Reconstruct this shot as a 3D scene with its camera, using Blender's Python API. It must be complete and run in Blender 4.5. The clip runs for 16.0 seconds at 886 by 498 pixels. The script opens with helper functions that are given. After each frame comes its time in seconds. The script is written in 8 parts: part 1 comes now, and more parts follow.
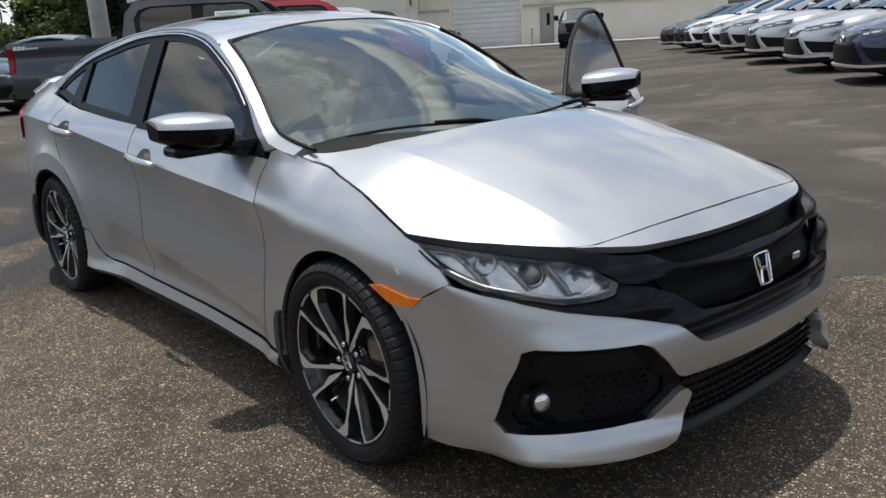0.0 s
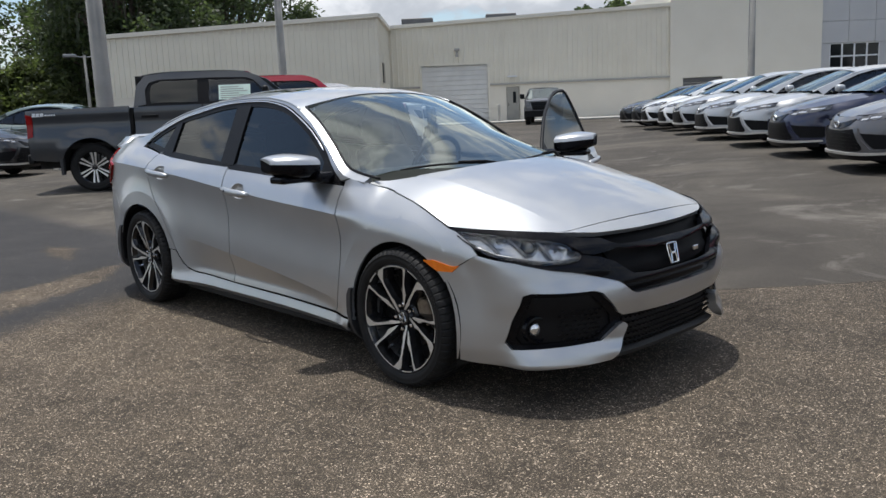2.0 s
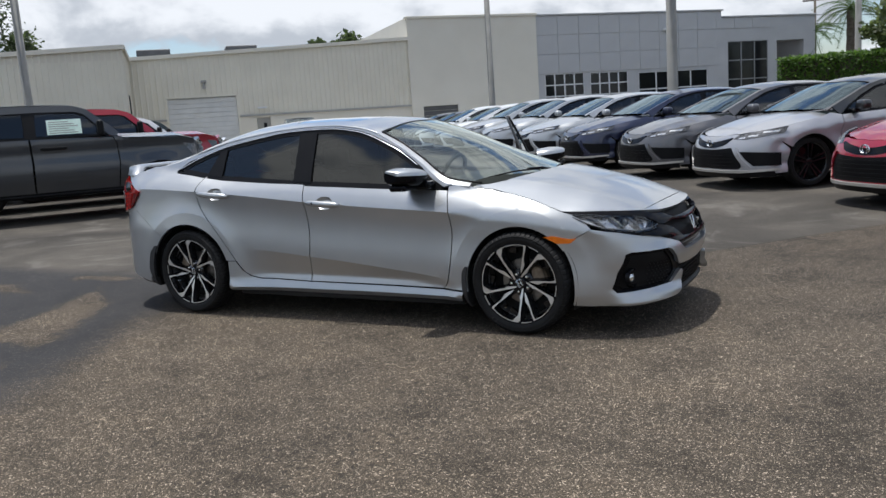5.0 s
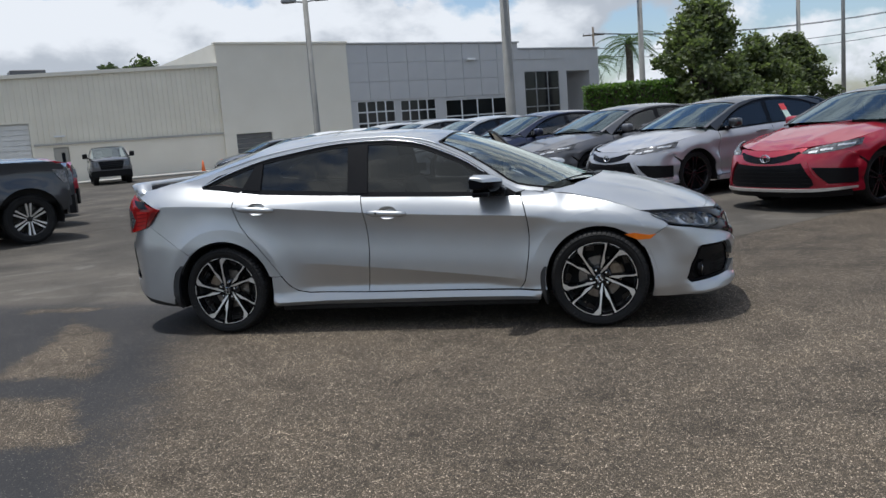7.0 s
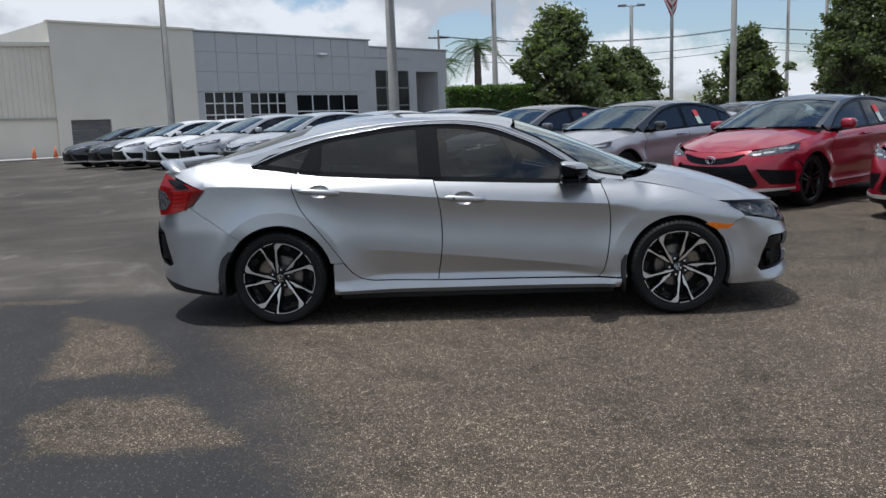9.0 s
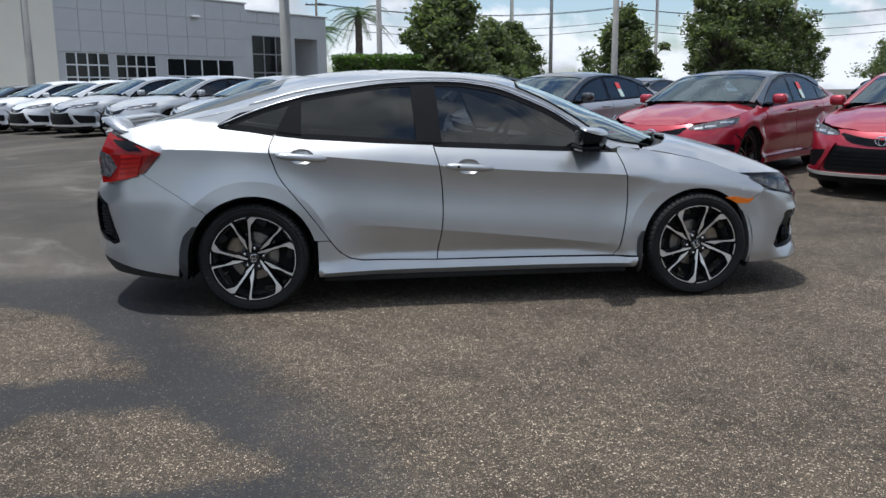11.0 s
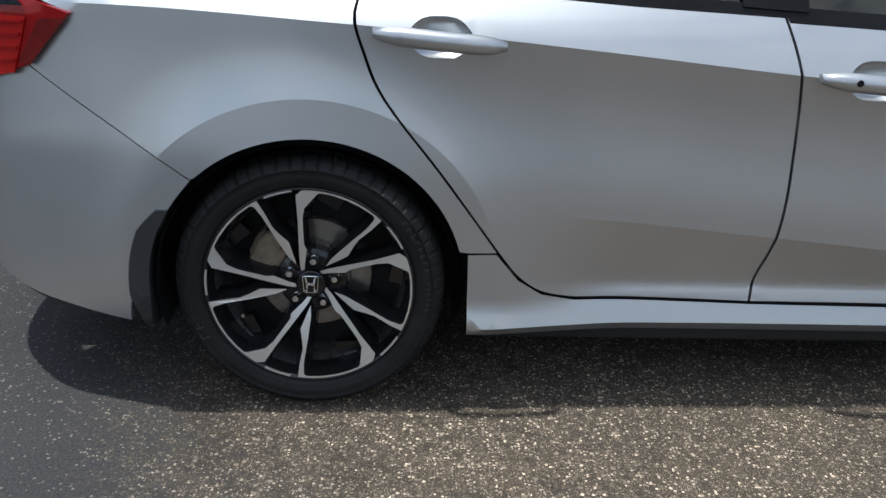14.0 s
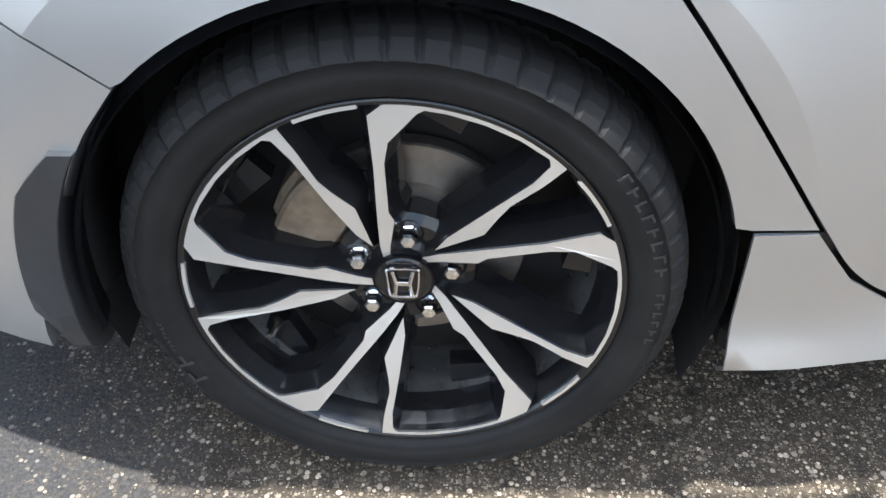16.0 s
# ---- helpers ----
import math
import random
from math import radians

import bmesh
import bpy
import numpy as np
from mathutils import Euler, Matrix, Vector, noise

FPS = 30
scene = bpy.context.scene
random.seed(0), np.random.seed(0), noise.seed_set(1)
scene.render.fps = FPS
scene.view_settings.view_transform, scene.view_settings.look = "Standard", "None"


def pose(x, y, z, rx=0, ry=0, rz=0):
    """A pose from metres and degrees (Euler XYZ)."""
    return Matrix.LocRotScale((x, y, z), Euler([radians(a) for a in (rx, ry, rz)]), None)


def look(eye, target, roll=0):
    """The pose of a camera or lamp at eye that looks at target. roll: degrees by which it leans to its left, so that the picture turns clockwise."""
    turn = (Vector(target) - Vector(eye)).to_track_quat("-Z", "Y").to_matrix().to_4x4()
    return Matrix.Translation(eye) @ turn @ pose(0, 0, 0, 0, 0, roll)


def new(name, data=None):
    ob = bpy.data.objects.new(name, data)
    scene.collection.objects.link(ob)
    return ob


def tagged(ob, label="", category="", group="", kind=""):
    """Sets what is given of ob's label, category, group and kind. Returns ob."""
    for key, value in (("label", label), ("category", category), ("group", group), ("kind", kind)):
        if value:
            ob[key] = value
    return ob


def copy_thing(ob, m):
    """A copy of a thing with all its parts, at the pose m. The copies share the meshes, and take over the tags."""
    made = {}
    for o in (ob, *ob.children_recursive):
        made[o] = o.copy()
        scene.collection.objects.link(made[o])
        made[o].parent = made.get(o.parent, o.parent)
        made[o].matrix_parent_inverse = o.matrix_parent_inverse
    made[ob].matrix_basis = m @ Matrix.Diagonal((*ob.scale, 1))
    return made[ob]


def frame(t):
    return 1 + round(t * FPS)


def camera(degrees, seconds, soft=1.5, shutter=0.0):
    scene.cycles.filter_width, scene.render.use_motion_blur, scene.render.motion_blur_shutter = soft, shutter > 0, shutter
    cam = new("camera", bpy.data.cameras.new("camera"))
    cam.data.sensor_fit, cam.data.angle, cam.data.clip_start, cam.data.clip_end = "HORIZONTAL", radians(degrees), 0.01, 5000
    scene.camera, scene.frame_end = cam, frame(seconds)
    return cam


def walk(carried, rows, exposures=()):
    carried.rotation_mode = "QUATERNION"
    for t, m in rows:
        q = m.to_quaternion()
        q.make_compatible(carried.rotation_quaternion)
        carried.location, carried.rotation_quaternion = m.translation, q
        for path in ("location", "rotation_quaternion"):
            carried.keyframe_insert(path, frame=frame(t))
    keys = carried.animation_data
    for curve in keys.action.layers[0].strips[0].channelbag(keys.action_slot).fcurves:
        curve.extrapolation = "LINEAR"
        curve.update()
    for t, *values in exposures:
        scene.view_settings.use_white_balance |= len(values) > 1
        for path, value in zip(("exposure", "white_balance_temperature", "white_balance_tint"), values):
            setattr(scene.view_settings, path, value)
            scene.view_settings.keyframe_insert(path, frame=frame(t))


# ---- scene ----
cam = camera(56.4, 16.0)
PATH = [
    (0, (4.688, -2.085, 1.279), (3.205, -0.846, 0.766), -3.5),
    (0.5, (4.925, -2.346, 1.274), (3.426, -1.091, 0.855), -3.7),
    (1, (5.125, -2.644, 1.273), (3.638, -1.356, 0.91), -3.4),
    (1.5, (5.331, -2.899, 1.26), (3.86, -1.587, 0.922), -3.0),
    (2, (5.509, -3.144, 1.267), (4.059, -1.811, 0.922), -2.5),
    (2.5, (5.6, -3.553, 1.287), (4.168, -2.193, 0.966), -2.0),
    (3, (5.581, -3.923, 1.3), (4.185, -2.521, 1.009), -1.9),
    (3.5, (5.41, -4.277, 1.314), (4.07, -2.824, 1.012), -2.3),
    (4, (5.236, -4.727, 1.329), (4.013, -3.176, 1.018), -3.5),
    (4.2, (5.147, -4.886, 1.336), (3.985, -3.288, 1.02), -3.5),
    (6.3, (3.616, -6.049, 1.359), (2.919, -4.195, 1.08), -5.2),
    (6.5, (3.442, -6.135, 1.367), (2.78, -4.268, 1.089), -5.2),
    (7, (3.007, -6.264, 1.354), (2.529, -4.342, 1.074), -4.4),
    (7.5, (2.548, -6.348, 1.358), (2.195, -4.399, 1.081), -3.7),
    (8, (2.101, -6.428, 1.366), (1.886, -4.458, 1.098), -2.8),
    (8.5, (1.688, -6.358, 1.361), (1.541, -4.386, 1.06), -2.6),
    (8.7, (1.531, -6.355, 1.352), (1.414, -4.382, 1.049), -2.4),
    (10.8, (0.541, -5.823, 1.289), (0.757, -3.865, 0.942), -0.7),
    (11, (0.521, -5.656, 1.269), (0.76, -3.706, 0.894), -0.5),
    (11.5, (0.504, -5.176, 1.276), (0.761, -3.241, 0.841), 0.4),
    (12, (0.431, -4.672, 1.279), (0.648, -2.732, 0.843), 0.3),
    (12.5, (0.391, -4.145, 1.247), (0.633, -2.232, 0.716), 0.9),
    (13, (0.316, -3.64, 1.129), (0.459, -1.713, 0.615), 1.0),
    (13.5, (0.305, -3.127, 1.165), (0.382, -1.223, 0.556), 0.7),
    (14, (0.265, -2.636, 1.149), (0.316, -0.782, 0.4), 1.5),
    (14.5, (0.173, -2.21, 1.063), (0.187, -0.409, 0.193), 1.5),
    (15, (0.147, -1.829, 0.998), (0.151, -0.146, -0.082), 1.5),
    (15.5, (0.109, -1.615, 0.954), (0.007, -0.03, -0.261), -0.8),
    (16, (0.084, -1.536, 0.948), (0.001, 0.015, -0.312), -1.0),
]
EXPOSE = [(0.0, 0.30, 6400, 10), (0.5, 0.48, 6420, 10), (1.0, 0.57, 6400, 10), (1.5, 0.39, 6330, 10), (2.0, 0.26, 6280, 10), (4.0, 0.22, 6200, 10), (6.5, 0.12, 6080, 9), (8.5, 0.02, 6050, 10), (10.8, 0.25, 6000, 9),
          (11.5, 0.32, 5980, 9), (12.5, 0.40, 5960, 9), (13.5, 0.50, 5900, 8), (14.0, 0.56, 5940, 7), (14.5, 0.66, 5960, 7), (15.0, 1.30, 5980, 8), (15.5, 1.74, 5960, 8), (16.0, 2.08, 6080, 8)]
walk(cam, [(t, look(eye, target, roll)) for t, eye, target, roll in PATH], EXPOSE)

# ---- world, sun ----
SUN_FROM = Vector((-0.20, 0.02, 1.0)).normalized()
elev = math.asin(SUN_FROM.z)
world = bpy.data.worlds.new("sky")
scene.world = world
world.use_nodes = True
wn, wl = world.node_tree.nodes, world.node_tree.links
wn.clear()
w_out = wn.new("ShaderNodeOutputWorld")
w_bg = wn.new("ShaderNodeBackground")
w_bg.inputs["Strength"].default_value = 0.12
sky = wn.new("ShaderNodeTexSky")
sky.sky_type = "NISHITA"
sky.sun_disc = False
sky.sun_elevation = elev
sky.sun_rotation = math.atan2(SUN_FROM.x, SUN_FROM.y)
sky.air_density, sky.dust_density, sky.ozone_density = 1.0, 1.2, 1.5
# broken cumulus
tc = wn.new("ShaderNodeTexCoord")
nrm0 = wn.new("ShaderNodeVectorMath"); nrm0.operation = "NORMALIZE"
wl.new(tc.outputs["Generated"], nrm0.inputs[0])


def heap(lift_, scale, detail, rough, dist):
    """Billowing noise over the sky's directions, squashed towards the horizon; lift_ samples it a little higher up."""
    mp = wn.new("ShaderNodeMapping")
    mp.inputs["Scale"].default_value = (1.0, 1.0, 1.75)
    mp.inputs["Location"].default_value = (3.1, 7.7, 1.3 + lift_)
    wl.new(nrm0.outputs["Vector"], mp.inputs["Vector"])
    n = wn.new("ShaderNodeTexNoise")
    n.inputs["Scale"].default_value, n.inputs["Detail"].default_value, n.inputs["Roughness"].default_value = scale, detail, rough
    n.inputs["Distortion"].default_value = dist
    wl.new(mp.outputs["Vector"], n.inputs["Vector"])
    return n.outputs["Fac"]


cl = heap(0.0, 4.2, 12.0, 0.56, 0.15)
cl_up = heap(0.055, 4.2, 5.0, 0.5, 0.15)
cr = wn.new("ShaderNodeValToRGB")
cr.color_ramp.elements[0].position, cr.color_ramp.elements[1].position = 0.475, 0.535
wl.new(cl, cr.inputs[0])
# tops bright, undersides grey: denser above means deeper in the cloud's shade
rel = wn.new("ShaderNodeMath"); rel.operation = "SUBTRACT"
wl.new(cl, rel.inputs[0]); wl.new(cl_up, rel.inputs[1])
cr2 = wn.new("ShaderNodeMapRange"); cr2.interpolation_type = "SMOOTHSTEP"
for i, v in enumerate((-0.09, 0.07, 0.0, 1.0)):
    cr2.inputs[1 + i].default_value = v
wl.new(rel.outputs[0], cr2.inputs[0])
cl_col = wn.new("ShaderNodeMixRGB")
cl_col.inputs["Color1"].default_value = (3.9, 4.1, 4.4, 1)
cl_col.inputs["Color2"].default_value = (6.7, 6.75, 6.85, 1)
wl.new(cr2.outputs[0], cl_col.inputs["Fac"])
# cloud near the sun is lit through and brighter
dot = wn.new("ShaderNodeVectorMath"); dot.operation = "DOT_PRODUCT"; dot.inputs[1].default_value = SUN_FROM
nrm = wn.new("ShaderNodeVectorMath"); nrm.operation = "NORMALIZE"
wl.new(tc.outputs["Generated"], nrm.inputs[0]); wl.new(nrm.outputs["Vector"], dot.inputs[0])
glow = wn.new("ShaderNodeMapRange"); glow.interpolation_type = "SMOOTHSTEP"
for i, v in enumerate((0.62, 1.0, 1.0, 1.45)):
    glow.inputs[1 + i].default_value = v
wl.new(dot.outputs["Value"], glow.inputs[0])
w_glow = wn.new("ShaderNodeVectorMath"); w_glow.operation = "SCALE"
wl.new(cl_col.outputs["Color"], w_glow.inputs[0]); wl.new(glow.outputs[0], w_glow.inputs["Scale"])
w_mix = wn.new("ShaderNodeMixRGB")
haze = wn.new("ShaderNodeMapRange"); haze.interpolation_type = "SMOOTHSTEP"
for i, v in enumerate((0.72, 0.97, 0.0, 0.6)):
    haze.inputs[1 + i].default_value = v
wl.new(dot.outputs["Value"], haze.inputs[0])
cover = wn.new("ShaderNodeMath"); cover.operation = "MAXIMUM"
wl.new(cr.outputs["Color"], cover.inputs[0]); wl.new(haze.outputs[0], cover.inputs[1])
wl.new(cover.outputs[0], w_mix.inputs["Fac"])
wl.new(sky.outputs["Color"], w_mix.inputs["Color1"])
wl.new(w_glow.outputs["Vector"], w_mix.inputs["Color2"])
wl.new(w_mix.outputs["Color"], w_bg.inputs["Color"])
wl.new(w_bg.outputs[0], w_out.inputs[0])

sun = new("sun", bpy.data.lights.new("sun", "SUN"))
sun.data.energy, sun.data.angle, sun.data.color = 3.2, radians(1.5), (1.0, 0.95, 0.87)
sun.matrix_world = look(SUN_FROM * 60, (0, 0, 0))
tagged(sun, "sun", "sun", kind="structure")

# ---- materials ----
def material(name):
    m = bpy.data.materials.new(name)
    m.use_nodes = True
    nt = m.node_tree
    return m, nt, nt.nodes["Principled BSDF"]


def rgb(c):
    return (c[0], c[1], c[2], 1.0)


def ramp(nt, src, stops):
    r = nt.nodes.new("ShaderNodeValToRGB")
    els = r.color_ramp.elements
    while len(els) < len(stops):
        els.new(0.5)
    for e, (p, c) in zip(els, stops):
        e.position, e.color = p, rgb(c) if len(c) == 3 else c
    nt.links.new(src, r.inputs[0])
    return r.outputs["Color"]


def noise_tex(nt, scale, detail=3.0, rough=0.5, coord=None, dist=0.0):
    n = nt.nodes.new("ShaderNodeTexNoise")
    n.inputs["Scale"].default_value, n.inputs["Detail"].default_value = scale, detail
    n.inputs["Roughness"].default_value, n.inputs["Distortion"].default_value = rough, dist
    if coord is None:
        coord = nt.nodes.new("ShaderNodeTexCoord").outputs["Object"]
    nt.links.new(coord, n.inputs["Vector"])
    return n.outputs["Fac"]


def bump(nt, p, src, strength, distance, prev=None):
    b = nt.nodes.new("ShaderNodeBump")
    b.inputs["Strength"].default_value, b.inputs["Distance"].default_value = strength, distance
    nt.links.new(src, b.inputs["Height"])
    if prev is not None:
        nt.links.new(prev, b.inputs["Normal"])
    nt.links.new(b.outputs[0], p.inputs["Normal"])
    return b.outputs[0]


def mixc(nt, fac, a, b, mode="MIX"):
    m = nt.nodes.new("ShaderNodeMixRGB")
    m.blend_type = mode
    for sock, v in ((m.inputs["Fac"], fac), (m.inputs["Color1"], a), (m.inputs["Color2"], b)):
        if isinstance(v, (int, float)):
            sock.default_value = v
        elif isinstance(v, tuple):
            sock.default_value = rgb(v)
        else:
            nt.links.new(v, sock)
    return m.outputs["Color"]


def mth(nt, op, a, b=None, clamp=False):
    m = nt.nodes.new("ShaderNodeMath")
    m.operation, m.use_clamp = op, clamp
    for sock, v in ((m.inputs[0], a), (m.inputs[1], b)):
        if v is None:
            continue
        if isinstance(v, (int, float)):
            sock.default_value = v
        else:
            nt.links.new(v, sock)
    return m.outputs[0]


def varied(name, c1, c2, rough=0.6, scale=4.0, metallic=0.0, bump_scale=0.0, bump_amt=0.0, fine=60.0, spec=0.5):
    """Two colours mixed by a coarse and a fine noise, with roughness and relief that follow them."""
    m, nt, p = material(name)
    a = noise_tex(nt, scale, 4.0)
    b = noise_tex(nt, fine, 2.0)
    f = mth(nt, "ADD", mth(nt, "MULTIPLY", a, 0.7), mth(nt, "MULTIPLY", b, 0.3))
    nt.links.new(ramp(nt, f, [(0.35, c1), (0.65, c2)]), p.inputs["Base Color"])
    nt.links.new(mth(nt, "ADD", mth(nt, "MULTIPLY", b, 0.16), rough - 0.08), p.inputs["Roughness"])
    p.inputs["Metallic"].default_value = metallic
    p.inputs["Specular IOR Level"].default_value = spec
    if bump_amt:
        bump(nt, p, noise_tex(nt, bump_scale, 3.0), 1.0, bump_amt)
    return m


def paint(name, c, metallic=0.55, rough=0.34, coat=0.9, flake=0.015):
    """Car paint: metallic base coat, slightly uneven and dusty, under a clear coat."""
    m, nt, p = material(name)
    fl = noise_tex(nt, 5.0, 1.0)
    du = noise_tex(nt, 1.6, 1.5)
    c2 = tuple(min(1.0, v * (1 + 3 * flake)) for v in c)
    col = ramp(nt, fl, [(0.3, c), (0.7, c2)])
    dust = ramp(nt, du, [(0.30, (0, 0, 0)), (0.90, (0.08, 0.08, 0.08))])
    nt.links.new(mixc(nt, dust, col, (0.30, 0.28, 0.25)), p.inputs["Base Color"])
    p.inputs["Metallic"].default_value = metallic
    nt.links.new(mth(nt, "ADD", mth(nt, "MULTIPLY", du, 0.06), rough - 0.02), p.inputs["Roughness"])
    p.inputs["Coat Weight"].default_value = coat
    p.inputs["Coat Roughness"].default_value = 0.07
    return m


def glass(name, tint, trans, rough=0.0, gloss=1.9, tone=(1.0, 1.0, 1.0)):
    """Thin pane: part clear tint, part glossy reflection."""
    m, nt, p = material(name)
    nt.nodes.remove(p)
    out = nt.nodes["Material Output"]
    tr = nt.nodes.new("ShaderNodeBsdfTransparent"); tr.inputs[0].default_value = rgb(tuple(t * trans for t in tint))
    gl = nt.nodes.new("ShaderNodeBsdfGlossy"); gl.inputs["Roughness"].default_value = 0.035 + rough
    gl.inputs["Color"].default_value = rgb(tone)
    fr = nt.nodes.new("ShaderNodeFresnel"); fr.inputs["IOR"].default_value = 1.52
    f2 = mth(nt, "ADD", mth(nt, "MULTIPLY", fr.outputs[0], gloss), 0.03, clamp=True)
    mx = nt.nodes.new("ShaderNodeMixShader")
    nt.links.new(f2, mx.inputs[0]); nt.links.new(tr.outputs[0], mx.inputs[1]); nt.links.new(gl.outputs[0], mx.inputs[2])
    nt.links.new(mx.outputs[0], out.inputs[0])
    return m


M = {}
M["silver"] = paint("silver_paint", (0.462, 0.474, 0.486), 0.80, 0.35)
M["white"] = paint("white_paint", (0.72, 0.73, 0.74), 0.0, 0.4)
M["camry_silver"] = paint("light_silver_paint", (0.48, 0.49, 0.50), 0.5, 0.34)
M["celestial"] = paint("bright_silver_paint", (0.42, 0.42, 0.44), 0.5, 0.34)
M["grey"] = paint("grey_paint", (0.11, 0.108, 0.115), 0.45, 0.34)
M["tundra"] = paint("slate_grey_paint", (0.030, 0.035, 0.043), 0.4, 0.3)
M["navy"] = paint("navy_paint", (0.012, 0.017, 0.05), 0.3, 0.3)
M["red"] = paint("red_paint", (0.34, 0.004, 0.022), 0.3, 0.30)
M["black_paint"] = paint("black_paint", (0.008, 0.008, 0.009), 0.0, 0.3)
M["sage"] = paint("sage_paint", (0.20, 0.25, 0.24), 0.2, 0.35)
M["pine"] = paint("dark_green_paint", (0.020, 0.030, 0.027), 0.3, 0.32)
M["gloss_black"] = varied("gloss_black_plastic", (0.003, 0.0032, 0.0045), (0.005, 0.0055, 0.0075), 0.15, 3, spec=0.15)
M["trim_black"] = varied("satin_black_trim", (0.005, 0.005, 0.006), (0.009, 0.009, 0.010), 0.42, 5, spec=0.16)
M["grille_black"] = varied("matt_black_grille", (0.003, 0.003, 0.0035), (0.006, 0.006, 0.0065), 0.5, 6, spec=0.06)
M["rough_black"] = varied("grained_black_plastic", (0.014, 0.014, 0.015), (0.024, 0.024, 0.024), 0.65, 6, bump_scale=400, bump_amt=0.0006)
M["flap"] = varied("mudflap_plastic", (0.024, 0.025, 0.027), (0.038, 0.039, 0.042), 0.36, 6, spec=0.5)
M["smoked"] = varied("smoked_lens", (0.05, 0.05, 0.052), (0.22, 0.22, 0.23), 0.15, 30, metallic=0.5)
M["under"] = varied("underbody", (0.006, 0.006, 0.006), (0.012, 0.011, 0.010), 0.85, 7)
M["rubber"] = varied("tyre_rubber", (0.010, 0.010, 0.0105), (0.019, 0.0185, 0.018), 0.58, 9, spec=0.18, bump_scale=300, bump_amt=0.0004)
M["wheel_black"] = varied("gloss_black_wheel", (0.007, 0.007, 0.008), (0.013, 0.013, 0.014), 0.13, 8)
M["machined"] = varied("machined_alloy", (0.66, 0.64, 0.605), (0.74, 0.72, 0.685), 0.34, 6, metallic=0.65, fine=16)
M["barrel"] = varied("dusty_wheel_barrel", (0.12, 0.12, 0.122), (0.24, 0.238, 0.234), 0.30, 12, metallic=0.75)
M["alloy"] = varied("silver_alloy", (0.42, 0.42, 0.43), (0.52, 0.52, 0.52), 0.35, 14, metallic=0.7)
M["chrome"] = varied("chrome", (0.75, 0.76, 0.78), (0.82, 0.83, 0.85), 0.14, 9, metallic=1.0)
M["brake"] = varied("rusty_cast_iron", (0.16, 0.12, 0.085), (0.26, 0.21, 0.15), 0.6, 30, metallic=0.4)
M["disc"] = varied("brake_disc_steel", (0.20, 0.18, 0.16), (0.34, 0.31, 0.28), 0.4, 20, metallic=0.8)
M["lens_red"] = varied("red_lens", (0.19, 0.003, 0.004), (0.29, 0.006, 0.006), 0.10, 5, spec=0.3)
M["lens_bright_red"] = varied("bright_red_lens", (0.33, 0.007, 0.007), (0.46, 0.014, 0.010), 0.10, 9, spec=0.3)
M["lens_dark_red"] = varied("dark_red_lens", (0.10, 0.004, 0.004), (0.16, 0.006, 0.005), 0.1, 20)
M["amber"] = varied("amber_lens", (0.75, 0.16, 0.01), (0.85, 0.22, 0.015), 0.15, 40)
M["reflector"] = varied("lamp_reflector", (0.72, 0.73, 0.74), (0.86, 0.87, 0.88), 0.16, 30, metallic=0.9)
M["lamp_body"] = varied("lamp_housing", (0.50, 0.505, 0.51), (0.68, 0.685, 0.69), 0.22, 30, metallic=0.8)
M["lamp_dark"] = varied("grey_lamp_housing", (0.16, 0.165, 0.17), (0.28, 0.285, 0.29), 0.25, 30, metallic=0.6)
M["lens_glass"] = varied("thick_lens_glass", (0.10, 0.11, 0.115), (0.20, 0.21, 0.215), 0.05, 20, metallic=0.4)
M["clear"] = glass("clear_lens", (1, 1, 1), 0.97, gloss=0.55)
M["tint"] = glass("tinted_glass", (0.62, 0.66, 0.66), 0.17, gloss=0.85, tone=(0.93, 0.93, 0.88))
M["windscreen"] = glass("windscreen_glass", (0.86, 0.96, 0.92), 0.84, gloss=1.7, tone=(0.94, 1.0, 0.93))
M["sunroof"] = glass("dark_roof_glass", (0.3, 0.3, 0.32), 0.1)
M["seat"] = varied("grey_cloth", (0.11, 0.11, 0.11), (0.17, 0.17, 0.165), 0.85, 9)
M["interior"] = varied("dark_interior", (0.02, 0.02, 0.021), (0.035, 0.034, 0.033), 0.7, 9)
M["paper"] = varied("printed_paper", (0.58, 0.74, 0.66), (0.66, 0.80, 0.72), 0.7, 9)
M["tag_red"] = varied("red_sticker", (0.65, 0.05, 0.06), (0.72, 0.08, 0.08), 0.5, 9)
M["ink"] = varied("grey_print", (0.25, 0.27, 0.26), (0.33, 0.35, 0.34), 0.7, 20)
M["tyre_text"] = varied("raised_tyre_lettering", (0.020, 0.020, 0.020), (0.032, 0.032, 0.031), 0.6, 20)
M["concrete"] = varied("concrete", (0.34, 0.33, 0.31), (0.44, 0.43, 0.40), 0.85, 2.2, bump_scale=40, bump_amt=0.002)
M["steel_grey"] = varied("galvanised_steel", (0.24, 0.245, 0.25), (0.32, 0.325, 0.33), 0.5, 5, metallic=0.4)
M["lamp_pole"] = varied("weathered_grey_pole", (0.20, 0.198, 0.185), (0.27, 0.265, 0.25), 0.8, 2.2, bump_scale=40, bump_amt=0.002)
M["wood_pole"] = varied("weathered_wood", (0.10, 0.08, 0.06), (0.18, 0.15, 0.12), 0.9, 6)
M["siding"] = varied("beige_metal_siding", (0.73, 0.69, 0.585), (0.80, 0.76, 0.65), 0.55, 0.6)
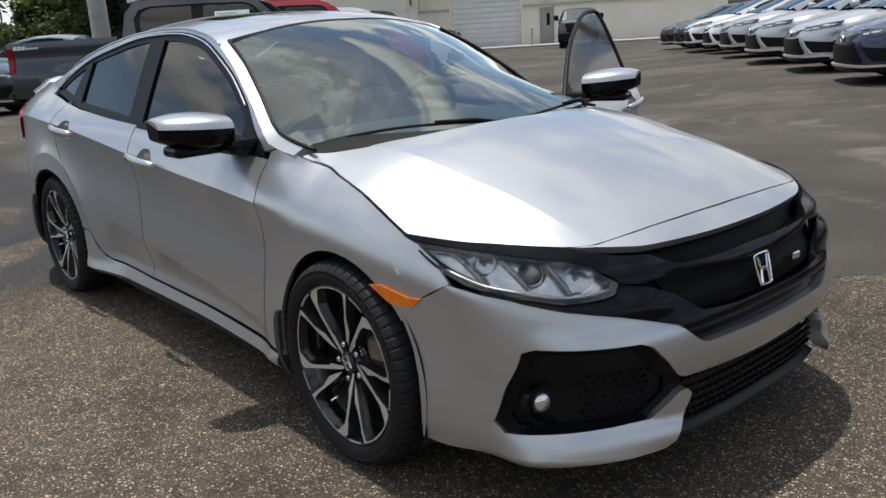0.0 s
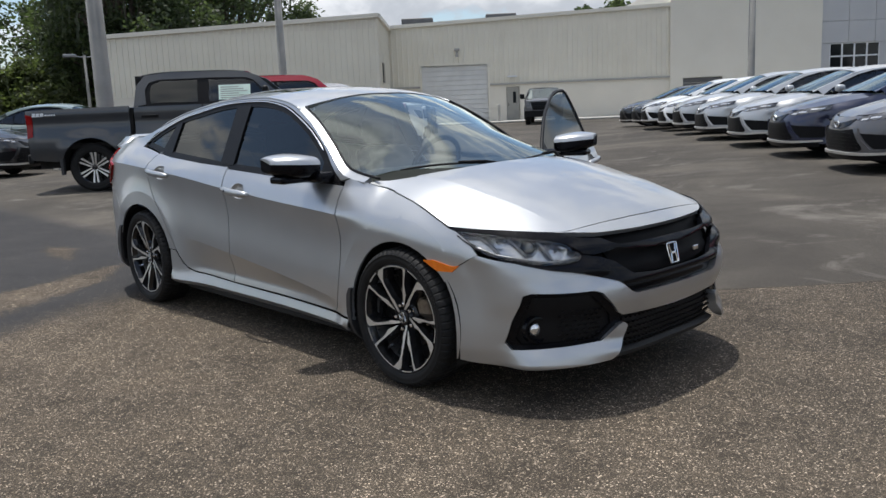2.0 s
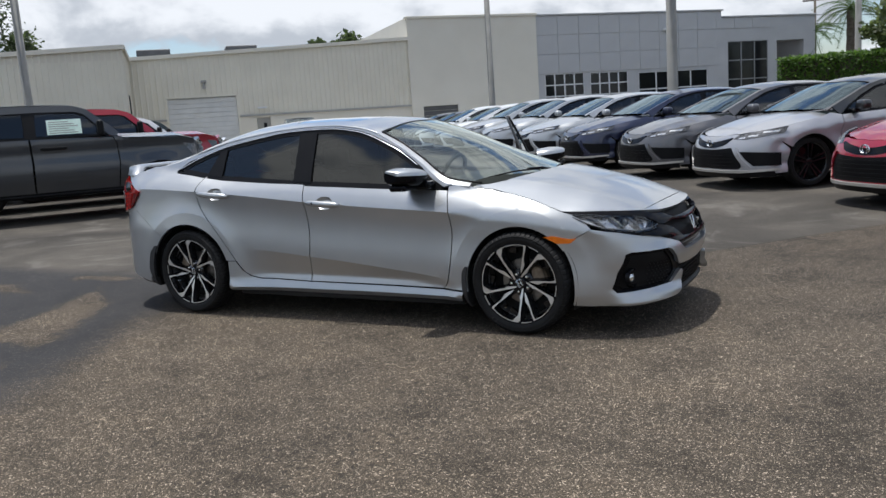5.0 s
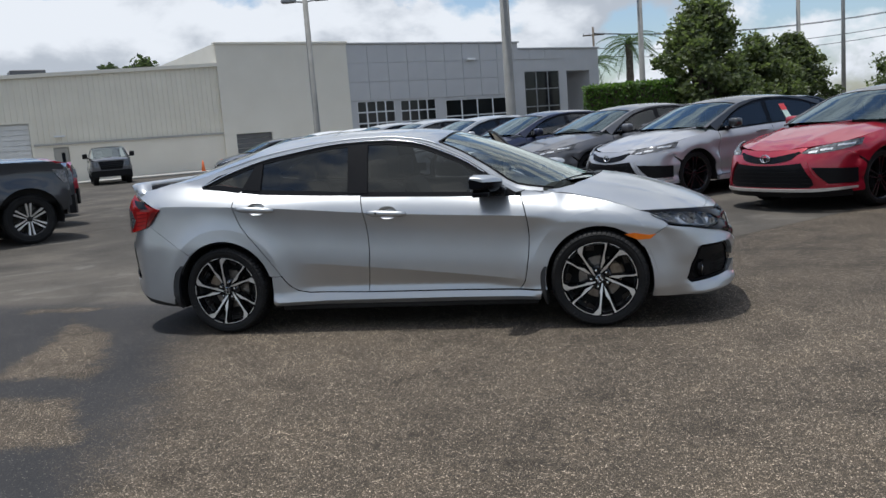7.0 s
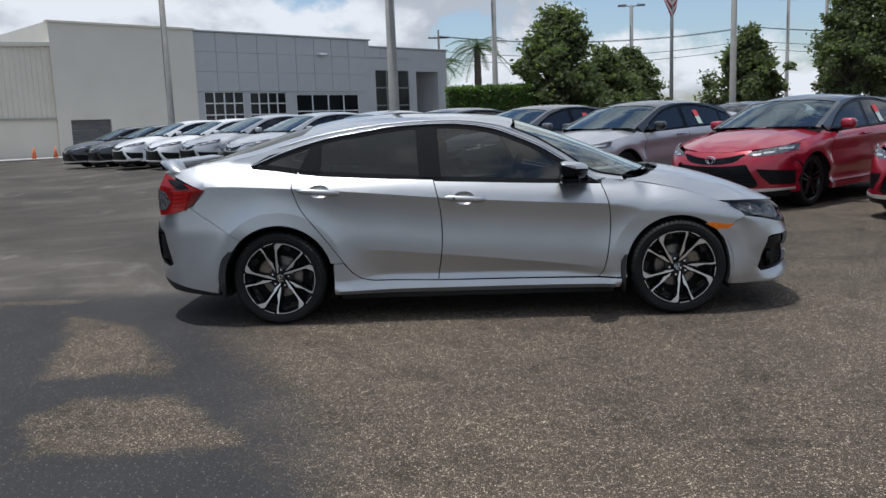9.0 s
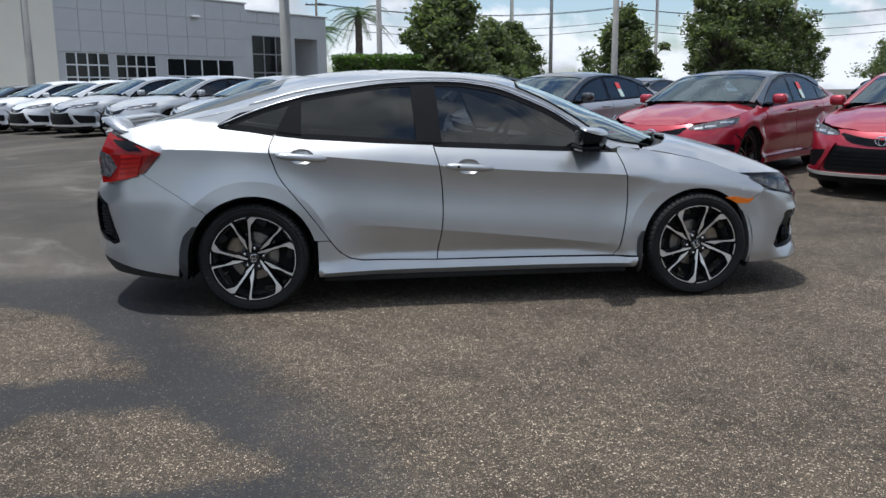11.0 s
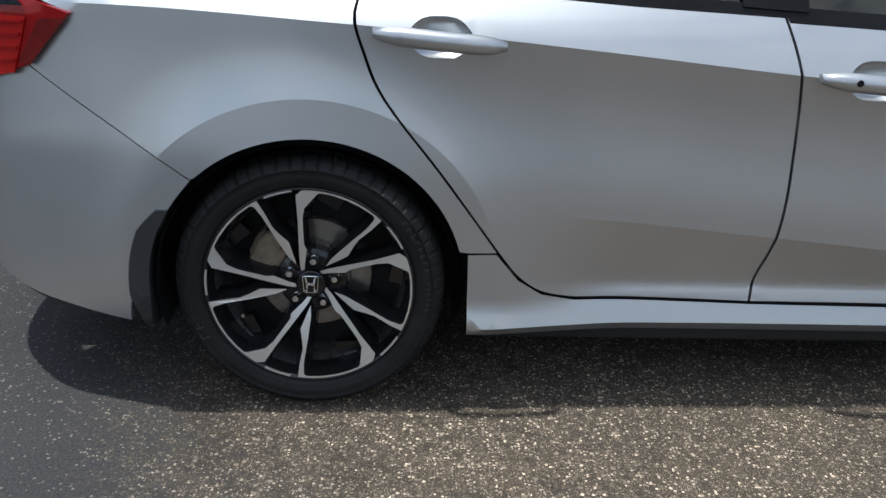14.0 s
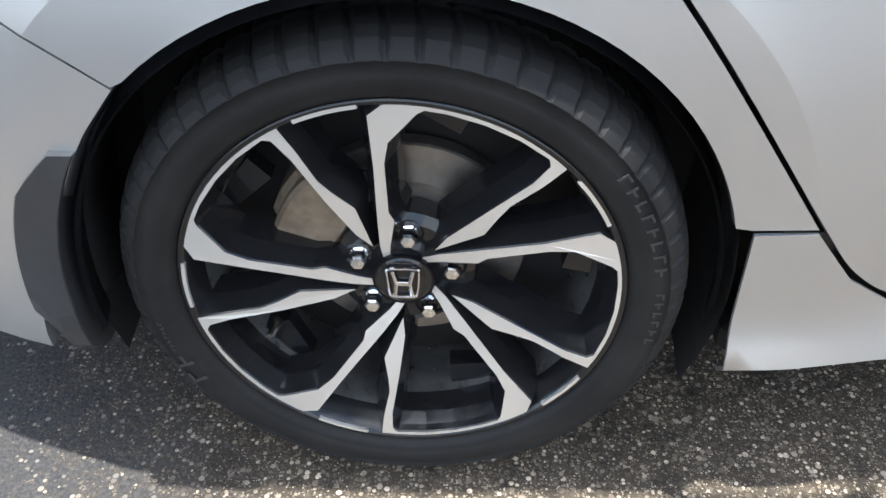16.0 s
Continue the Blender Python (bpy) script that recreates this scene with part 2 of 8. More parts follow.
M["stucco"] = varied("beige_stucco", (0.72, 0.68, 0.585), (0.77, 0.73, 0.635), 0.9, 0.5, bump_scale=60, bump_amt=0.004)
M["stucco_low"] = varied("beige_masonry", (0.71, 0.665, 0.57), (0.76, 0.715, 0.615), 0.9, 0.7, bump_scale=50, bump_amt=0.004)
M["clad"] = varied("grey_composite_panel", (0.47, 0.473, 0.478), (0.53, 0.533, 0.538), 0.45, 0.5)
M["roller"] = varied("white_roller_door", (0.60, 0.60, 0.58), (0.70, 0.70, 0.68), 0.5, 1.5)
M["roller_dark"] = varied("grey_roller_door", (0.10, 0.10, 0.10), (0.14, 0.14, 0.14), 0.6, 1.5)
M["door_paint"] = varied("putty_door_paint", (0.30, 0.29, 0.26), (0.35, 0.34, 0.30), 0.6, 2)
M["win_glass"] = varied("dark_window_glass", (0.008, 0.009, 0.011), (0.016, 0.018, 0.021), 0.08, 0.3, spec=0.35)
M["white_frame"] = varied("white_frame", (0.66, 0.67, 0.68), (0.74, 0.75, 0.75), 0.5, 3)
M["orange"] = varied("orange_cone", (0.65, 0.13, 0.03), (0.75, 0.18, 0.05), 0.7, 9)
M["bark"] = varied("bark", (0.07, 0.055, 0.04), (0.15, 0.125, 0.10), 0.95, 5, bump_scale=14, bump_amt=0.03)


def leaf(name, c1, c2):
    m, nt, p = material(name)
    g = nt.nodes.new("ShaderNodeNewGeometry")
    n = noise_tex(nt, 0.5, 3.0)
    f = mth(nt, "ADD", mth(nt, "MULTIPLY", g.outputs["Random Per Island"], 0.6), mth(nt, "MULTIPLY", n, 0.4))
    nt.links.new(ramp(nt, f, [(0.2, c1), (0.8, c2)]), p.inputs["Base Color"])
    p.inputs["Roughness"].default_value = 0.55
    tl = nt.nodes.new("ShaderNodeBsdfTranslucent")
    nt.links.new(mixc(nt, 1.0, ramp(nt, f, [(0.2, c1), (0.8, c2)]), (1.5, 1.7, 0.9), "MULTIPLY"), tl.inputs["Color"])
    mx = nt.nodes.new("ShaderNodeMixShader"); mx.inputs[0].default_value = 0.5
    nt.links.new(p.outputs[0], mx.inputs[1]); nt.links.new(tl.outputs[0], mx.inputs[2])
    nt.links.new(mx.outputs[0], nt.nodes["Material Output"].inputs[0])
    return m


M["leaf_oak"] = leaf("oak_leaves", (0.034, 0.048, 0.027), (0.105, 0.13, 0.072))
M["leaf_right"] = leaf("street_tree_leaves", (0.055, 0.072, 0.034), (0.16, 0.185, 0.092))
M["moss"] = leaf("grey_green_moss", (0.055, 0.065, 0.045), (0.11, 0.125, 0.09))
M["leaf_palm"] = leaf("palm_fronds", (0.035, 0.065, 0.025), (0.09, 0.13, 0.05))
M["leaf_hedge"] = leaf("hedge_leaves", (0.05, 0.10, 0.018), (0.13, 0.21, 0.04))


def asphalt():
    m, nt, p = material("worn_asphalt")
    co = nt.nodes.new("ShaderNodeTexCoord").outputs["Object"]
    sepn = nt.nodes.new("ShaderNodeSeparateXYZ")
    nt.links.new(co, sepn.inputs[0])
    X, Y = sepn.outputs["X"], sepn.outputs["Y"]

    def cells(scale):
        v = nt.nodes.new("ShaderNodeTexVoronoi")
        v.inputs["Scale"].default_value = scale
        nt.links.new(co, v.inputs["Vector"])
        sc = nt.nodes.new("ShaderNodeSeparateColor")
        nt.links.new(v.outputs["Color"], sc.inputs[0])
        return v.outputs["Distance"], sc.outputs[0], sc.outputs[1]

    def grey(k, warm=1.0):
        return (k * (1 + 0.125 * warm), k, k * (1 - 0.15 * warm))
    # aggregate of three sizes, worn out of a dark binder
    d1, a1, b1 = cells(126.0)
    d2, a2, b2 = cells(290.0)
    d3, a3, b3 = cells(72.0)
    binder = ramp(nt, noise_tex(nt, 420.0, 2.0, 0.6, co), [(0.3, grey(0.024)), (0.7, grey(0.058))])
    fine_st = ramp(nt, a2, [(0.0, grey(0.045)), (0.45, grey(0.095)), (0.75, grey(0.14)), (0.95, grey(0.25, 0.6))])
    mid_st = ramp(nt, a1, [(0.0, grey(0.040)), (0.40, grey(0.072)), (0.62, grey(0.125)), (0.80, grey(0.25)), (0.95, grey(0.42, 0.9))])
    big_st = ramp(nt, a3, [(0.0, grey(0.05)), (0.5, grey(0.09)), (0.8, grey(0.15)), (1.0, grey(0.26, 0.7))])
    # each stone shows as far as it stands out of the binder
    show = lambda d, b, r0, r1, keep: mth(nt, "MULTIPLY", mth(nt, "MULTIPLY", mth(nt, "SUBTRACT", mth(nt, "ADD", mth(nt, "MULTIPLY", b, r1 - r0), r0), d), 14.0, clamp=True), mth(nt, "MULTIPLY", mth(nt, "SUBTRACT", b, keep), 30.0, clamp=True))
    s2 = show(d2, b2, 0.22, 0.62, 0.12)
    s1 = show(d1, b1, 0.20, 0.58, 0.18)
    s3 = show(d3, b3, 0.00, 0.46, 0.56)
    rough_col = mixc(nt, s3, mixc(nt, s1, mixc(nt, s2, binder, fine_st), mid_st), big_st)
    # stones lie in drifts, with the binder bare between them
    drift = noise_tex(nt, 17.0, 4.0, 0.6, co, 0.4)
    rough_col = mixc(nt, 1.0, rough_col, ramp(nt, drift, [(0.34, (0.84, 0.83, 0.82)), (0.52, (1.04, 1.03, 1.02)), (0.68, (1.22, 1.20, 1.17))]), "MULTIPLY")
    # broad stains and wear
    big = noise_tex(nt, 0.35, 6.0, 0.6, co)
    rough_col = mixc(nt, 1.0, rough_col, ramp(nt, big, [(0.3, (0.72, 0.71, 0.70)), (0.7, (1.14, 1.11, 1.07))]), "MULTIPLY")
    wear = noise_tex(nt, 0.11, 4.0, 0.55, co, 0.3)
    rough_col = mixc(nt, 1.0, rough_col, ramp(nt, wear, [(0.32, (0.86, 0.84, 0.82)), (0.68, (1.22, 1.16, 1.08))]), "MULTIPLY")
    spots = noise_tex(nt, 2.3, 5.0, 0.65, co)
    rough_col = mixc(nt, 1.0, rough_col, ramp(nt, spots, [(0.30, (0.64, 0.63, 0.62)), (0.48, (1.0, 0.99, 0.97)), (0.66, (1.16, 1.13, 1.08))]), "MULTIPLY")
    # pits where stones have come out, in drifts
    pit = mth(nt, "MULTIPLY", mth(nt, "SUBTRACT", noise_tex(nt, 24.0, 4.0, 0.65, co), 0.53), 8.0, clamp=True)
    pit = mth(nt, "MULTIPLY", pit, mth(nt, "MULTIPLY", mth(nt, "SUBTRACT", noise_tex(nt, 0.9, 4.0, 0.6, co, 0.5), 0.36), 4.0, clamp=True))
    rough_col = mixc(nt, mth(nt, "MULTIPLY", pit, 0.8), rough_col, grey(0.024))
    # sealed asphalt: finer and darker, a few stones showing
    fine = noise_tex(nt, 160.0, 2.0, 0.6, co)
    seal = ramp(nt, fine, [(0.3, (0.020, 0.020, 0.0213)), (0.72, (0.045, 0.0446, 0.0446))])
    seal = mixc(nt, mth(nt, "MULTIPLY", s1, mth(nt, "MULTIPLY", mth(nt, "SUBTRACT", a1, 0.80), 6.0, clamp=True)), seal, grey(0.13))
    seal = mixc(nt, 1.0, seal, ramp(nt, noise_tex(nt, 0.8, 5.0, 0.6, co), [(0.3, (0.86, 0.86, 0.88)), (0.7, (1.35, 1.31, 1.28))]), "MULTIPLY")
    # where it lies: behind a ragged line that thins out over half a metre
    edge = noise_tex(nt, 1.7, 7.0, 0.62, co, 0.4)
    frag = noise_tex(nt, 9.0, 6.0, 0.7, co, 0.3)
    wob = mth(nt, "ADD", mth(nt, "MULTIPLY", mth(nt, "SUBTRACT", edge, 0.5), 0.75), mth(nt, "MULTIPLY", mth(nt, "SUBTRACT", frag, 0.5), 0.35))
    stone_up = mth(nt, "MULTIPLY", mth(nt, "SUBTRACT", b1, 0.5), 0.22)
    line = mth(nt, "ADD", mth(nt, "MULTIPLY", X, -0.77), mth(nt, "MULTIPLY", Y, -0.30))
    line = mth(nt, "ADD", mth(nt, "ADD", line, mth(nt, "MULTIPLY", wob, 0.8)), stone_up)
    mask = mth(nt, "MULTIPLY", mth(nt, "ADD", line, -0.34), 3.2, clamp=True)
    # worn islands in it
    for corners in (((-1.62, -0.48), (-1.08, -1.88), (-0.46, -1.92), (-0.64, -1.42), (-1.20, -0.72)), ((-0.80, -2.62), (-0.62, -3.06), (-0.14, -3.09), (0.20, -2.94), (0.0, -2.66), (-0.28, -2.34), (-0.70, -2.38)),
                    ((-2.62, 0.11), (-2.5, 0.06), (-1.95, 0.12), (-1.85, 0.17), (-2.5, 0.19)), ((-3.3, -0.45), (-2.9, -0.62), (-2.55, -0.55), (-2.9, -0.36))):
        d = None
        for (x0, y0), (x1, y1) in zip(corners, corners[1:] + corners[:1]):
            ln = math.hypot(x1 - x0, y1 - y0)
            nx, ny = (y1 - y0) / ln, -(x1 - x0) / ln
            s = mth(nt, "ADD", mth(nt, "ADD", mth(nt, "MULTIPLY", X, nx), mth(nt, "MULTIPLY", Y, ny)), -(nx * x0 + ny * y0))
            d = s if d is None else mth(nt, "MAXIMUM", d, s)
        d = mth(nt, "ADD", d, mth(nt, "ADD", mth(nt, "MULTIPLY", wob, 0.62), mth(nt, "MULTIPLY", stone_up, 0.5)))
        mask = mth(nt, "MINIMUM", mask, mth(nt, "MULTIPLY", d, 14.0, clamp=True))
    # the older lot beyond a paving joint: smoother, browner, with pale dusty patches
    joint = mth(nt, "MULTIPLY", mth(nt, "ADD", mth(nt, "SUBTRACT", Y, X), 1.13), 0.707)
    joint = mth(nt, "ADD", joint, mth(nt, "MULTIPLY", mth(nt, "SUBTRACT", frag, 0.5), 0.05))
    behind = mth(nt, "MULTIPLY", mth(nt, "MULTIPLY", joint, 40.0, clamp=True), mth(nt, "MULTIPLY", mth(nt, "ADD", Y, -0.2), 3.0, clamp=True))
    old = ramp(nt, fine, [(0.3, grey(0.040, 0.8)), (0.72, grey(0.082, 0.8))])
    old = mixc(nt, 1.0, old, ramp(nt, noise_tex(nt, 0.45, 6.0, 0.62, co, 0.6), [(0.30, (0.62, 0.61, 0.61)), (0.52, (1.0, 0.99, 0.97)), (0.64, (1.5, 1.46, 1.4))]), "MULTIPLY")
    dusty = mth(nt, "MULTIPLY", mth(nt, "SUBTRACT", noise_tex(nt, 0.62, 8.0, 0.72, co, 1.1), 0.555), 8.0, clamp=True)
    old = mixc(nt, mth(nt, "MULTIPLY", dusty, 0.6), old, grey(0.17, 0.7))
    col = mixc(nt, behind, mixc(nt, mask, rough_col, seal), old)
    col = mixc(nt, 1.0, col, (1.12, 1.12, 1.12), "MULTIPLY")
    crack = mth(nt, "SUBTRACT", 1.0, mth(nt, "MULTIPLY", mth(nt, "ABSOLUTE", joint), 70.0), clamp=True)
    crack = mth(nt, "MULTIPLY", crack, mth(nt, "MULTIPLY", mth(nt, "ADD", Y, -0.9), 4.0, clamp=True))
    col = mixc(nt, mth(nt, "MULTIPLY", crack, 0.8), col, grey(0.016))
    nt.links.new(col, p.inputs["Base Color"])
    nt.links.new(mth(nt, "SUBTRACT", 0.95, mth(nt, "MULTIPLY", mask, 0.05)), p.inputs["Roughness"])
    p.inputs["Specular IOR Level"].default_value = 0.2
    flat = mth(nt, "MAXIMUM", mask, behind)
    hgt = mth(nt, "ADD", mth(nt, "ADD", mth(nt, "MULTIPLY", s1, 0.5), mth(nt, "MULTIPLY", s3, 0.8)), mth(nt, "ADD", mth(nt, "MULTIPLY", s2, 0.3), mth(nt, "MULTIPLY", fine, 0.4)))
    hgt = mth(nt, "SUBTRACT", mth(nt, "MULTIPLY", hgt, mth(nt, "SUBTRACT", 1.0, mth(nt, "MULTIPLY", flat, 0.7))), mth(nt, "MULTIPLY", pit, 1.2))
    bump(nt, p, hgt, 0.6, 0.004)
    return m


M["asphalt"] = asphalt()
M["flag_red"] = varied("red_bunting", (0.30, 0.02, 0.03), (0.42, 0.035, 0.05), 0.8, 2)
M["flag_white"] = varied("white_bunting", (0.62, 0.60, 0.58), (0.74, 0.72, 0.70), 0.8, 2)
M["flag_blue"] = varied("blue_bunting", (0.02, 0.03, 0.12), (0.03, 0.045, 0.16), 0.8, 2)

# ---- mesh helpers ----
def link_mesh(name, bm, mat, smooth=False):
    me = bpy.data.meshes.new(name)
    bm.to_mesh(me)
    bm.free()
    for m in (mat if isinstance(mat, (list, tuple)) else [mat]):
        me.materials.append(m)
    if smooth:
        me.shade_smooth()
    return new(name, me)


def part(name, bm, mat, parent, label="", smooth=False, m=None):
    """One mesh object under a thing or under a part."""
    ob = link_mesh(name, bm, mat, smooth)
    ob.parent = parent
    if m is not None:
        ob.matrix_basis = m
    if label:
        ob["label"] = label
    return ob


def thing(name, m, label, category, group="", kind=""):
    e = new(name)
    e.empty_display_size = 0.2
    e.matrix_basis = m
    return tagged(e, label, category, group, kind)


def box(bm, lo, hi, bevel=0.0, seg=1, mi=0):
    """An axis-aligned box from lo to hi, its edges bevelled."""
    tmp = bmesh.new() if bevel else bm
    vs = [tmp.verts.new((x, y, z)) for x in (lo[0], hi[0]) for y in (lo[1], hi[1]) for z in (lo[2], hi[2])]
    for q in ((0, 1, 3, 2), (4, 6, 7, 5), (0, 4, 5, 1), (2, 3, 7, 6), (0, 2, 6, 4), (1, 5, 7, 3)):
        tmp.faces.new([vs[i] for i in q]).material_index = mi
    if bevel:
        bmesh.ops.bevel(tmp, geom=tmp.edges[:], offset=bevel, segments=seg, profile=0.5, affect="EDGES", clamp_overlap=True)
        merge(bm, tmp)
    return bm


def merge(bm, other):
    """Adds another bmesh to bm and frees it."""
    me = bpy.data.meshes.new("tmp")
    other.to_mesh(me)
    other.free()
    bm.from_mesh(me)
    bpy.data.meshes.remove(me)
    return bm


def tube(bm, pts, radii, n=12, cap=True, mi=0):
    """A round tube along points, with a radius for each."""
    pts = [Vector(p) for p in pts]
    if isinstance(radii, (int, float)):
        radii = [radii] * len(pts)
    rings = []
    for i, (p, r) in enumerate(zip(pts, radii)):
        d = (pts[min(i + 1, len(pts) - 1)] - pts[max(i - 1, 0)]).normalized()
        a = d.orthogonal().normalized() if i == 0 else (a - d * a.dot(d)).normalized()
        b = d.cross(a)
        rings.append([bm.verts.new(p + r * (math.cos(2 * math.pi * k / n) * a + math.sin(2 * math.pi * k / n) * b)) for k in range(n)])
    for r0, r1 in zip(rings, rings[1:]):
        for k in range(n):
            bm.faces.new((r0[k], r0[(k + 1) % n], r1[(k + 1) % n], r1[k])).material_index = mi
    if cap:
        bm.faces.new(rings[0][::-1]).material_index = mi
        bm.faces.new(rings[-1]).material_index = mi
    return bm


def lathe(bm, profile, n=48, axis="y", mi=0):
    """Turns a profile of (radius, height along the axis) round the axis."""
    rings = []
    for r, h in profile:
        ring = []
        for k in range(n):
            a = 2 * math.pi * k / n
            c, s = r * math.cos(a), r * math.sin(a)
            ring.append(bm.verts.new((c, h, s) if axis == "y" else (c, s, h) if axis == "z" else (h, c, s)))
        rings.append(ring)
    for r0, r1 in zip(rings, rings[1:]):
        for k in range(n):
            bm.faces.new((r0[k], r1[k], r1[(k + 1) % n], r0[(k + 1) % n])).material_index = mi
    return bm


def prism(bm, outline, y0, y1, axes="xz", mi=0, bevel=0.0):
    """A flat plate: an outline in two axes, thick along the third."""
    t = bmesh.new()

    def at(u, v, w):
        return {"xz": (u, w, v), "yz": (w, u, v), "xy": (u, v, w)}[axes]
    a = [t.verts.new(at(u, v, y0)) for u, v in outline]
    b = [t.verts.new(at(u, v, y1)) for u, v in outline]
    k = len(outline)
    t.faces.new(a)
    t.faces.new(b[::-1])
    for i in range(k):
        t.faces.new((a[i], b[i], b[(i + 1) % k], a[(i + 1) % k]))
    bmesh.ops.recalc_face_normals(t, faces=t.faces)
    if bevel:
        bmesh.ops.bevel(t, geom=[e for e in t.edges], offset=bevel, segments=1, affect="EDGES", clamp_overlap=True)
    for f in t.faces:
        f.material_index = mi
    return merge(bm, t)


# ---- ground ----
ROW = (4.514, 4.638, -1.82, 1.984)           # badge of the first parked sedan, and the step to the next


def lift(x, y):
    """The lot swells gently under the row of parked sedans."""
    k = ((x - ROW[0]) * ROW[2] + (y - ROW[1]) * ROW[3]) / 7.25
    n = 0.737 * x + 0.676 * y
    rise = float(np.interp(k, (-6, -1, 0, 2, 4, 6, 8, 10, 14), (0.02, 0.06, 0.08, 0.13, 0.19, 0.23, 0.19, 0.08, 0.0)))
    f = min(1.0, max(0.0, (n - 3.3) / 3.2))
    return rise * f * f * (3 - 2 * f)


bm = bmesh.new()
N = 130
for i in range(N + 1):
    for j in range(N + 1):
        u, v = (i / N * 2 - 1), (j / N * 2 - 1)
        gx, gy = 700 * u * abs(u) ** 1.6, 700 * v * abs(v) ** 1.6
        bm.verts.new((gx, gy, lift(gx, gy)))
bm.verts.ensure_lookup_table()
for i in range(N):
    for j in range(N):
        k = i * (N + 1) + j
        bm.faces.new((bm.verts[k], bm.verts[k + N + 1], bm.verts[k + N + 2], bm.verts[k + 1]))
ground = link_mesh("ground", bm, M["asphalt"], True)
tagged(ground, "worn grey-brown asphalt lot with dark sealed patches", "ground", kind="structure")

# ---- dealership building ----
WALL = pose(-32.85, 33.8, 0, 0, 0, 46.5)     # x along the long wall, -y towards the lot
building = thing("building", WALL, "long beige metal-sided dealership workshop with a grey panelled showroom", "building", kind="structure")


def slanted(bm, x0, x1, y0, y1, z0, za, zb, mi=0):
    """A wall block whose top rises from za at x0 to zb at x1."""
    prism(bm, [(x0, z0), (x1, z0), (x1, zb), (x0, za)], y0, y1, "xz", mi)
    return bm


def ribs(bm, x0, x1, y, z0, za, zb, pitch=0.305, depth=0.062):
    """Standing ribs of metal siding, each a piece of its own."""
    n = int((x1 - x0) / pitch)
    for i in range(n):
        x = x0 + (i + 0.5) * (x1 - x0) / n
        zt = za + (zb - za) * (x - x0) / (x1 - x0)
        w0, w1 = 0.048, 0.034
        a = [(x - w0, y), (x - w1, y - depth), (x + w1, y - depth), (x + w0, y)]
        rb = bmesh.new()
        lo = [rb.verts.new((p[0], p[1], z0)) for p in a]
        hi = [rb.verts.new((p[0], p[1], zt)) for p in a]
        for k in range(3):
            rb.faces.new((lo[k], lo[k + 1], hi[k + 1], hi[k]))
        RIBS.append(rb)
    return bm


RIBS = []


def hang_ribs(wall):
    while RIBS:
        part("rib", RIBS.pop(), M["siding"], wall)


# recessed wall with the roller door and the personnel door
bm = bmesh.new()
for a, b, z0 in ((-4.1, -2.1, 0), (2.06, 3.2, 0), (4.05, 13.5, 0)):
    box(bm, (a, 0, 0), (b, 0.25, 2.35))
box(bm, (3.2, 0, 2.17), (4.05, 0.25, 2.35))
part("masonry_wall", bm, M["stucco_low"], building)
bm = bmesh.new()
eave = lambda s: 6.05 + (s + 4.1) / 17.6 * 0.64
for a, b, z0 in ((-4.1, -2.1, 2.35), (-2.1, 2.06, 3.65), (2.06, 13.5, 2.35)):
    slanted(bm, a, b, 0.03, 0.25, z0, eave(a), eave(b))
    ribs(bm, a, b, 0.03, z0 + 0.02, eave(a) - 0.02, eave(b) - 0.02)
hang_ribs(part("metal_siding", bm, M["siding"], building, "beige ribbed metal siding"))
bm = bmesh.new()
prism(bm, [(-4.1, 6.0), (13.5, 6.64), (13.5, 6.86), (-4.1, 6.22)], -0.16, 0.3, "xz")
part("gutter", bm, M["stucco"], building, "beige eave gutter")
bm = bmesh.new()
prism(bm, [(-4.1, 5.9), (13.5, 6.5), (13.5, 6.6), (-4.1, 6.0)], 0.2, 26, "xz")
part("roof", bm, M["steel_grey"], building)
bm = bmesh.new()
box(bm, (-4.1, -0.11, 2.30), (-2.23, -0.002, 2.42), 0.01); box(bm, (2.19, -0.11, 2.30), (13.49, -0.002, 2.42), 0.01)
part("band_trim", bm, M["concrete"], building, "grey ledge between siding and masonry")
bm = bmesh.new()
for i in range(12):
    z = i * 3.6 / 12
    box(bm, (-2.1, 0.10 + 0.0, z + 0.012), (2.06, 0.16, z + 0.288), 0.01)
box(bm, (-2.1, 0.14, 0), (2.06, 0.18, 3.65))
part("roller_door", bm, M["roller"], building, "closed white sectional roller door")
bm = bmesh.new()
box(bm, (-2.22, -0.04, 0), (-2.1, 0.1, 3.77)); box(bm, (2.06, -0.04, 0), (2.18, 0.1, 3.77)); box(bm, (-2.1, -0.04, 3.65), (2.06, 0.1, 3.77))
part("door_frame", bm, M["siding"], building)
bm = bmesh.new()
box(bm, (3.22, 0.06, 0.02), (4.03, 0.11, 2.15), 0.006)
pdoor = part("door", bm, M["door_paint"], building, "closed putty-coloured steel door")
bm = bmesh.new(); box(bm, (3.62, 0.045, 1.15), (3.82, 0.062, 1.85), 0.004)
part("door_window", bm, M["win_glass"], pdoor)
bm = bmesh.new(); box(bm, (3.3, 0.0, 0.98), (3.36, 0.06, 1.12), 0.01)
part("door_handle", bm, M["chrome"], pdoor)
bm = bmesh.new(); box(bm, (0.0, -0.28, 4.5), (0.34, 0.03, 4.66), 0.03); tube(bm, [(0.17, -0.2, 4.5), (0.17, -0.2, 4.15)], [0.05, 0.11])
part("wall_lamp", bm, M["concrete"], building, "wall-mounted flood lamp over the roller door")
bm = bmesh.new(); box(bm, (3.3, -0.2, 2.75), (3.9, 0.0, 2.85), 0.02)
part("door_lamp", bm, M["white_frame"], building)

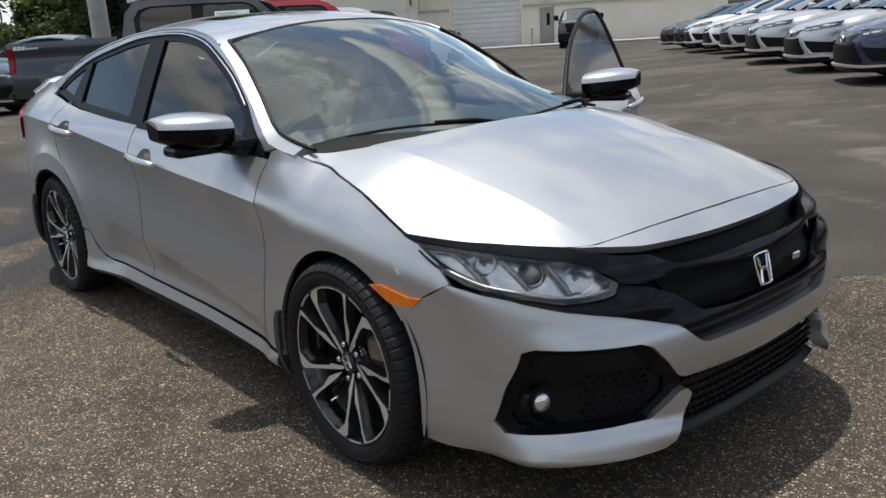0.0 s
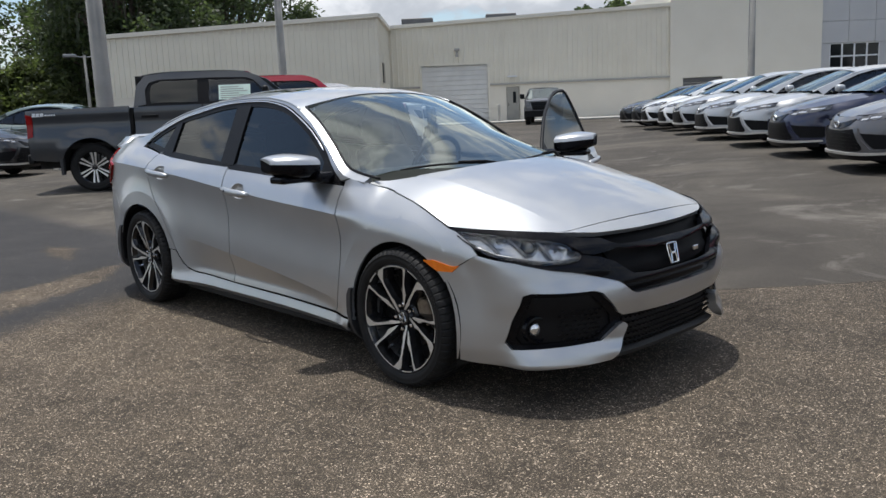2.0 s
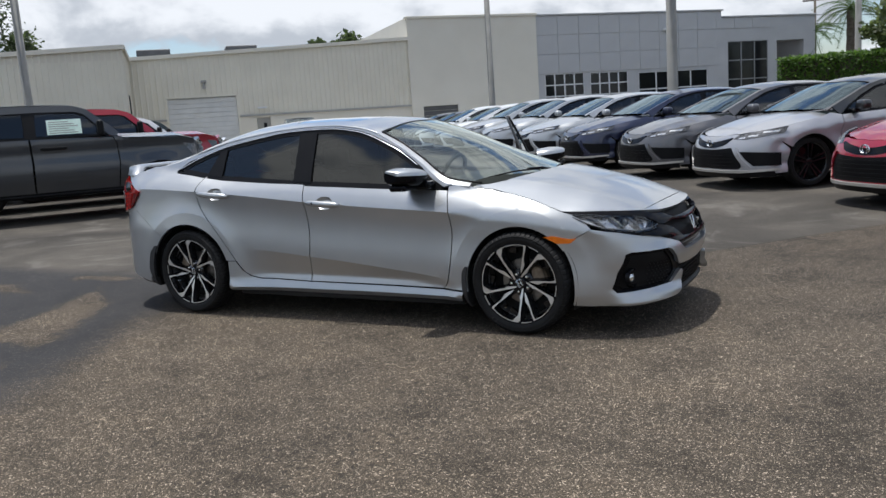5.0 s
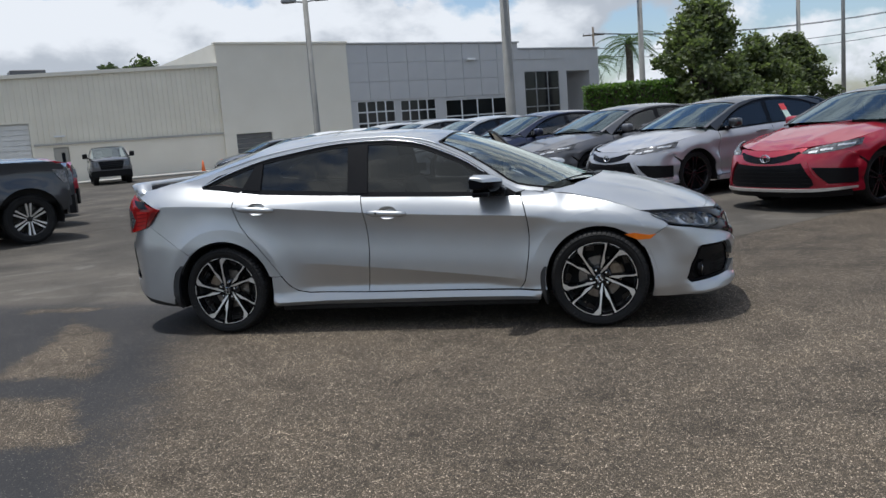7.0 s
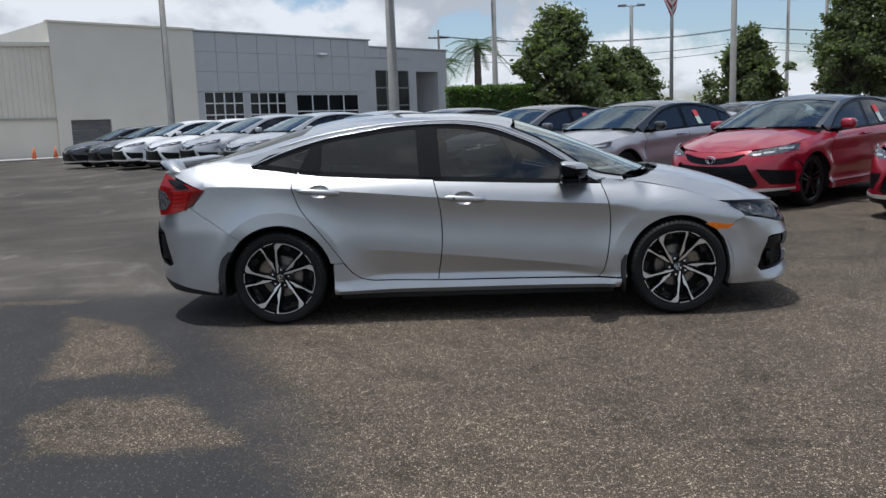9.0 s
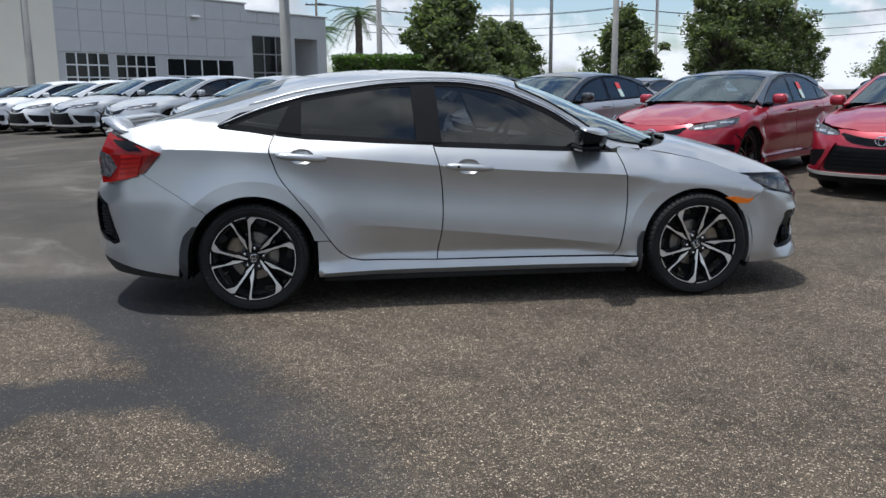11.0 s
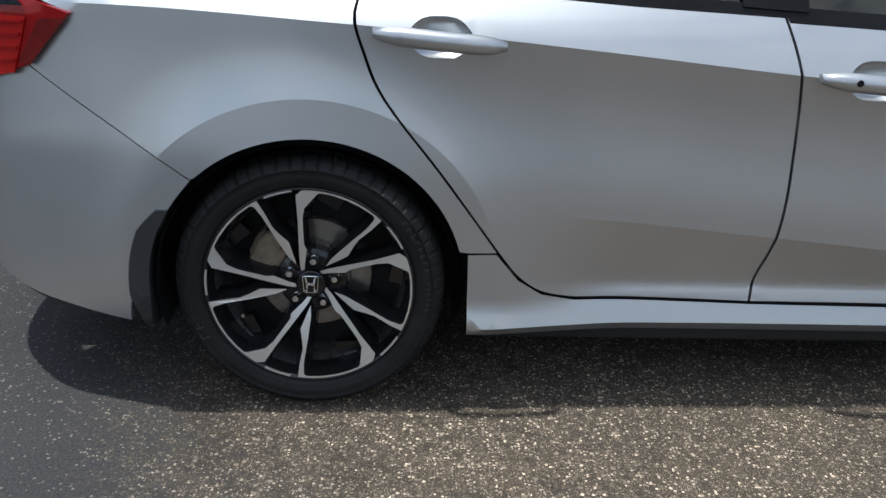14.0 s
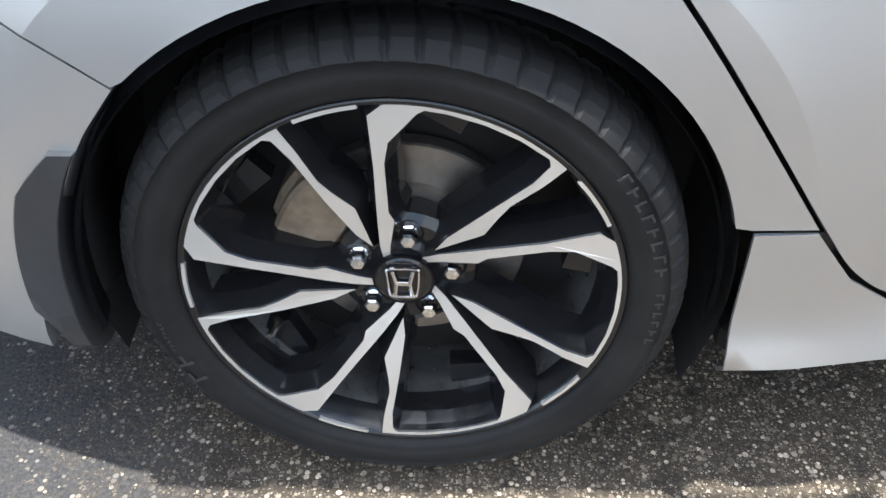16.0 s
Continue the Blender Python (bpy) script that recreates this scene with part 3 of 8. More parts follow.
# left wing, standing forward
bm = bmesh.new()
FW, WEND = -8.0, -18.6
slanted(bm, WEND, -4.1, FW, FW + 0.25, 0, 5.5, 6.0)
box(bm, (WEND, FW + 0.25, 0), (WEND + 0.25, 18, 5.45))
box(bm, (-4.35, FW + 0.25, 0), (-4.1, 0.0, 6.0))
part("wing_wall", bm, M["stucco_low"], building)
bm = bmesh.new()
ribs(bm, WEND, -4.15, FW - 0.004, 2.35, 5.45, 5.95)
for i in range(25):
    y = FW + 0.16 + i * 0.31
    rb = bmesh.new()
    box(rb, (-4.1, y, 2.35), (-4.07, y + 0.09, 5.95))
    RIBS.append(rb)
box(bm, (WEND, FW - 0.003, 2.35), (-4.15, FW, 5.4))
hang_ribs(part("wing_siding", bm, M["siding"], building, "beige ribbed metal siding"))
bm = bmesh.new()
prism(bm, [(WEND - 0.5, 5.44), (-4.02, 5.94), (-4.02, 6.16), (WEND - 0.5, 5.66)], FW - 0.16, FW + 0.1, "xz")
box(bm, (-4.12, FW + 0.1, 5.94), (-3.94, 0.0, 6.16))
part("wing_gutter", bm, M["stucco"], building)
bm = bmesh.new(); prism(bm, [(WEND, 5.36), (-4.3, 5.85), (-4.3, 5.93), (WEND, 5.44)], FW + 0.2, 26, "xz")
part("wing_roof", bm, M["steel_grey"], building)
bm = bmesh.new(); box(bm, (-4.08, FW + 2.0, 2.6), (-4.02, FW + 3.1, 3.7), 0.01)
part("wing_window", bm, M["win_glass"], building)

# tall stucco block
bm = bmesh.new()
box(bm, (13.5, -0.15, 2.25), (22.9, 0.15, 8.1))
box(bm, (13.5, -0.15, 0), (14.3, 0.15, 2.25)); box(bm, (16.8, -0.15, 0), (22.9, 0.15, 2.25))
box(bm, (13.5, 0.15, 0), (13.75, 24, 8.1))
part("block_wall", bm, M["stucco"], building, "plain beige stucco block")
bm = bmesh.new(); box(bm, (13.4, -0.24, 8.0), (23.0, 0.2, 8.17), 0.02)
part("parapet_cap", bm, M["stucco"], building)
bm = bmesh.new()
for i in range(7):
    box(bm, (14.3, 0.0, i * 0.32 + 0.01), (16.8, 0.06, i * 0.32 + 0.31), 0.008)
part("dark_roller_door", bm, M["roller_dark"], building, "closed dark grey roller door")

# grey panelled showroom: wall with openings, panels as pieces
OPEN = [(23.5, 26.6, 0.0, 3.95), (27.1, 30.2, 0.0, 3.9), (31.1, 37.1, 0.0, 3.75), (38.95, 42.65, 0.0, 5.7)]
bm = bmesh.new()
xs = sorted({22.9, 42.9, 38.4} | {v for o in OPEN for v in o[:2]})
for a, b in zip(xs, xs[1:]):
    z0 = max([o[3] for o in OPEN if o[0] <= a + 1e-4 and b <= o[1] + 1e-4], default=0.0)
    box(bm, (a, 0.05, z0), (b, 0.3, 8.0 if b <= 38.5 else 7.5))
box(bm, (42.9, 0.05, 0), (43.5, 0.6, 7.5)); box(bm, (46.1, 0.05, 0), (47.2, 6.0, 7.5)); box(bm, (43.5, 0.05, 5.65), (46.1, 6.0, 7.5))
box(bm, (42.9, 0.6, 0), (43.1, 18, 7.5))
clad_wall = part("showroom_wall", bm, M["clad"], building, "grey composite-panel showroom wall")
pm = {}
for zi, (z0, z1) in enumerate(((0.05, 1.3), (1.3, 2.6), (2.6, 3.9), (3.97, 5.3), (5.3, 6.65), (6.65, 7.95))):
    for i in range(12):
        a, b = 22.95 + i * 1.66, 22.95 + (i + 1) * 1.66
        zt = min(z1, 7.95 if b < 38.6 else 7.45)
        if zt - z0 < 0.2 or any(o[0] < b - 0.05 and o[1] > a + 0.05 and o[3] > z0 + 0.1 for o in OPEN):
            continue
        key = round(zt - z0, 2)
        if key not in pm:
            t = bmesh.new(); box(t, (0.012, -0.03, 0.012), (1.648, 0.045, key - 0.012), 0.006)
            pm[key] = bpy.data.meshes.new("panel"); t.to_mesh(pm[key]); t.free(); pm[key].materials.append(M["clad"])
        o = new("panel", pm[key]); o.parent = clad_wall; o.location = (a, 0.03, z0)
bm = bmesh.new(); box(bm, (22.85, -0.1, 7.98), (38.5, 0.32, 8.1), 0.02); box(bm, (38.5, -0.1, 7.48), (47.3, 0.32, 7.6), 0.02)
part("showroom_cap", bm, M["clad"], building)
bm = bmesh.new(); box(bm, (22.9, 0.3, 7.2), (42.9, 24, 7.4))
part("showroom_roof", bm, M["steel_grey"], building)
for k, (a, b, z0, z1) in enumerate(OPEN):
    cols, rows_ = ((4, 5), (4, 5), (4, 3), (3, 4))[k]
    bm = bmesh.new()
    for i in range(cols + 1):
        x = a + (b - a) * i / cols
        box(bm, (x - 0.05, 0.06, z0), (x + 0.05, 0.16, z1))
    for j in range(rows_ + 1):
        z = z0 + (z1 - z0) * j / rows_
        box(bm, (a + 0.06, 0.075, z - 0.045), (b - 0.06, 0.145, z + 0.045))
    wf = part("window", bm, M["white_frame"] if k < 3 else M["steel_grey"], building, "white-framed glazed service door" if k < 2 else "glazed showroom front")
    for i in range(cols):
        for j in range(rows_):
            bm = bmesh.new()
            w, h = (b - a) / cols, (z1 - z0) / rows_
            box(bm, (a + i * w + 0.04, 0.10, z0 + j * h + 0.04), (a + (i + 1) * w - 0.04, 0.12, z0 + (j + 1) * h - 0.04))
            part("pane", bm, M["win_glass"], wf)
bm = bmesh.new(); box(bm, (33.2, -0.35, 6.65), (33.9, 0.0, 6.82), 0.03)
part("wall_lamp", bm, M["white_frame"], building, "small white wall lamp")
# far closing walls of the building
bm = bmesh.new(); box(bm, (-34, 25.8, 0), (43, 26, 5.0))
part("back_wall", bm, M["stucco"], building)
for s, w, zt in ((-3.7, 2.3, 7.55), (2.5, 2.2, 7.62)):
    bm = bmesh.new()
    box(bm, (s, 9.2, 6.0), (s + w, 11.0, zt), 0.05)
    vent = part("roof_vent", bm, M["roller_dark"], building, "low dark rooftop air unit")

# kerb and pavement strip along the wall
bm = bmesh.new()
box(bm, (-4.0, -3.4, 0.0), (24, -0.001, 0.10), 0.02)
apron = link_mesh("pavement", bm, M["concrete"])
apron.matrix_basis = WALL
tagged(apron, "pale concrete walk along the workshop wall", "pavement", kind="structure")


# ---- poles, cables ----
def lamp_post(x, y, h, r, heads=2, turn=40.0):
    t = thing("street_lamp", pose(x, y, 0, 0, 0, turn), "tall pale concrete lot lamp post with flat twin heads", "street lamp", "lot lamp posts")
    bm = bmesh.new()
    tube(bm, [(0, 0, 0), (0, 0, 0.05), (0, 0, h)], [r * 1.06, r, r * 0.72], 20)
    part("pole", bm, M["lamp_pole"], t, smooth=True)
    bm = bmesh.new()
    tube(bm, [(0, 0, 0), (0, 0, 0.16), (0, 0, 0.2)], [r * 1.9, r * 1.8, r * 1.5], 20)
    part("footing", bm, M["concrete"], t)
    for sgn in ((-1, 1) if heads == 2 else (1,)):
        bm = bmesh.new()
        tube(bm, [(0, 0, h - 0.12), (sgn * 0.55, 0, h - 0.04)], 0.04, 8)
        arm = part("arm", bm, M["steel_grey"], t)
        bm = bmesh.new()
        box(bm, (min(sgn * 0.45, sgn * 1.15), -0.2, h - 0.1), (max(sgn * 0.45, sgn * 1.15), 0.2, h + 0.08), 0.05, 2)
        part("lamp_head", bm, M["steel_grey"], t)
    return t


for x, y, h, r, hd, tn in ((-13.0, 4.0, 9.5, 0.19, 2, 46), (-26.1, 16.9, 9.5, 0.19, 2, 46), (-12.6, 32.6, 8.2, 0.17, 2, 10), (-1.0, 20.2, 9.0, 0.17, 2, 40),
                           (3.2, 48.5, 10.5, 0.2, 2, 20), (15.6, 67.0, 10.6, 0.2, 2, 0), (15.8, 39.9, 9.8, 0.19, 2, 80),
                           (36.0, 86.0, 13.0, 0.22, 2, 15), (30.0, 62.0, 10.5, 0.19, 2, 35), (41.0, 66.0, 11.0, 0.2, 1, 20), (47.5, 60.0, 11.5, 0.22, 2, 50), (-44.6, 15.3, 4.95, 0.11, 2, 75)):
    lamp_post(x, y, h, r, hd, tn)


def flagpole(x, y, h, z0, z1):
    """A flag hanging half furled from a pole, in striped folds."""
    t = thing("flagpole", pose(x, y, 0, 0, 0, -12), "pale flagpole with a red and white striped flag", "flagpole")
    bm = bmesh.new()
    tube(bm, [(0, 0, 0), (0, 0, h)], [0.17, 0.10], 14)
    tube(bm, [(0, 0, h), (0, 0, h + 0.25)], [0.12, 0.05], 10)
    part("pole", bm, M["concrete"], t, smooth=True)
    n = 11
    for k in range(n):
        bm = bmesh.new()
        rows = []
        for i in range(15):
            f = i / 14
            x0 = -1.35 + 2.0 * f
            col = []
            for j in (0, 1):
                v = (k + j) / n
                sag = 1.25 * (1 - abs(x0) / 1.4)
                zz = z1 - (z1 - z0) * v * (0.55 + 0.45 * max(0.0, 1 - abs(x0) / 1.45)) - 0.35 * sag * v
                col.append(bm.verts.new((x0 * (1 - 0.45 * v), -0.16 + 0.14 * math.sin(7 * f + 2.2 * v), zz)))
            rows.append(col)
        for a, b in zip(rows, rows[1:]):
            bm.faces.new((a[0], b[0], b[1], a[1])).smooth = True
        part("stripe", bm, M["flag_white"] if k % 2 else M["flag_red"], t)
    bm = bmesh.new()
    box(bm, (-0.9, -0.34, z1 - 0.9), (-0.05, -0.32, z1 - 0.05), 0.005)
    part("canton", bm, M["flag_blue"], t, "dark blue corner of the flag")


flagpole(17.97, 62.6, 16.5, 9.2, 12.6)


def utility_pole(x, y, h):
    t = thing("utility_pole", pose(x, y, 0, 0, 0, 12), "weathered wooden utility pole with a cross-arm", "utility pole", "utility poles")
    bm = bmesh.new(); tube(bm, [(0, 0, 0), (0, 0, h)], [0.17, 0.11], 10)
    part("pole", bm, M["wood_pole"], t, smooth=True)
    bm = bmesh.new(); box(bm, (-1.1, -0.06, h - 0.9), (1.1, 0.06, h - 0.76), 0.01)
    arm = part("cross_arm", bm, M["wood_pole"], t)
    for i in (-1.0, -0.4, 0.4, 1.0):
        bm = bmesh.new(); tube(bm, [(i, 0, h - 0.76), (i, 0, h - 0.6)], [0.05, 0.03], 8)
        part("insulator", bm, M["steel_grey"], arm)


POLES = [(-1.5, 84.0, 11.0), (34.0, 92.0, 11.5), (62.0, 78.0, 10.5), (88.0, 60.0, 10.5)]
for p in POLES:
    utility_pole(*p)
for (x0, y0, h0), (x1, y1, h1) in zip(POLES, POLES[1:]):
    for k, dz in enumerate((-0.6, -0.75, -2.2, -3.0)):
        bm = bmesh.new()
        pts = []
        for i in range(13):
            f = i / 12
            pts.append((x0 + (x1 - x0) * f, y0 + (y1 - y0) * f + (0.4, -0.4, 0, 0)[k], h0 + (h1 - h0) * f + dz - 1.1 * 4 * f * (1 - f)))
        tube(bm, pts, 0.03, 5)
        cb = link_mesh("cable", bm, M["rubber"])
        tagged(cb, "sagging black overhead cable between poles", "cable", "overhead cables")


# ---- trees ----
def leaf_clumps(bm, centres, n, size, rng, squash=0.8):
    """Small leaf sprays spread through round clumps."""
    verts, faces = [], []
    for (c, r) in centres:
        for _ in range(n):
            d = Vector((rng.gauss(0, 1), rng.gauss(0, 1), rng.gauss(0, 1))).normalized()
            p = Vector(c) + Vector((d.x, d.y, d.z * squash)) * r * (rng.random() ** 0.5 if rng.random() < 0.62 else rng.uniform(0.8, 1.5))
            s = size * rng.uniform(0.6, 1.4)
            a = Vector((rng.gauss(0, 1), rng.gauss(0, 1), rng.gauss(0, 0.6))).normalized()
            b = a.cross(Vector((rng.gauss(0, 1), rng.gauss(0, 1), rng.gauss(0, 1)))).normalized()
            k = len(verts)
            verts += [p - a * s, p + b * s * 0.55, p + a * s, p - b * s * 0.55]
            faces.append((k, k + 1, k + 2, k + 3))
    return verts, faces


def tree(x, y, height, width, trunk_h, seed, mat, label, leaves=260, size=0.22, clumps=26, moss=False):
    rng = random.Random(seed)
    t = thing("tree", pose(x, y, 0, 0, 0, rng.uniform(0, 360)), label, "tree", "trees round the lot")
    centres = []
    bm = bmesh.new()
    r0 = height * 0.028 + 0.05
    tube(bm, [(0, 0, 0), (0.05, 0, trunk_h * 0.5), (0, 0.08, trunk_h), (0.1, 0, height * 0.7)], [r0 * 1.35, r0, r0 * 0.85, r0 * 0.3], 12)
    part("trunk", bm, M["bark"], t, smooth=True)
    for i in range(clumps):
        a = i * 2.399 + rng.uniform(-0.4, 0.4)
        f = (i + 0.5) / clumps
        z = trunk_h + (height - trunk_h) * f
        env = math.sqrt(max(0.04, 1 - (abs(f - 0.36) / 0.68) ** 2.2)) if moss else min(1.0, 0.55 + 2.2 * f) * (1 - 0.86 * f ** 1.5)
        lobe = 0.74 + 0.36 * math.sin(2.0 * a + seed) * math.cos(7.0 * f + seed * 1.7) + rng.uniform(-0.18, 0.26)
        rad = width * 0.5 * env * lobe * (0.35 + 0.72 * math.sqrt(rng.random()))
        centres.append(((rad * math.cos(a), rad * math.sin(a), z - 0.2 + rng.uniform(-0.4, 0.4)), width * rng.choice((0.05, 0.07, 0.09, 0.12) if moss else (0.035, 0.05, 0.065, 0.085))))
    bm = bmesh.new()
    for c, r in centres[::2]:
        base = Vector((0, 0, trunk_h * rng.uniform(0.75, 1.1)))
        mid = base.lerp(Vector(c), 0.5) + Vector((0, 0, 0.3))
        tube(bm, [base, mid, c], [r0 * 0.4, r0 * 0.25, r0 * 0.08], 6, cap=False)
    part("limb_work", bm, M["bark"], t, smooth=True)
    verts, faces = leaf_clumps(None, centres, leaves, size, rng)
    if moss:
        # grey-green moss in strands under the lower boughs
        mv, mf = [], []
        for (cx, cy, cz), r in centres[:clumps * 2 // 3]:
            for _ in range(5):
                px, py, pz = cx + rng.uniform(-r, r), cy + rng.uniform(-r, r), cz - r * 0.4
                for q in range(rng.randint(5, 14)):
                    pz -= 0.17
                    px, py = px + rng.gauss(0, 0.03), py + rng.gauss(0, 0.03)
                    t0, w_ = rng.uniform(0, math.pi), rng.uniform(0.04, 0.10)
                    dx, dy = w_ * math.cos(t0), w_ * math.sin(t0)
                    k = len(mv)
                    mv += [(px - dx, py - dy, pz), (px + dx, py + dy, pz + 0.05), (px + dx * 0.3, py + dy * 0.3, pz - 0.28)]
                    mf.append((k, k + 1, k + 2))
        me = bpy.data.meshes.new("hanging_moss")
        me.from_pydata(mv, [], mf)
        me.materials.append(M["moss"])
        o = new("hanging_moss", me)
        o.parent = t
    me = bpy.data.meshes.new("crown")
    me.from_pydata(verts, [], faces)
    me.materials.append(mat)
    o = new("crown", me); o.parent = t
    return t


OAK = "broad dark-green oak with a ragged crown"
for x, y, h, w, th, sd in ((-55, 30, 17, 17, 4, 3), (-51, 20.5, 16, 13, 3.4, 5), (-49, 5.5, 13, 12, 3, 9), (-60, -2, 15, 16, 3, 12), (-58, 22, 15, 14, 3, 15)):
    tree(x, y, h, w, th, sd, M["leaf_oak"], OAK, 430, 0.155, 96, moss=True)
for x, y, h, w, th, sd in ((-51.0, 14.2, 5.0, 8.5, 0.4, 51), (-56.0, 9.5, 5.6, 8.0, 0.4, 52)):
    tree(x, y, h, w, th, sd, M["leaf_right"], "wild green shrub at the edge of the lot", 150, 0.15, 150)
for x, y, h, w, th, sd in ((-42.0, 62.0, 9.6, 7, 3, 21), (-27.0, 70.0, 10.4, 8, 3, 22), (-33, 72, 9.8, 6, 3, 23)):
    tree(x, y, h, w, th, sd, M["leaf_oak"], OAK, 240, 0.24, 40, moss=True)
for x, y, h, w, th, sd in ((6.2, 38.4, 6.7, 7.4, 0.7, 31), (9.2, 42.0, 5.0, 5.6, 0.6, 41), (13.0, 54.0, 5.9, 6.8, 0.7, 32), (20.6, 52.0, 6.6, 7.0, 0.8, 33), (27.0, 50.0, 9.6, 7.6, 2.4, 34), (33, 56, 10, 8, 2.5, 35), (44.0, 72.0, 8, 9, 2, 36), (58, 74, 7, 10, 2, 37), (70, 66, 7, 10, 2, 38)):
    tree(x, y, h, w, th, sd, M["leaf_right"], "leafy green street tree with an uneven crown", 120, 0.13, 210)


def palm(x, y, h, seed):
    rng = random.Random(seed)
    t = thing("palm_tree", pose(x, y, 0), "tall date palm with arching feathery fronds", "palm tree", "palms by the showroom")
    bm = bmesh.new()
    n = 14
    tube(bm, [(0, 0, h * i / n) for i in range(n + 1)], [0.34 - 0.08 * i / n + 0.03 * (i % 2) for i in range(n + 1)], 12)
    part("trunk", bm, M["bark"], t)
    for k in range(26):
        a = k * 2.399 + rng.uniform(-0.2, 0.2)
        up = rng.uniform(-0.35, 1.15)
        L = rng.uniform(2.5, 3.3)
        bm = bmesh.new()
        pts = []
        for i in range(9):
            f = i / 8
            r = L * f * math.cos(up * (1 - 0.4 * f))
            z = L * (math.sin(up) * f - 0.75 * f * f)
            pts.append(Vector((r * math.cos(a), r * math.sin(a), h + z)))
        side = Vector((-math.sin(a), math.cos(a), 0))
        for i in range(8):
            for q in range(3):
                p = pts[i].lerp(pts[i + 1], q / 3)
                d = (pts[i + 1] - pts[i]).normalized()
                ll = 0.62 * math.sin(math.pi * (0.12 + 0.82 * (i + q / 3) / 8))
                for sg in (-1, 1):
                    tip = p + (side * sg * 0.8 + d * 0.55 - Vector((0, 0, 0.35))) * ll
                    bm.faces.new([bm.verts.new(v) for v in (p, p + d * 0.07, tip)])
        tube(bm, pts, [0.035 - 0.003 * i for i in range(9)], 4, cap=False)
        part("frond", bm, M["leaf_palm"], t)
    return t


palm(2.3, 63.6, 7.2, 1)
palm(-1.2, 76.0, 6.6, 2)
palm(-3.6, 78.0, 6.0, 3)


def hedge(p0, p1, h, w, seed):
    rng = random.Random(seed)
    d = Vector(p1) - Vector(p0)
    t = thing("hedge", Matrix.Translation(p0) @ Matrix.Rotation(math.atan2(d.y, d.x), 4, "Z"), "clipped bright-green hedge along the lot", "hedge")
    verts, faces = [], []
    L = d.length
    for _ in range(int(L * h * 900)):
        px, py, pz = rng.uniform(0, L), rng.uniform(-w / 2, w / 2), rng.uniform(0.05, h)
        if rng.random() < 0.75:
            if rng.random() < 0.6:
                py = -w / 2 if rng.random() < 0.7 else w / 2
            else:
                pz = h
        p = Vector((px, py, pz)) + Vector((rng.gauss(0, 0.06), rng.gauss(0, 0.06), rng.gauss(0, 0.06)))
        a = Vector((rng.gauss(0, 1), rng.gauss(0, 1), rng.gauss(0, 1))).normalized()
        b = a.orthogonal().normalized()
        s = rng.uniform(0.05, 0.11)
        k = len(verts)
        verts += [p - a * s, p + b * s * 0.6, p + a * s, p - b * s * 0.6]
        faces.append((k, k + 1, k + 2, k + 3))
    me = bpy.data.meshes.new("leaves"); me.from_pydata(verts, [], faces); me.materials.append(M["leaf_hedge"])
    o = new("leaves", me); o.parent = t
    bm = bmesh.new(); box(bm, (0.1, -w / 2 + 0.15, 0), (L - 0.1, w / 2 - 0.15, h - 0.15))
    part("stem_work", bm, M["bark"], t)


hedge((0.3, 36.5, 0), (4.6, 36.5, 0), 2.95, 1.4, 4)
hedge((-58, 30, 0), (-52, 19, 0), 3.3, 2.4, 6)


def cone(m, h, mat):
    t = thing("traffic_cone", m, "orange traffic cone on the lot by the wall", "traffic cone", "cones by the wall")
    bm = bmesh.new(); tube(bm, [(0, 0, 0.03), (0, 0, h)], [0.14, 0.03], 16)
    part("cone_body", bm, mat, t, smooth=True)
    bm = bmesh.new(); box(bm, (-0.19, -0.19, 0), (0.19, 0.19, 0.03), 0.01)
    part("cone_base", bm, M["rough_black"], t)


for s_, d_ in ((11.0, -3.0), (12.1, -3.2)):
    cone(WALL @ pose(s_, d_, 0), 0.75, M["orange"])
bm = bmesh.new(); tube(bm, [(0, 0, 0), (0, 0, 1.05), (0, 0, 1.1)], [0.08, 0.08, 0.05], 16)
bl = link_mesh("bollard", bm, M["concrete"]); bl.matrix_basis = WALL @ pose(2.6, -1.9, 0); tagged(bl, "short pale steel bollard beside the roller door", "bollard")
for x, y, a in ((-17.75, 4.75, 136), (-20.6, 7.6, 136)):
    bm = bmesh.new(); prism(bm, [(-0.9, 0.0), (0.9, 0.0), (0.86, 0.12), (-0.86, 0.12)], -0.08, 0.08, "xz", bevel=0.015)
    o = link_mesh("wheel_stop", bm, M["concrete"]); o.matrix_basis = pose(x, y, 0, 0, 0, a); tagged(o, "low pale concrete parking wheel stop", "wheel stop", "wheel stops")

# ---- car body tools ----
from mathutils.geometry import delaunay_2d_cdt


class Keys:
    """A smooth curve through (u, v) keys."""

    def __init__(self, *kv):
        self.u = np.array([k[0] for k in kv], float)
        self.v = np.array([k[1] for k in kv], float)
        d = np.diff(self.v) / np.diff(self.u)
        m = np.empty(len(self.u))
        m[0], m[-1] = d[0], d[-1]
        for i in range(1, len(d)):
            m[i] = 0.0 if d[i - 1] * d[i] <= 0 else 2 * d[i - 1] * d[i] / (d[i - 1] + d[i])
        self.m = m

    def __call__(self, x):
        u, v, m = self.u, self.v, self.m
        if x <= u[0]:
            return float(v[0] + (x - u[0]) * m[0])
        if x >= u[-1]:
            return float(v[-1] + (x - u[-1]) * m[-1])
        i = int(np.searchsorted(u, x)) - 1
        h = u[i + 1] - u[i]
        t = (x - u[i]) / h
        return float(v[i] * (1 + 2 * t) * (1 - t) ** 2 + h * m[i] * t * (1 - t) ** 2 + v[i + 1] * t * t * (3 - 2 * t) - h * m[i + 1] * t * t * (1 - t))


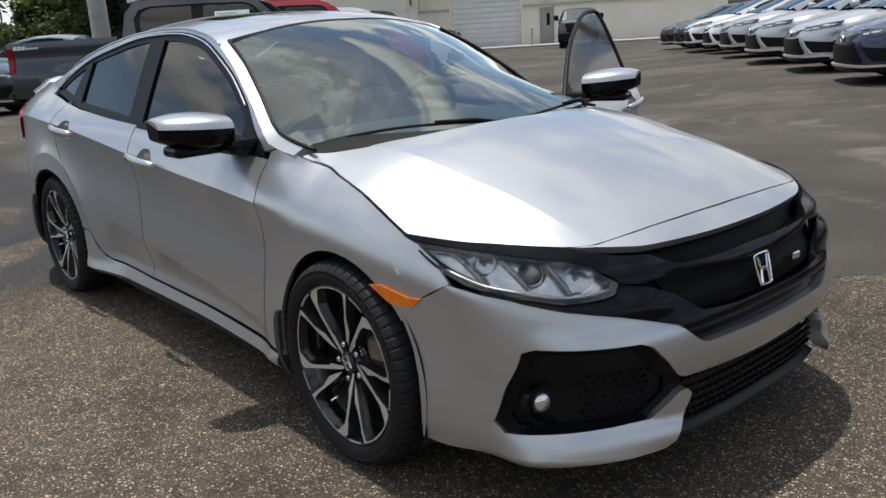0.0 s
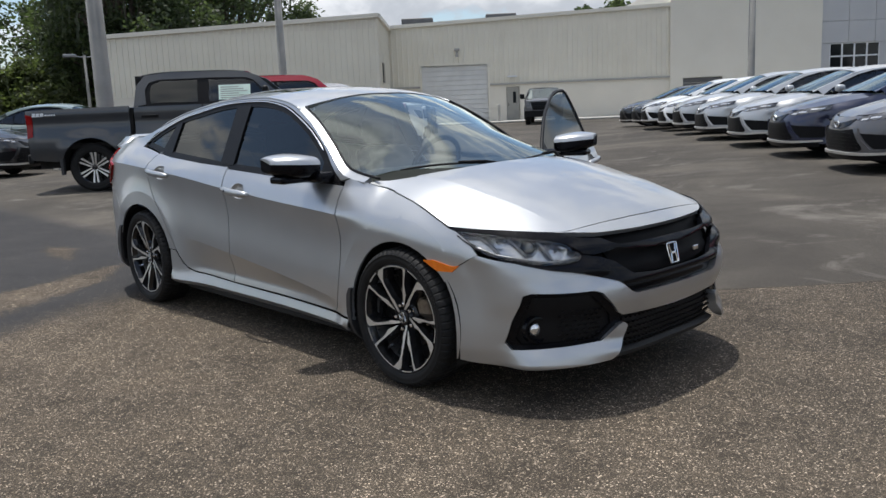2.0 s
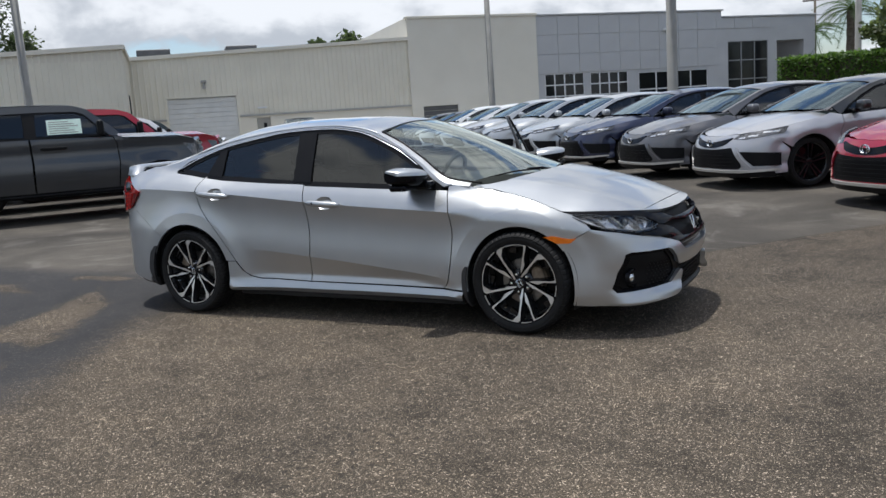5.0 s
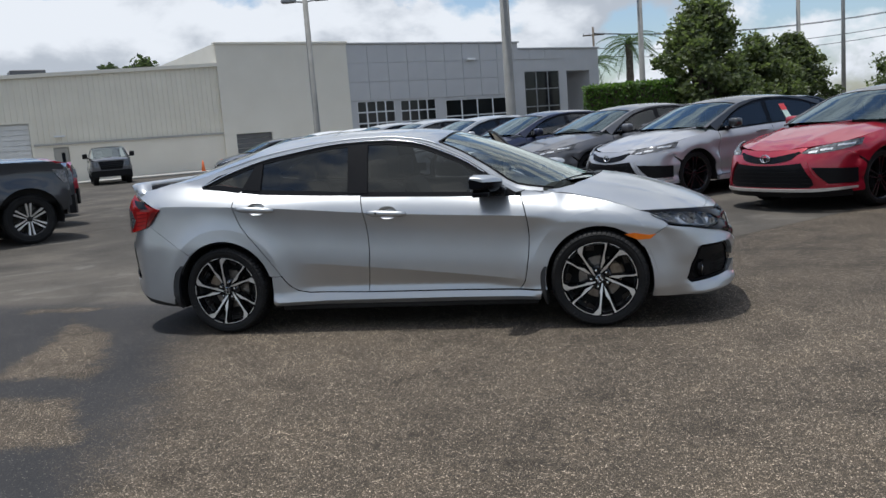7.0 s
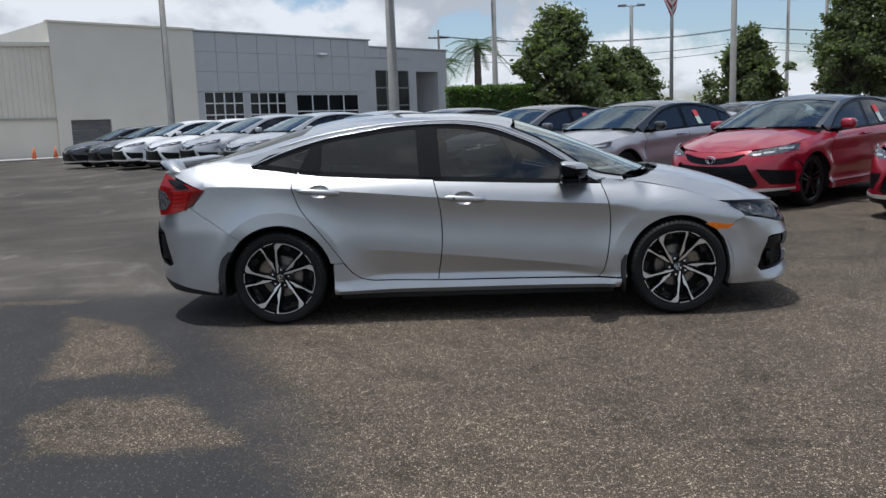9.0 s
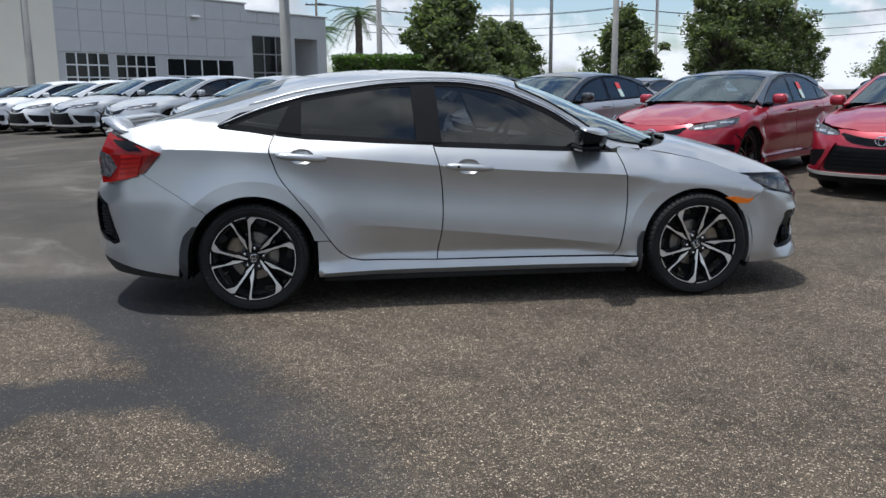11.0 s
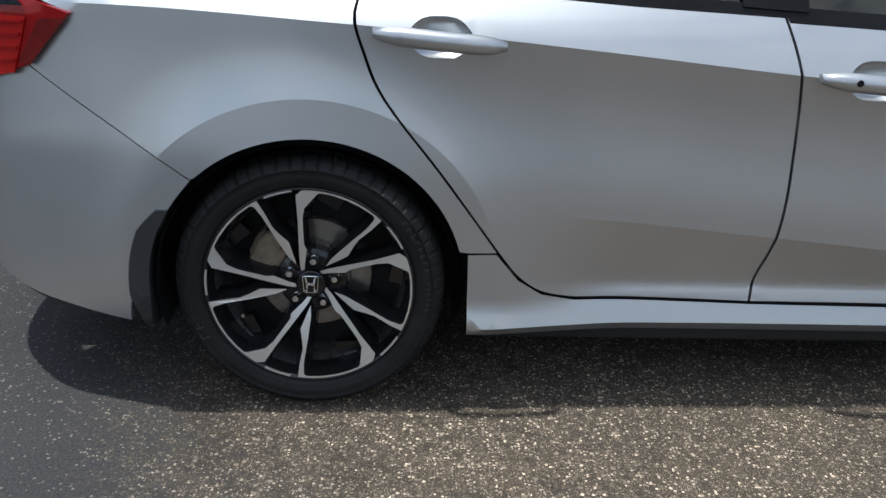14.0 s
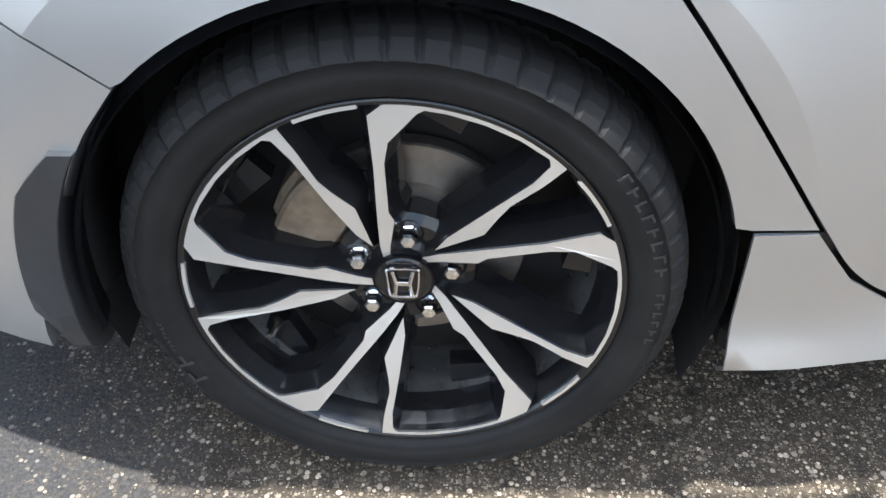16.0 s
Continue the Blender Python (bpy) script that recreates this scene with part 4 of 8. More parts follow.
def smooth(f):
    f = min(1.0, max(0.0, f))
    return f * f * (3 - 2 * f)


def rounded(pts, closed=True, n=6):
    """A Catmull-Rom curve through 2D or 3D points."""
    P = [np.array(p, float) for p in pts]
    k = len(P)
    out = []
    for i in range(k if closed else k - 1):
        p0, p1, p2, p3 = (P[(i + j) % k] for j in (-1, 0, 1, 2)) if closed else (P[max(i - 1, 0)], P[i], P[i + 1], P[min(i + 2, k - 1)])
        for q in range(n):
            t = q / n
            out.append(tuple(0.5 * (2 * p1 + (p2 - p0) * t + (2 * p0 - 5 * p1 + 4 * p2 - p3) * t * t + (3 * p1 - p0 - 3 * p2 + p3) * t ** 3)))
    if not closed:
        out.append(tuple(P[-1]))
    return out


def arc(cx, cy, r, a0, a1, n=14):
    return [(cx + r * math.cos(radians(a0 + (a1 - a0) * i / n)), cy + r * math.sin(radians(a0 + (a1 - a0) * i / n))) for i in range(n + 1)]


def inside(P, loops):
    """Even-odd test of many points against closed loops."""
    r = np.zeros(len(P), bool)
    for L in loops:
        A = np.array(L, float)
        B = np.roll(A, -1, axis=0)
        for (x0, y0), (x1, y1) in zip(A, B):
            if y0 == y1:
                continue
            c = ((y0 > P[:, 1]) != (y1 > P[:, 1])) & (P[:, 0] < (x1 - x0) * (P[:, 1] - y0) / (y1 - y0) + x0)
            r ^= c
    return r


def divided(L, h):
    out = []
    for (x0, y0), (x1, y1) in zip(L, L[1:] + L[:1]):
        n = max(1, math.ceil(math.hypot(x1 - x0, y1 - y0) / h))
        out += [(x0 + (x1 - x0) * i / n, y0 + (y1 - y0) * i / n) for i in range(n)]
    return out


def patch(outline, fmap, h, out, flange=0.014, holes=(), bm=None, mi=0, lines=(), soft=()):
    """A panel: an outline in two parameters, filled with an even net, laid on the surface fmap, its rim folded inwards.
    lines: creases, as open runs of points, kept as sharp edges; soft: runs that the net follows without a crease.
    out: the way that its outside faces."""
    loops = [divided([tuple(p[:2]) for p in L], h) for L in (outline, *holes)]
    pts, edges = [], []
    for L in loops:
        k = len(pts)
        pts += L
        edges += [(k + i, k + (i + 1) % len(L)) for i in range(len(L))]
    first_line, first_soft = len(edges), 10 ** 9
    for n_, L in enumerate((*lines, *soft)):
        if n_ == len(lines):
            first_soft = len(edges)
        k = len(pts)
        pts += [tuple(p[:2]) for p in L]
        edges += [(k + i, k + i + 1) for i in range(len(L) - 1)]
    A = np.array(loops[0])
    lo, hi = A.min(0), A.max(0)
    gx = np.arange(lo[0] + h / 2, hi[0], h)
    gy = np.arange(lo[1] + h / 2, hi[1], h)
    G = np.array([(x, y) for x in gx for y in gy]) if len(gx) and len(gy) else np.zeros((0, 2))
    if len(G):
        G = G[inside(G, loops)]
        R = np.array(pts)
        G = np.array([g for g in G if ((R - g) ** 2).sum(1).min() > (0.45 * h) ** 2])
    allp = [Vector(p) for p in pts] + [Vector(p) for p in G]
    vo, eo, fo, _, oe, _ = delaunay_2d_cdt(allp, edges, [], 0, 1e-7)
    V2 = np.array([tuple(v) for v in vo])
    C = np.array([V2[list(f)].mean(0) for f in fo])
    keep = inside(C, loops)
    for i, f in enumerate(fo):
        # no slivers along straight edges
        (ax, ay), (bx, by), (cx, cy) = V2[list(f)[:3]]
        long2 = max((ax - bx) ** 2 + (ay - by) ** 2, (cx - bx) ** 2 + (cy - by) ** 2, (ax - cx) ** 2 + (ay - cy) ** 2)
        if len(f) == 3 and abs((bx - ax) * (cy - ay) - (by - ay) * (cx - ax)) < 0.004 * long2:
            keep[i] = False
    bm = bm or bmesh.new()
    vs = [bm.verts.new(fmap(*v)) for v in V2]
    faces = []
    for f, k in zip(fo, keep):
        if k:
            try:
                faces.append(bm.faces.new([vs[i] for i in f]))
            except ValueError:
                pass
    for v in [v for v in vs if not v.link_faces]:
        bm.verts.remove(v)
    bm.normal_update()
    tot = Vector((0, 0, 0))
    for f in faces:
        tot += f.normal * f.calc_area()
    if tot.dot(Vector(out)) < 0:
        bmesh.ops.reverse_faces(bm, faces=faces)
    for f in faces:
        f.smooth, f.material_index = True, mi
    for (a, b), src in zip(eo, oe):
        if lines and any(first_line <= i < first_soft for i in src) and vs[a].is_valid and vs[b].is_valid:
            e = bm.edges.get((vs[a], vs[b]))
            if e:
                e.smooth = False
    if flange:
        bm.normal_update()
        fs = set(faces)
        rim = [e for f in faces for e in f.edges if len(e.link_faces) == 1]
        low = {}
        for e in rim:
            e.smooth = False
            for v in e.verts:
                if v not in low:
                    n = Vector((0, 0, 0))
                    for f in v.link_faces:
                        if f in fs:
                            n += f.normal
                    low[v] = bm.verts.new(v.co - n.normalized() * flange)
        for e in rim:
            f = e.link_faces[0]
            lp = next(l for l in f.loops if l.edge == e)
            a, b = lp.vert, lp.link_loop_next.vert
            q = bm.faces.new((b, a, low[a], low[b]))
            q.material_index = mi
    return bm


def tyre_mesh(R, r, w, seg=120, groove=3, depth=0.006):
    """A tyre round the y axis, its outer side at -y, with cross grooves in the shoulders."""
    hw = w / 2
    d = R - r
    prof = [(r - 0.004, -hw + 0.016, 0), (r + 0.003, -hw + 0.006, 0), (r + 0.007, -hw + 0.001, 0), (r + 0.011, -hw + 0.0015, 0), (r + 0.014, -hw - 0.001, 0), (r + 0.42 * d, -hw - 0.004, 0), (r + 0.585 * d, -hw + 0.001, 0), (r + 0.592 * d, -hw - 0.0015, 0), (r + 0.61 * d, -hw - 0.0012, 0.25), (r + 0.72 * d, -hw + 0.004, 1), (r + 0.84 * d, -hw + 0.013, 1), (r + 0.93 * d, -hw + 0.026, 1), (R - 0.0025, -hw + 0.038, 1),
            (R - 0.001, -hw + 0.060, 1), (R - 0.009, -hw + 0.062, 0), (R - 0.009, -hw + 0.070, 0), (R - 0.0005, -hw + 0.072, 0.8), (R, -0.006, 0.8), (R - 0.009, -0.004, 0), (R - 0.009, 0.004, 0), (R, 0.006, 0.6),
            (R - 0.001, hw - 0.05, 1), (R - 0.006, hw - 0.028, 1), (R - 0.026, hw - 0.006, 0), (r + 0.45 * d, hw + 0.004, 0), (r - 0.004, hw - 0.016, 0)]
    bm = bmesh.new()
    rings = []
    for rad, y, g in prof:
        ring = []
        for k in range(seg):
            rr = rad - (depth * g if k % groove in ((0, 1) if groove > 5 else (0,)) else 0)
            a = 2 * math.pi * (k + (0.3 if k % groove == 0 else -0.3 if k % groove == 1 else 0) * (groove > 5)) / seg + max(0.0, y + hw - 0.03) * (0.6 if groove > 5 else 0)
            ring.append(bm.verts.new((rr * math.cos(a), y, rr * math.sin(a))))
        rings.append(ring)
    for i, (r0, r1) in enumerate(zip(rings, rings[1:])):
        for k in range(seg):
            f = bm.faces.new((r0[k], r1[k], r1[(k + 1) % seg], r0[(k + 1) % seg]))
            f.smooth = prof[i][2] == 0
    return bm


def spin(poly, a):
    c, s = math.cos(radians(a)), math.sin(radians(a))
    return [(x * c - y * s, x * s + y * c) for x, y in poly]


def plate(bm, poly, y0, y1, mi=0, dish=0.0, R=1.0):
    """A flat spoke face: an outline in x and z between y0 (outer) and y1, sunk towards the hub by dish."""
    t = bmesh.new()
    sink = lambda x, z: dish * (1 - min(1.0, math.hypot(x, z) / R)) ** 1.5
    a = [t.verts.new((x, y0 + sink(x, z), z)) for x, z in poly]
    b = [t.verts.new((x, y1 + sink(x, z), z)) for x, z in poly]
    k = len(poly)
    for tri in mathutils_tess(poly):
        t.faces.new([a[i] for i in tri])
    for i in range(k):
        t.faces.new((a[i], b[i], b[(i + 1) % k], a[(i + 1) % k]))
    bmesh.ops.recalc_face_normals(t, faces=t.faces)
    for f in t.faces:
        f.material_index = mi
    return merge(bm, t)


def mathutils_tess(poly):
    from mathutils.geometry import tessellate_polygon
    return [tuple(t) for t in tessellate_polygon([[Vector((x, z, 0)) for x, z in poly]])]

# ---- the silver sedan ----
AX, WR = 2.70, 0.322           # wheelbase, tyre radius
FLARE = 0.452                  # crest of the swelling round the wheel arches
f_a = Keys((0.16, 0.93), (0.20, 0.955), (0.26, 0.985), (0.32, 0.99), (0.38, 0.985), (0.45, 1.0), (0.55, 0.985), (0.62, 0.955), (0.70, 0.90), (0.76, 0.83), (0.80, 0.75))
f_b = Keys((0.16, 0.80), (0.20, 0.825), (0.26, 0.838), (0.45, 0.85), (0.62, 0.855), (0.70, 0.84), (0.76, 0.80), (0.80, 0.76))
r_a = Keys((0.18, 0.90), (0.30, 0.975), (0.45, 0.99), (0.60, 1.0), (0.70, 0.985), (0.78, 0.95), (0.90, 0.91), (1.0, 0.89), (1.1, 0.86))
r_b = Keys((0.18, 0.80), (0.30, 0.835), (0.60, 0.845), (0.90, 0.845), (0.96, 0.83), (1.05, 0.74), (1.1, 0.69))
mid_w = Keys((-0.2, 0.845), (0.0, 0.845), (0.45, 0.832), (1.1, 0.822), (1.8, 0.826), (2.3, 0.84), (2.6, 0.85), (2.8, 0.85))
crease = Keys((-0.9, 0.955), (-0.46, 0.96), (0.13, 0.93), (0.64, 0.885), (1.1, 0.84), (1.7, 0.795), (2.21, 0.765), (2.6, 0.735), (2.95, 0.69), (3.3, 0.60))
low_crease = Keys((0.4, 0.50), (0.53, 0.50), (1.1, 0.455), (1.86, 0.375), (2.3, 0.32))
belt_z = Keys((-0.9, 1.08), (-0.4, 1.095), (-0.15, 1.08), (0.32, 1.01), (0.73, 0.98), (1.07, 0.955), (1.72, 0.92), (2.2, 0.89), (2.42, 0.895), (2.5, 0.884), (2.6, 0.866), (2.75, 0.833), (2.9, 0.784), (2.98, 0.754), (3.14, 0.725), (3.4, 0.66))
belt_y = Keys((-0.9, 0.56), (-0.6, 0.64), (-0.17, 0.69), (0.3, 0.735), (1.07, 0.752), (2.2, 0.748), (2.42, 0.722), (2.5, 0.706), (2.6, 0.728), (2.75, 0.752), (2.9, 0.773), (2.98, 0.781), (3.14, 0.742), (3.4, 0.52))
roof_z = Keys((-0.95, 1.06), (-0.85, 1.08), (-0.7, 1.10), (-0.58, 1.13), (-0.26, 1.235), (0.06, 1.325), (0.42, 1.392), (0.8, 1.413), (1.18, 1.405), (1.49, 1.378), (1.62, 1.355), (1.9, 1.265), (2.2, 1.145), (2.55, 0.995))
rail_z = Keys((-0.95, 1.03), (-0.6, 1.085), (-0.3, 1.13), (-0.17, 1.155), (0.03, 1.21), (0.3, 1.278), (0.53, 1.314), (0.8, 1.342), (1.05, 1.352), (1.2, 1.350), (1.48, 1.315), (1.76, 1.205), (1.95, 1.09), (2.2, 0.935), (2.55, 0.90))
rail_y = Keys((-0.95, 0.56), (-0.6, 0.62), (-0.3, 0.64), (0.03, 0.64), (0.3, 0.610), (0.53, 0.588), (1.0, 0.560), (1.2, 0.555), (1.48, 0.567), (1.76, 0.613), (1.95, 0.660), (2.2, 0.72), (2.55, 0.74))
hood_d = Keys((2.35, 0.098), (2.5, 0.110), (2.75, 0.117), (2.98, 0.128), (3.12, 0.115), (3.36, 0.09), (3.47, 0.045))
hood_z = Keys((2.40, 1.012), (2.7, 0.98), (3.0, 0.915), (3.2, 0.85), (3.35, 0.79), (3.44, 0.745), (3.49, 0.716))


def body_w(x):
    if x > 2.6:
        return 0.85 * max(0.0, 1 - ((x - 2.6) / 1.0) ** 3) ** (1 / 3)
    if x < 0:
        return 0.845 * max(0.0, 1 - min(1.0, -x / 1.0) ** 3.2) ** (1 / 3.2)
    return mid_w(x)


def side_y(x, z):
    """Half the body's width at a place along it and a height."""
    w, zc, zb = body_w(x), crease(x), belt_z(x)
    yb = min(belt_y(x), w - 0.012)
    if z >= zb:
        d = z - zb
        return yb - 0.45 * d - 0.10 * d * d
    if z >= zc:
        f = (z - zc) / (zb - zc)
        y = w + (yb - w) * (0.55 * f + 0.45 * f * f)
    else:
        zl = low_crease(x)
        amp = smooth((x - 0.45) / 0.35) * smooth((2.30 - x) / 0.12) * max(0.0, min(1.0, (zl - 0.30) / 0.10))
        y = w - (0.005 + 0.012 * smooth((x + 0.1) / 0.7)) * math.sin(math.pi / 2 * min(1.0, (zc - z) / 0.14)) + (0.003 + 0.007 * smooth((x + 0.1) / 0.7)) * smooth((zc - 0.16 - z) / 0.2)
        y += 0.024 * min(1.0, (zc - z) / 0.30) * smooth((0.40 - x) / 0.5)
        if z < zl:
            y -= amp * 0.045 * min(1.0, (zl - z) / max(0.05, zl - 0.315))
        y += amp * 0.014 * smooth((0.345 - z) / 0.07)
        if 0.3 < x < 2.4:
            y += 0.30 * min(0.058, max(0.0, 0.28 - z)) - 0.95 * max(0.0, 0.222 - z)
        elif z < 0.25:
            y -= 0.25 * (0.25 - z)
    for cx in (0.0, AX):
        r = math.hypot(x - cx, z - WR)
        if r < 0.60:
            y += 0.0105 * min(1.0, (0.60 - r) / (0.60 - FLARE)) ** 2 * smooth((crease(x) - 0.01 - z) / 0.10)
    return y


def fender_map(s):
    """The side over the front wheel, where the shoulder crease melts away towards the lamp."""
    def m(x, z):
        k = smooth((x - 2.25) / 0.22) * max(0.0, 1 - (abs(z - crease(x)) / 0.12) ** 2)
        if k <= 0:
            return side(x, z, s)
        y = sum(side_y(x, min(z + 0.042 * k * d / 4, max(z, belt_z(x) - 0.001))) for d in range(-4, 5)) / 9
        return (x, s * y, z)
    return m


def side(x, z, s=-1, off=0.0):
    return (x, s * (side_y(x, z) + off), z)


def side_map(s=-1, off=0.0):
    return lambda x, z: side(x, z, s, off)


def glass_map(s=-1, off=0.0):
    """The plane of the side windows, carried on below the waist."""
    def m(x, z):
        d = z - belt_z(x)
        yb = min(belt_y(x), body_w(x) - 0.012)
        return (x, s * (yb - 0.45 * d - (0.10 * d * d if d > 0 else 0.0) + off), z)
    return m


def top_z(x, y):
    d = roof_z(x) - rail_z(x)
    return roof_z(x) - d * (abs(y) / rail_y(x)) ** 2.3


def top_map(off=0.0):
    return lambda x, y: (x, y, top_z(x, y) + off)


def hood_ridge(x):
    return 0.555 - 0.07 * (x - 2.6)


def hood_map(off=0.0):
    def m(x, y):
        a = abs(y)
        z = hood_z(x) - hood_d(x) * (a / 0.70) ** 2.4
        d = a - hood_ridge(x)
        z += (0.008 * max(0.0, 1 - d / 0.15 if d > 0 else 1 + d / 0.16)) * smooth((3.42 - x) / 0.3)
        return (x, y, z + off)
    return m


def front_pt(y, z, off=0.0):
    a, b = f_a(z), f_b(z)
    return (2.6 + a * max(0.0, 1 - (min(abs(y), b * 0.9999) / b) ** 3) ** (1 / 3) + off, y, z)


def front_u(u, z, off=0.0):
    """The front wall, by an angle that runs from the right wheel arch (-1) to the left one (1)."""
    a, b, th = f_a(z), f_b(z), abs(u) * math.pi / 2
    c, s = math.cos(th), math.sin(th)
    return (2.6 + (a + off) * max(0.0, c) ** (2 / 3), math.copysign((b + off) * s ** (2 / 3), u), z)


def fu(y, z):
    return math.copysign(math.asin(min(1.0, (abs(y) / f_b(z)) ** 1.5)) / (math.pi / 2), y), z


def fx(x, z):
    return math.acos(min(1.0, max(0.0, (x - 2.6) / f_a(z)) ** 1.5)) / (math.pi / 2), z


def rear_u(u, z, off=0.0):
    a, b, th = r_a(z), r_b(z), abs(u) * math.pi / 2
    c, s = math.cos(th), math.sin(th)
    return (-(a + off) * max(0.0, c) ** (2 / 3.2), math.copysign((b + off) * s ** (2 / 3.2), u), z)


def ru(y, z):
    return math.copysign(math.asin(min(1.0, (abs(y) / r_b(z)) ** 1.6)) / (math.pi / 2), y), z


def rx(x, z):
    return math.acos(min(1.0, max(0.0, -x / r_a(z)) ** 1.6)) / (math.pi / 2), z


civic = thing("car", pose(0, 0, 0), "silver sedan with two-tone alloy wheels and one open front door", "car")
SIL = M["silver"]

# side seams, as lines of (x, z)
gap_rear = [(0.145, 1.035), (0.115, 0.955), (0.135, 0.87), (0.18, 0.77), (0.31, 0.60), (0.445, 0.413), (0.50, 0.345), (0.56, 0.305), (0.64, 0.288)]
gap_mid = [(1.068, 0.955), (1.10, 0.82), (1.115, 0.70), (1.118, 0.55), (1.105, 0.42), (1.09, 0.34), (1.083, 0.275)]
gap_front = [(2.20, 0.892), (2.235, 0.78), (2.25, 0.66), (2.247, 0.56), (2.23, 0.43), (2.205, 0.32), (2.17, 0.272)]
dlo_low = [(-0.17, 1.082), (0.0, 1.058), (0.145, 1.035), (0.32, 1.012), (0.73, 0.982), (1.068, 0.957), (1.72, 0.922), (2.17, 0.893)]
dlo_top = [(2.17, 0.893), (2.06, 0.96), (1.95, 1.05), (1.85, 1.115), (1.76, 1.165), (1.60, 1.235), (1.48, 1.278), (1.34, 1.306), (1.2, 1.32), (1.0, 1.322), (0.78, 1.312), (0.53, 1.278), (0.29, 1.238), (0.03, 1.162), (-0.17, 1.082)]
fine = lambda L: rounded(L, False, 5)
G = 0.0035


def shifted(L, dx, dz=0.0):
    return [(x + dx, z + dz) for x, z in L]


SEAM = rounded([(-0.252, 0.590), (-0.323, 0.640), (-0.46, 0.730), (-0.605, 0.826)], False, 7)


def ring_line(cx):
    return [(cx + FLARE * math.cos(radians(a)), WR + FLARE * math.sin(radians(a))) for a in range(20, 163, 4)]


UPPER = [(x, crease(x)) for x in np.linspace(-0.50, 2.26, 70)]
LOWER = [(x, low_crease(x)) for x in np.linspace(0.60, 2.16, 45)]
FOOT = [[(x, z) for x in np.linspace(0.50, 2.22, 40)] for z in (0.33, 0.316, 0.302, 0.288)]
CREASES = [UPPER, LOWER, ring_line(0.0), ring_line(AX)[6:]]


def handle_cup(d):
    """The hollow behind a door handle, an oval in (x, z)."""
    (x0, z0), (x1, z1) = HANDLES[d]
    xm, zm = x0 * 0.5 + x1 * 0.5, (z0 + z1) / 2 + 0.002
    return xm, zm, rounded([(xm - 0.072, zm), (xm - 0.045, zm + 0.036), (xm, zm + 0.043), (xm + 0.045, zm + 0.034), (xm + 0.072, zm - 0.003), (xm + 0.042, zm - 0.038), (xm, zm - 0.043), (xm - 0.042, zm - 0.036)], True, 4)


HANDLES = {"rear": ((0.155, 0.917), (0.44, 0.892)), "front": ((1.13, 0.838), (1.415, 0.818))}


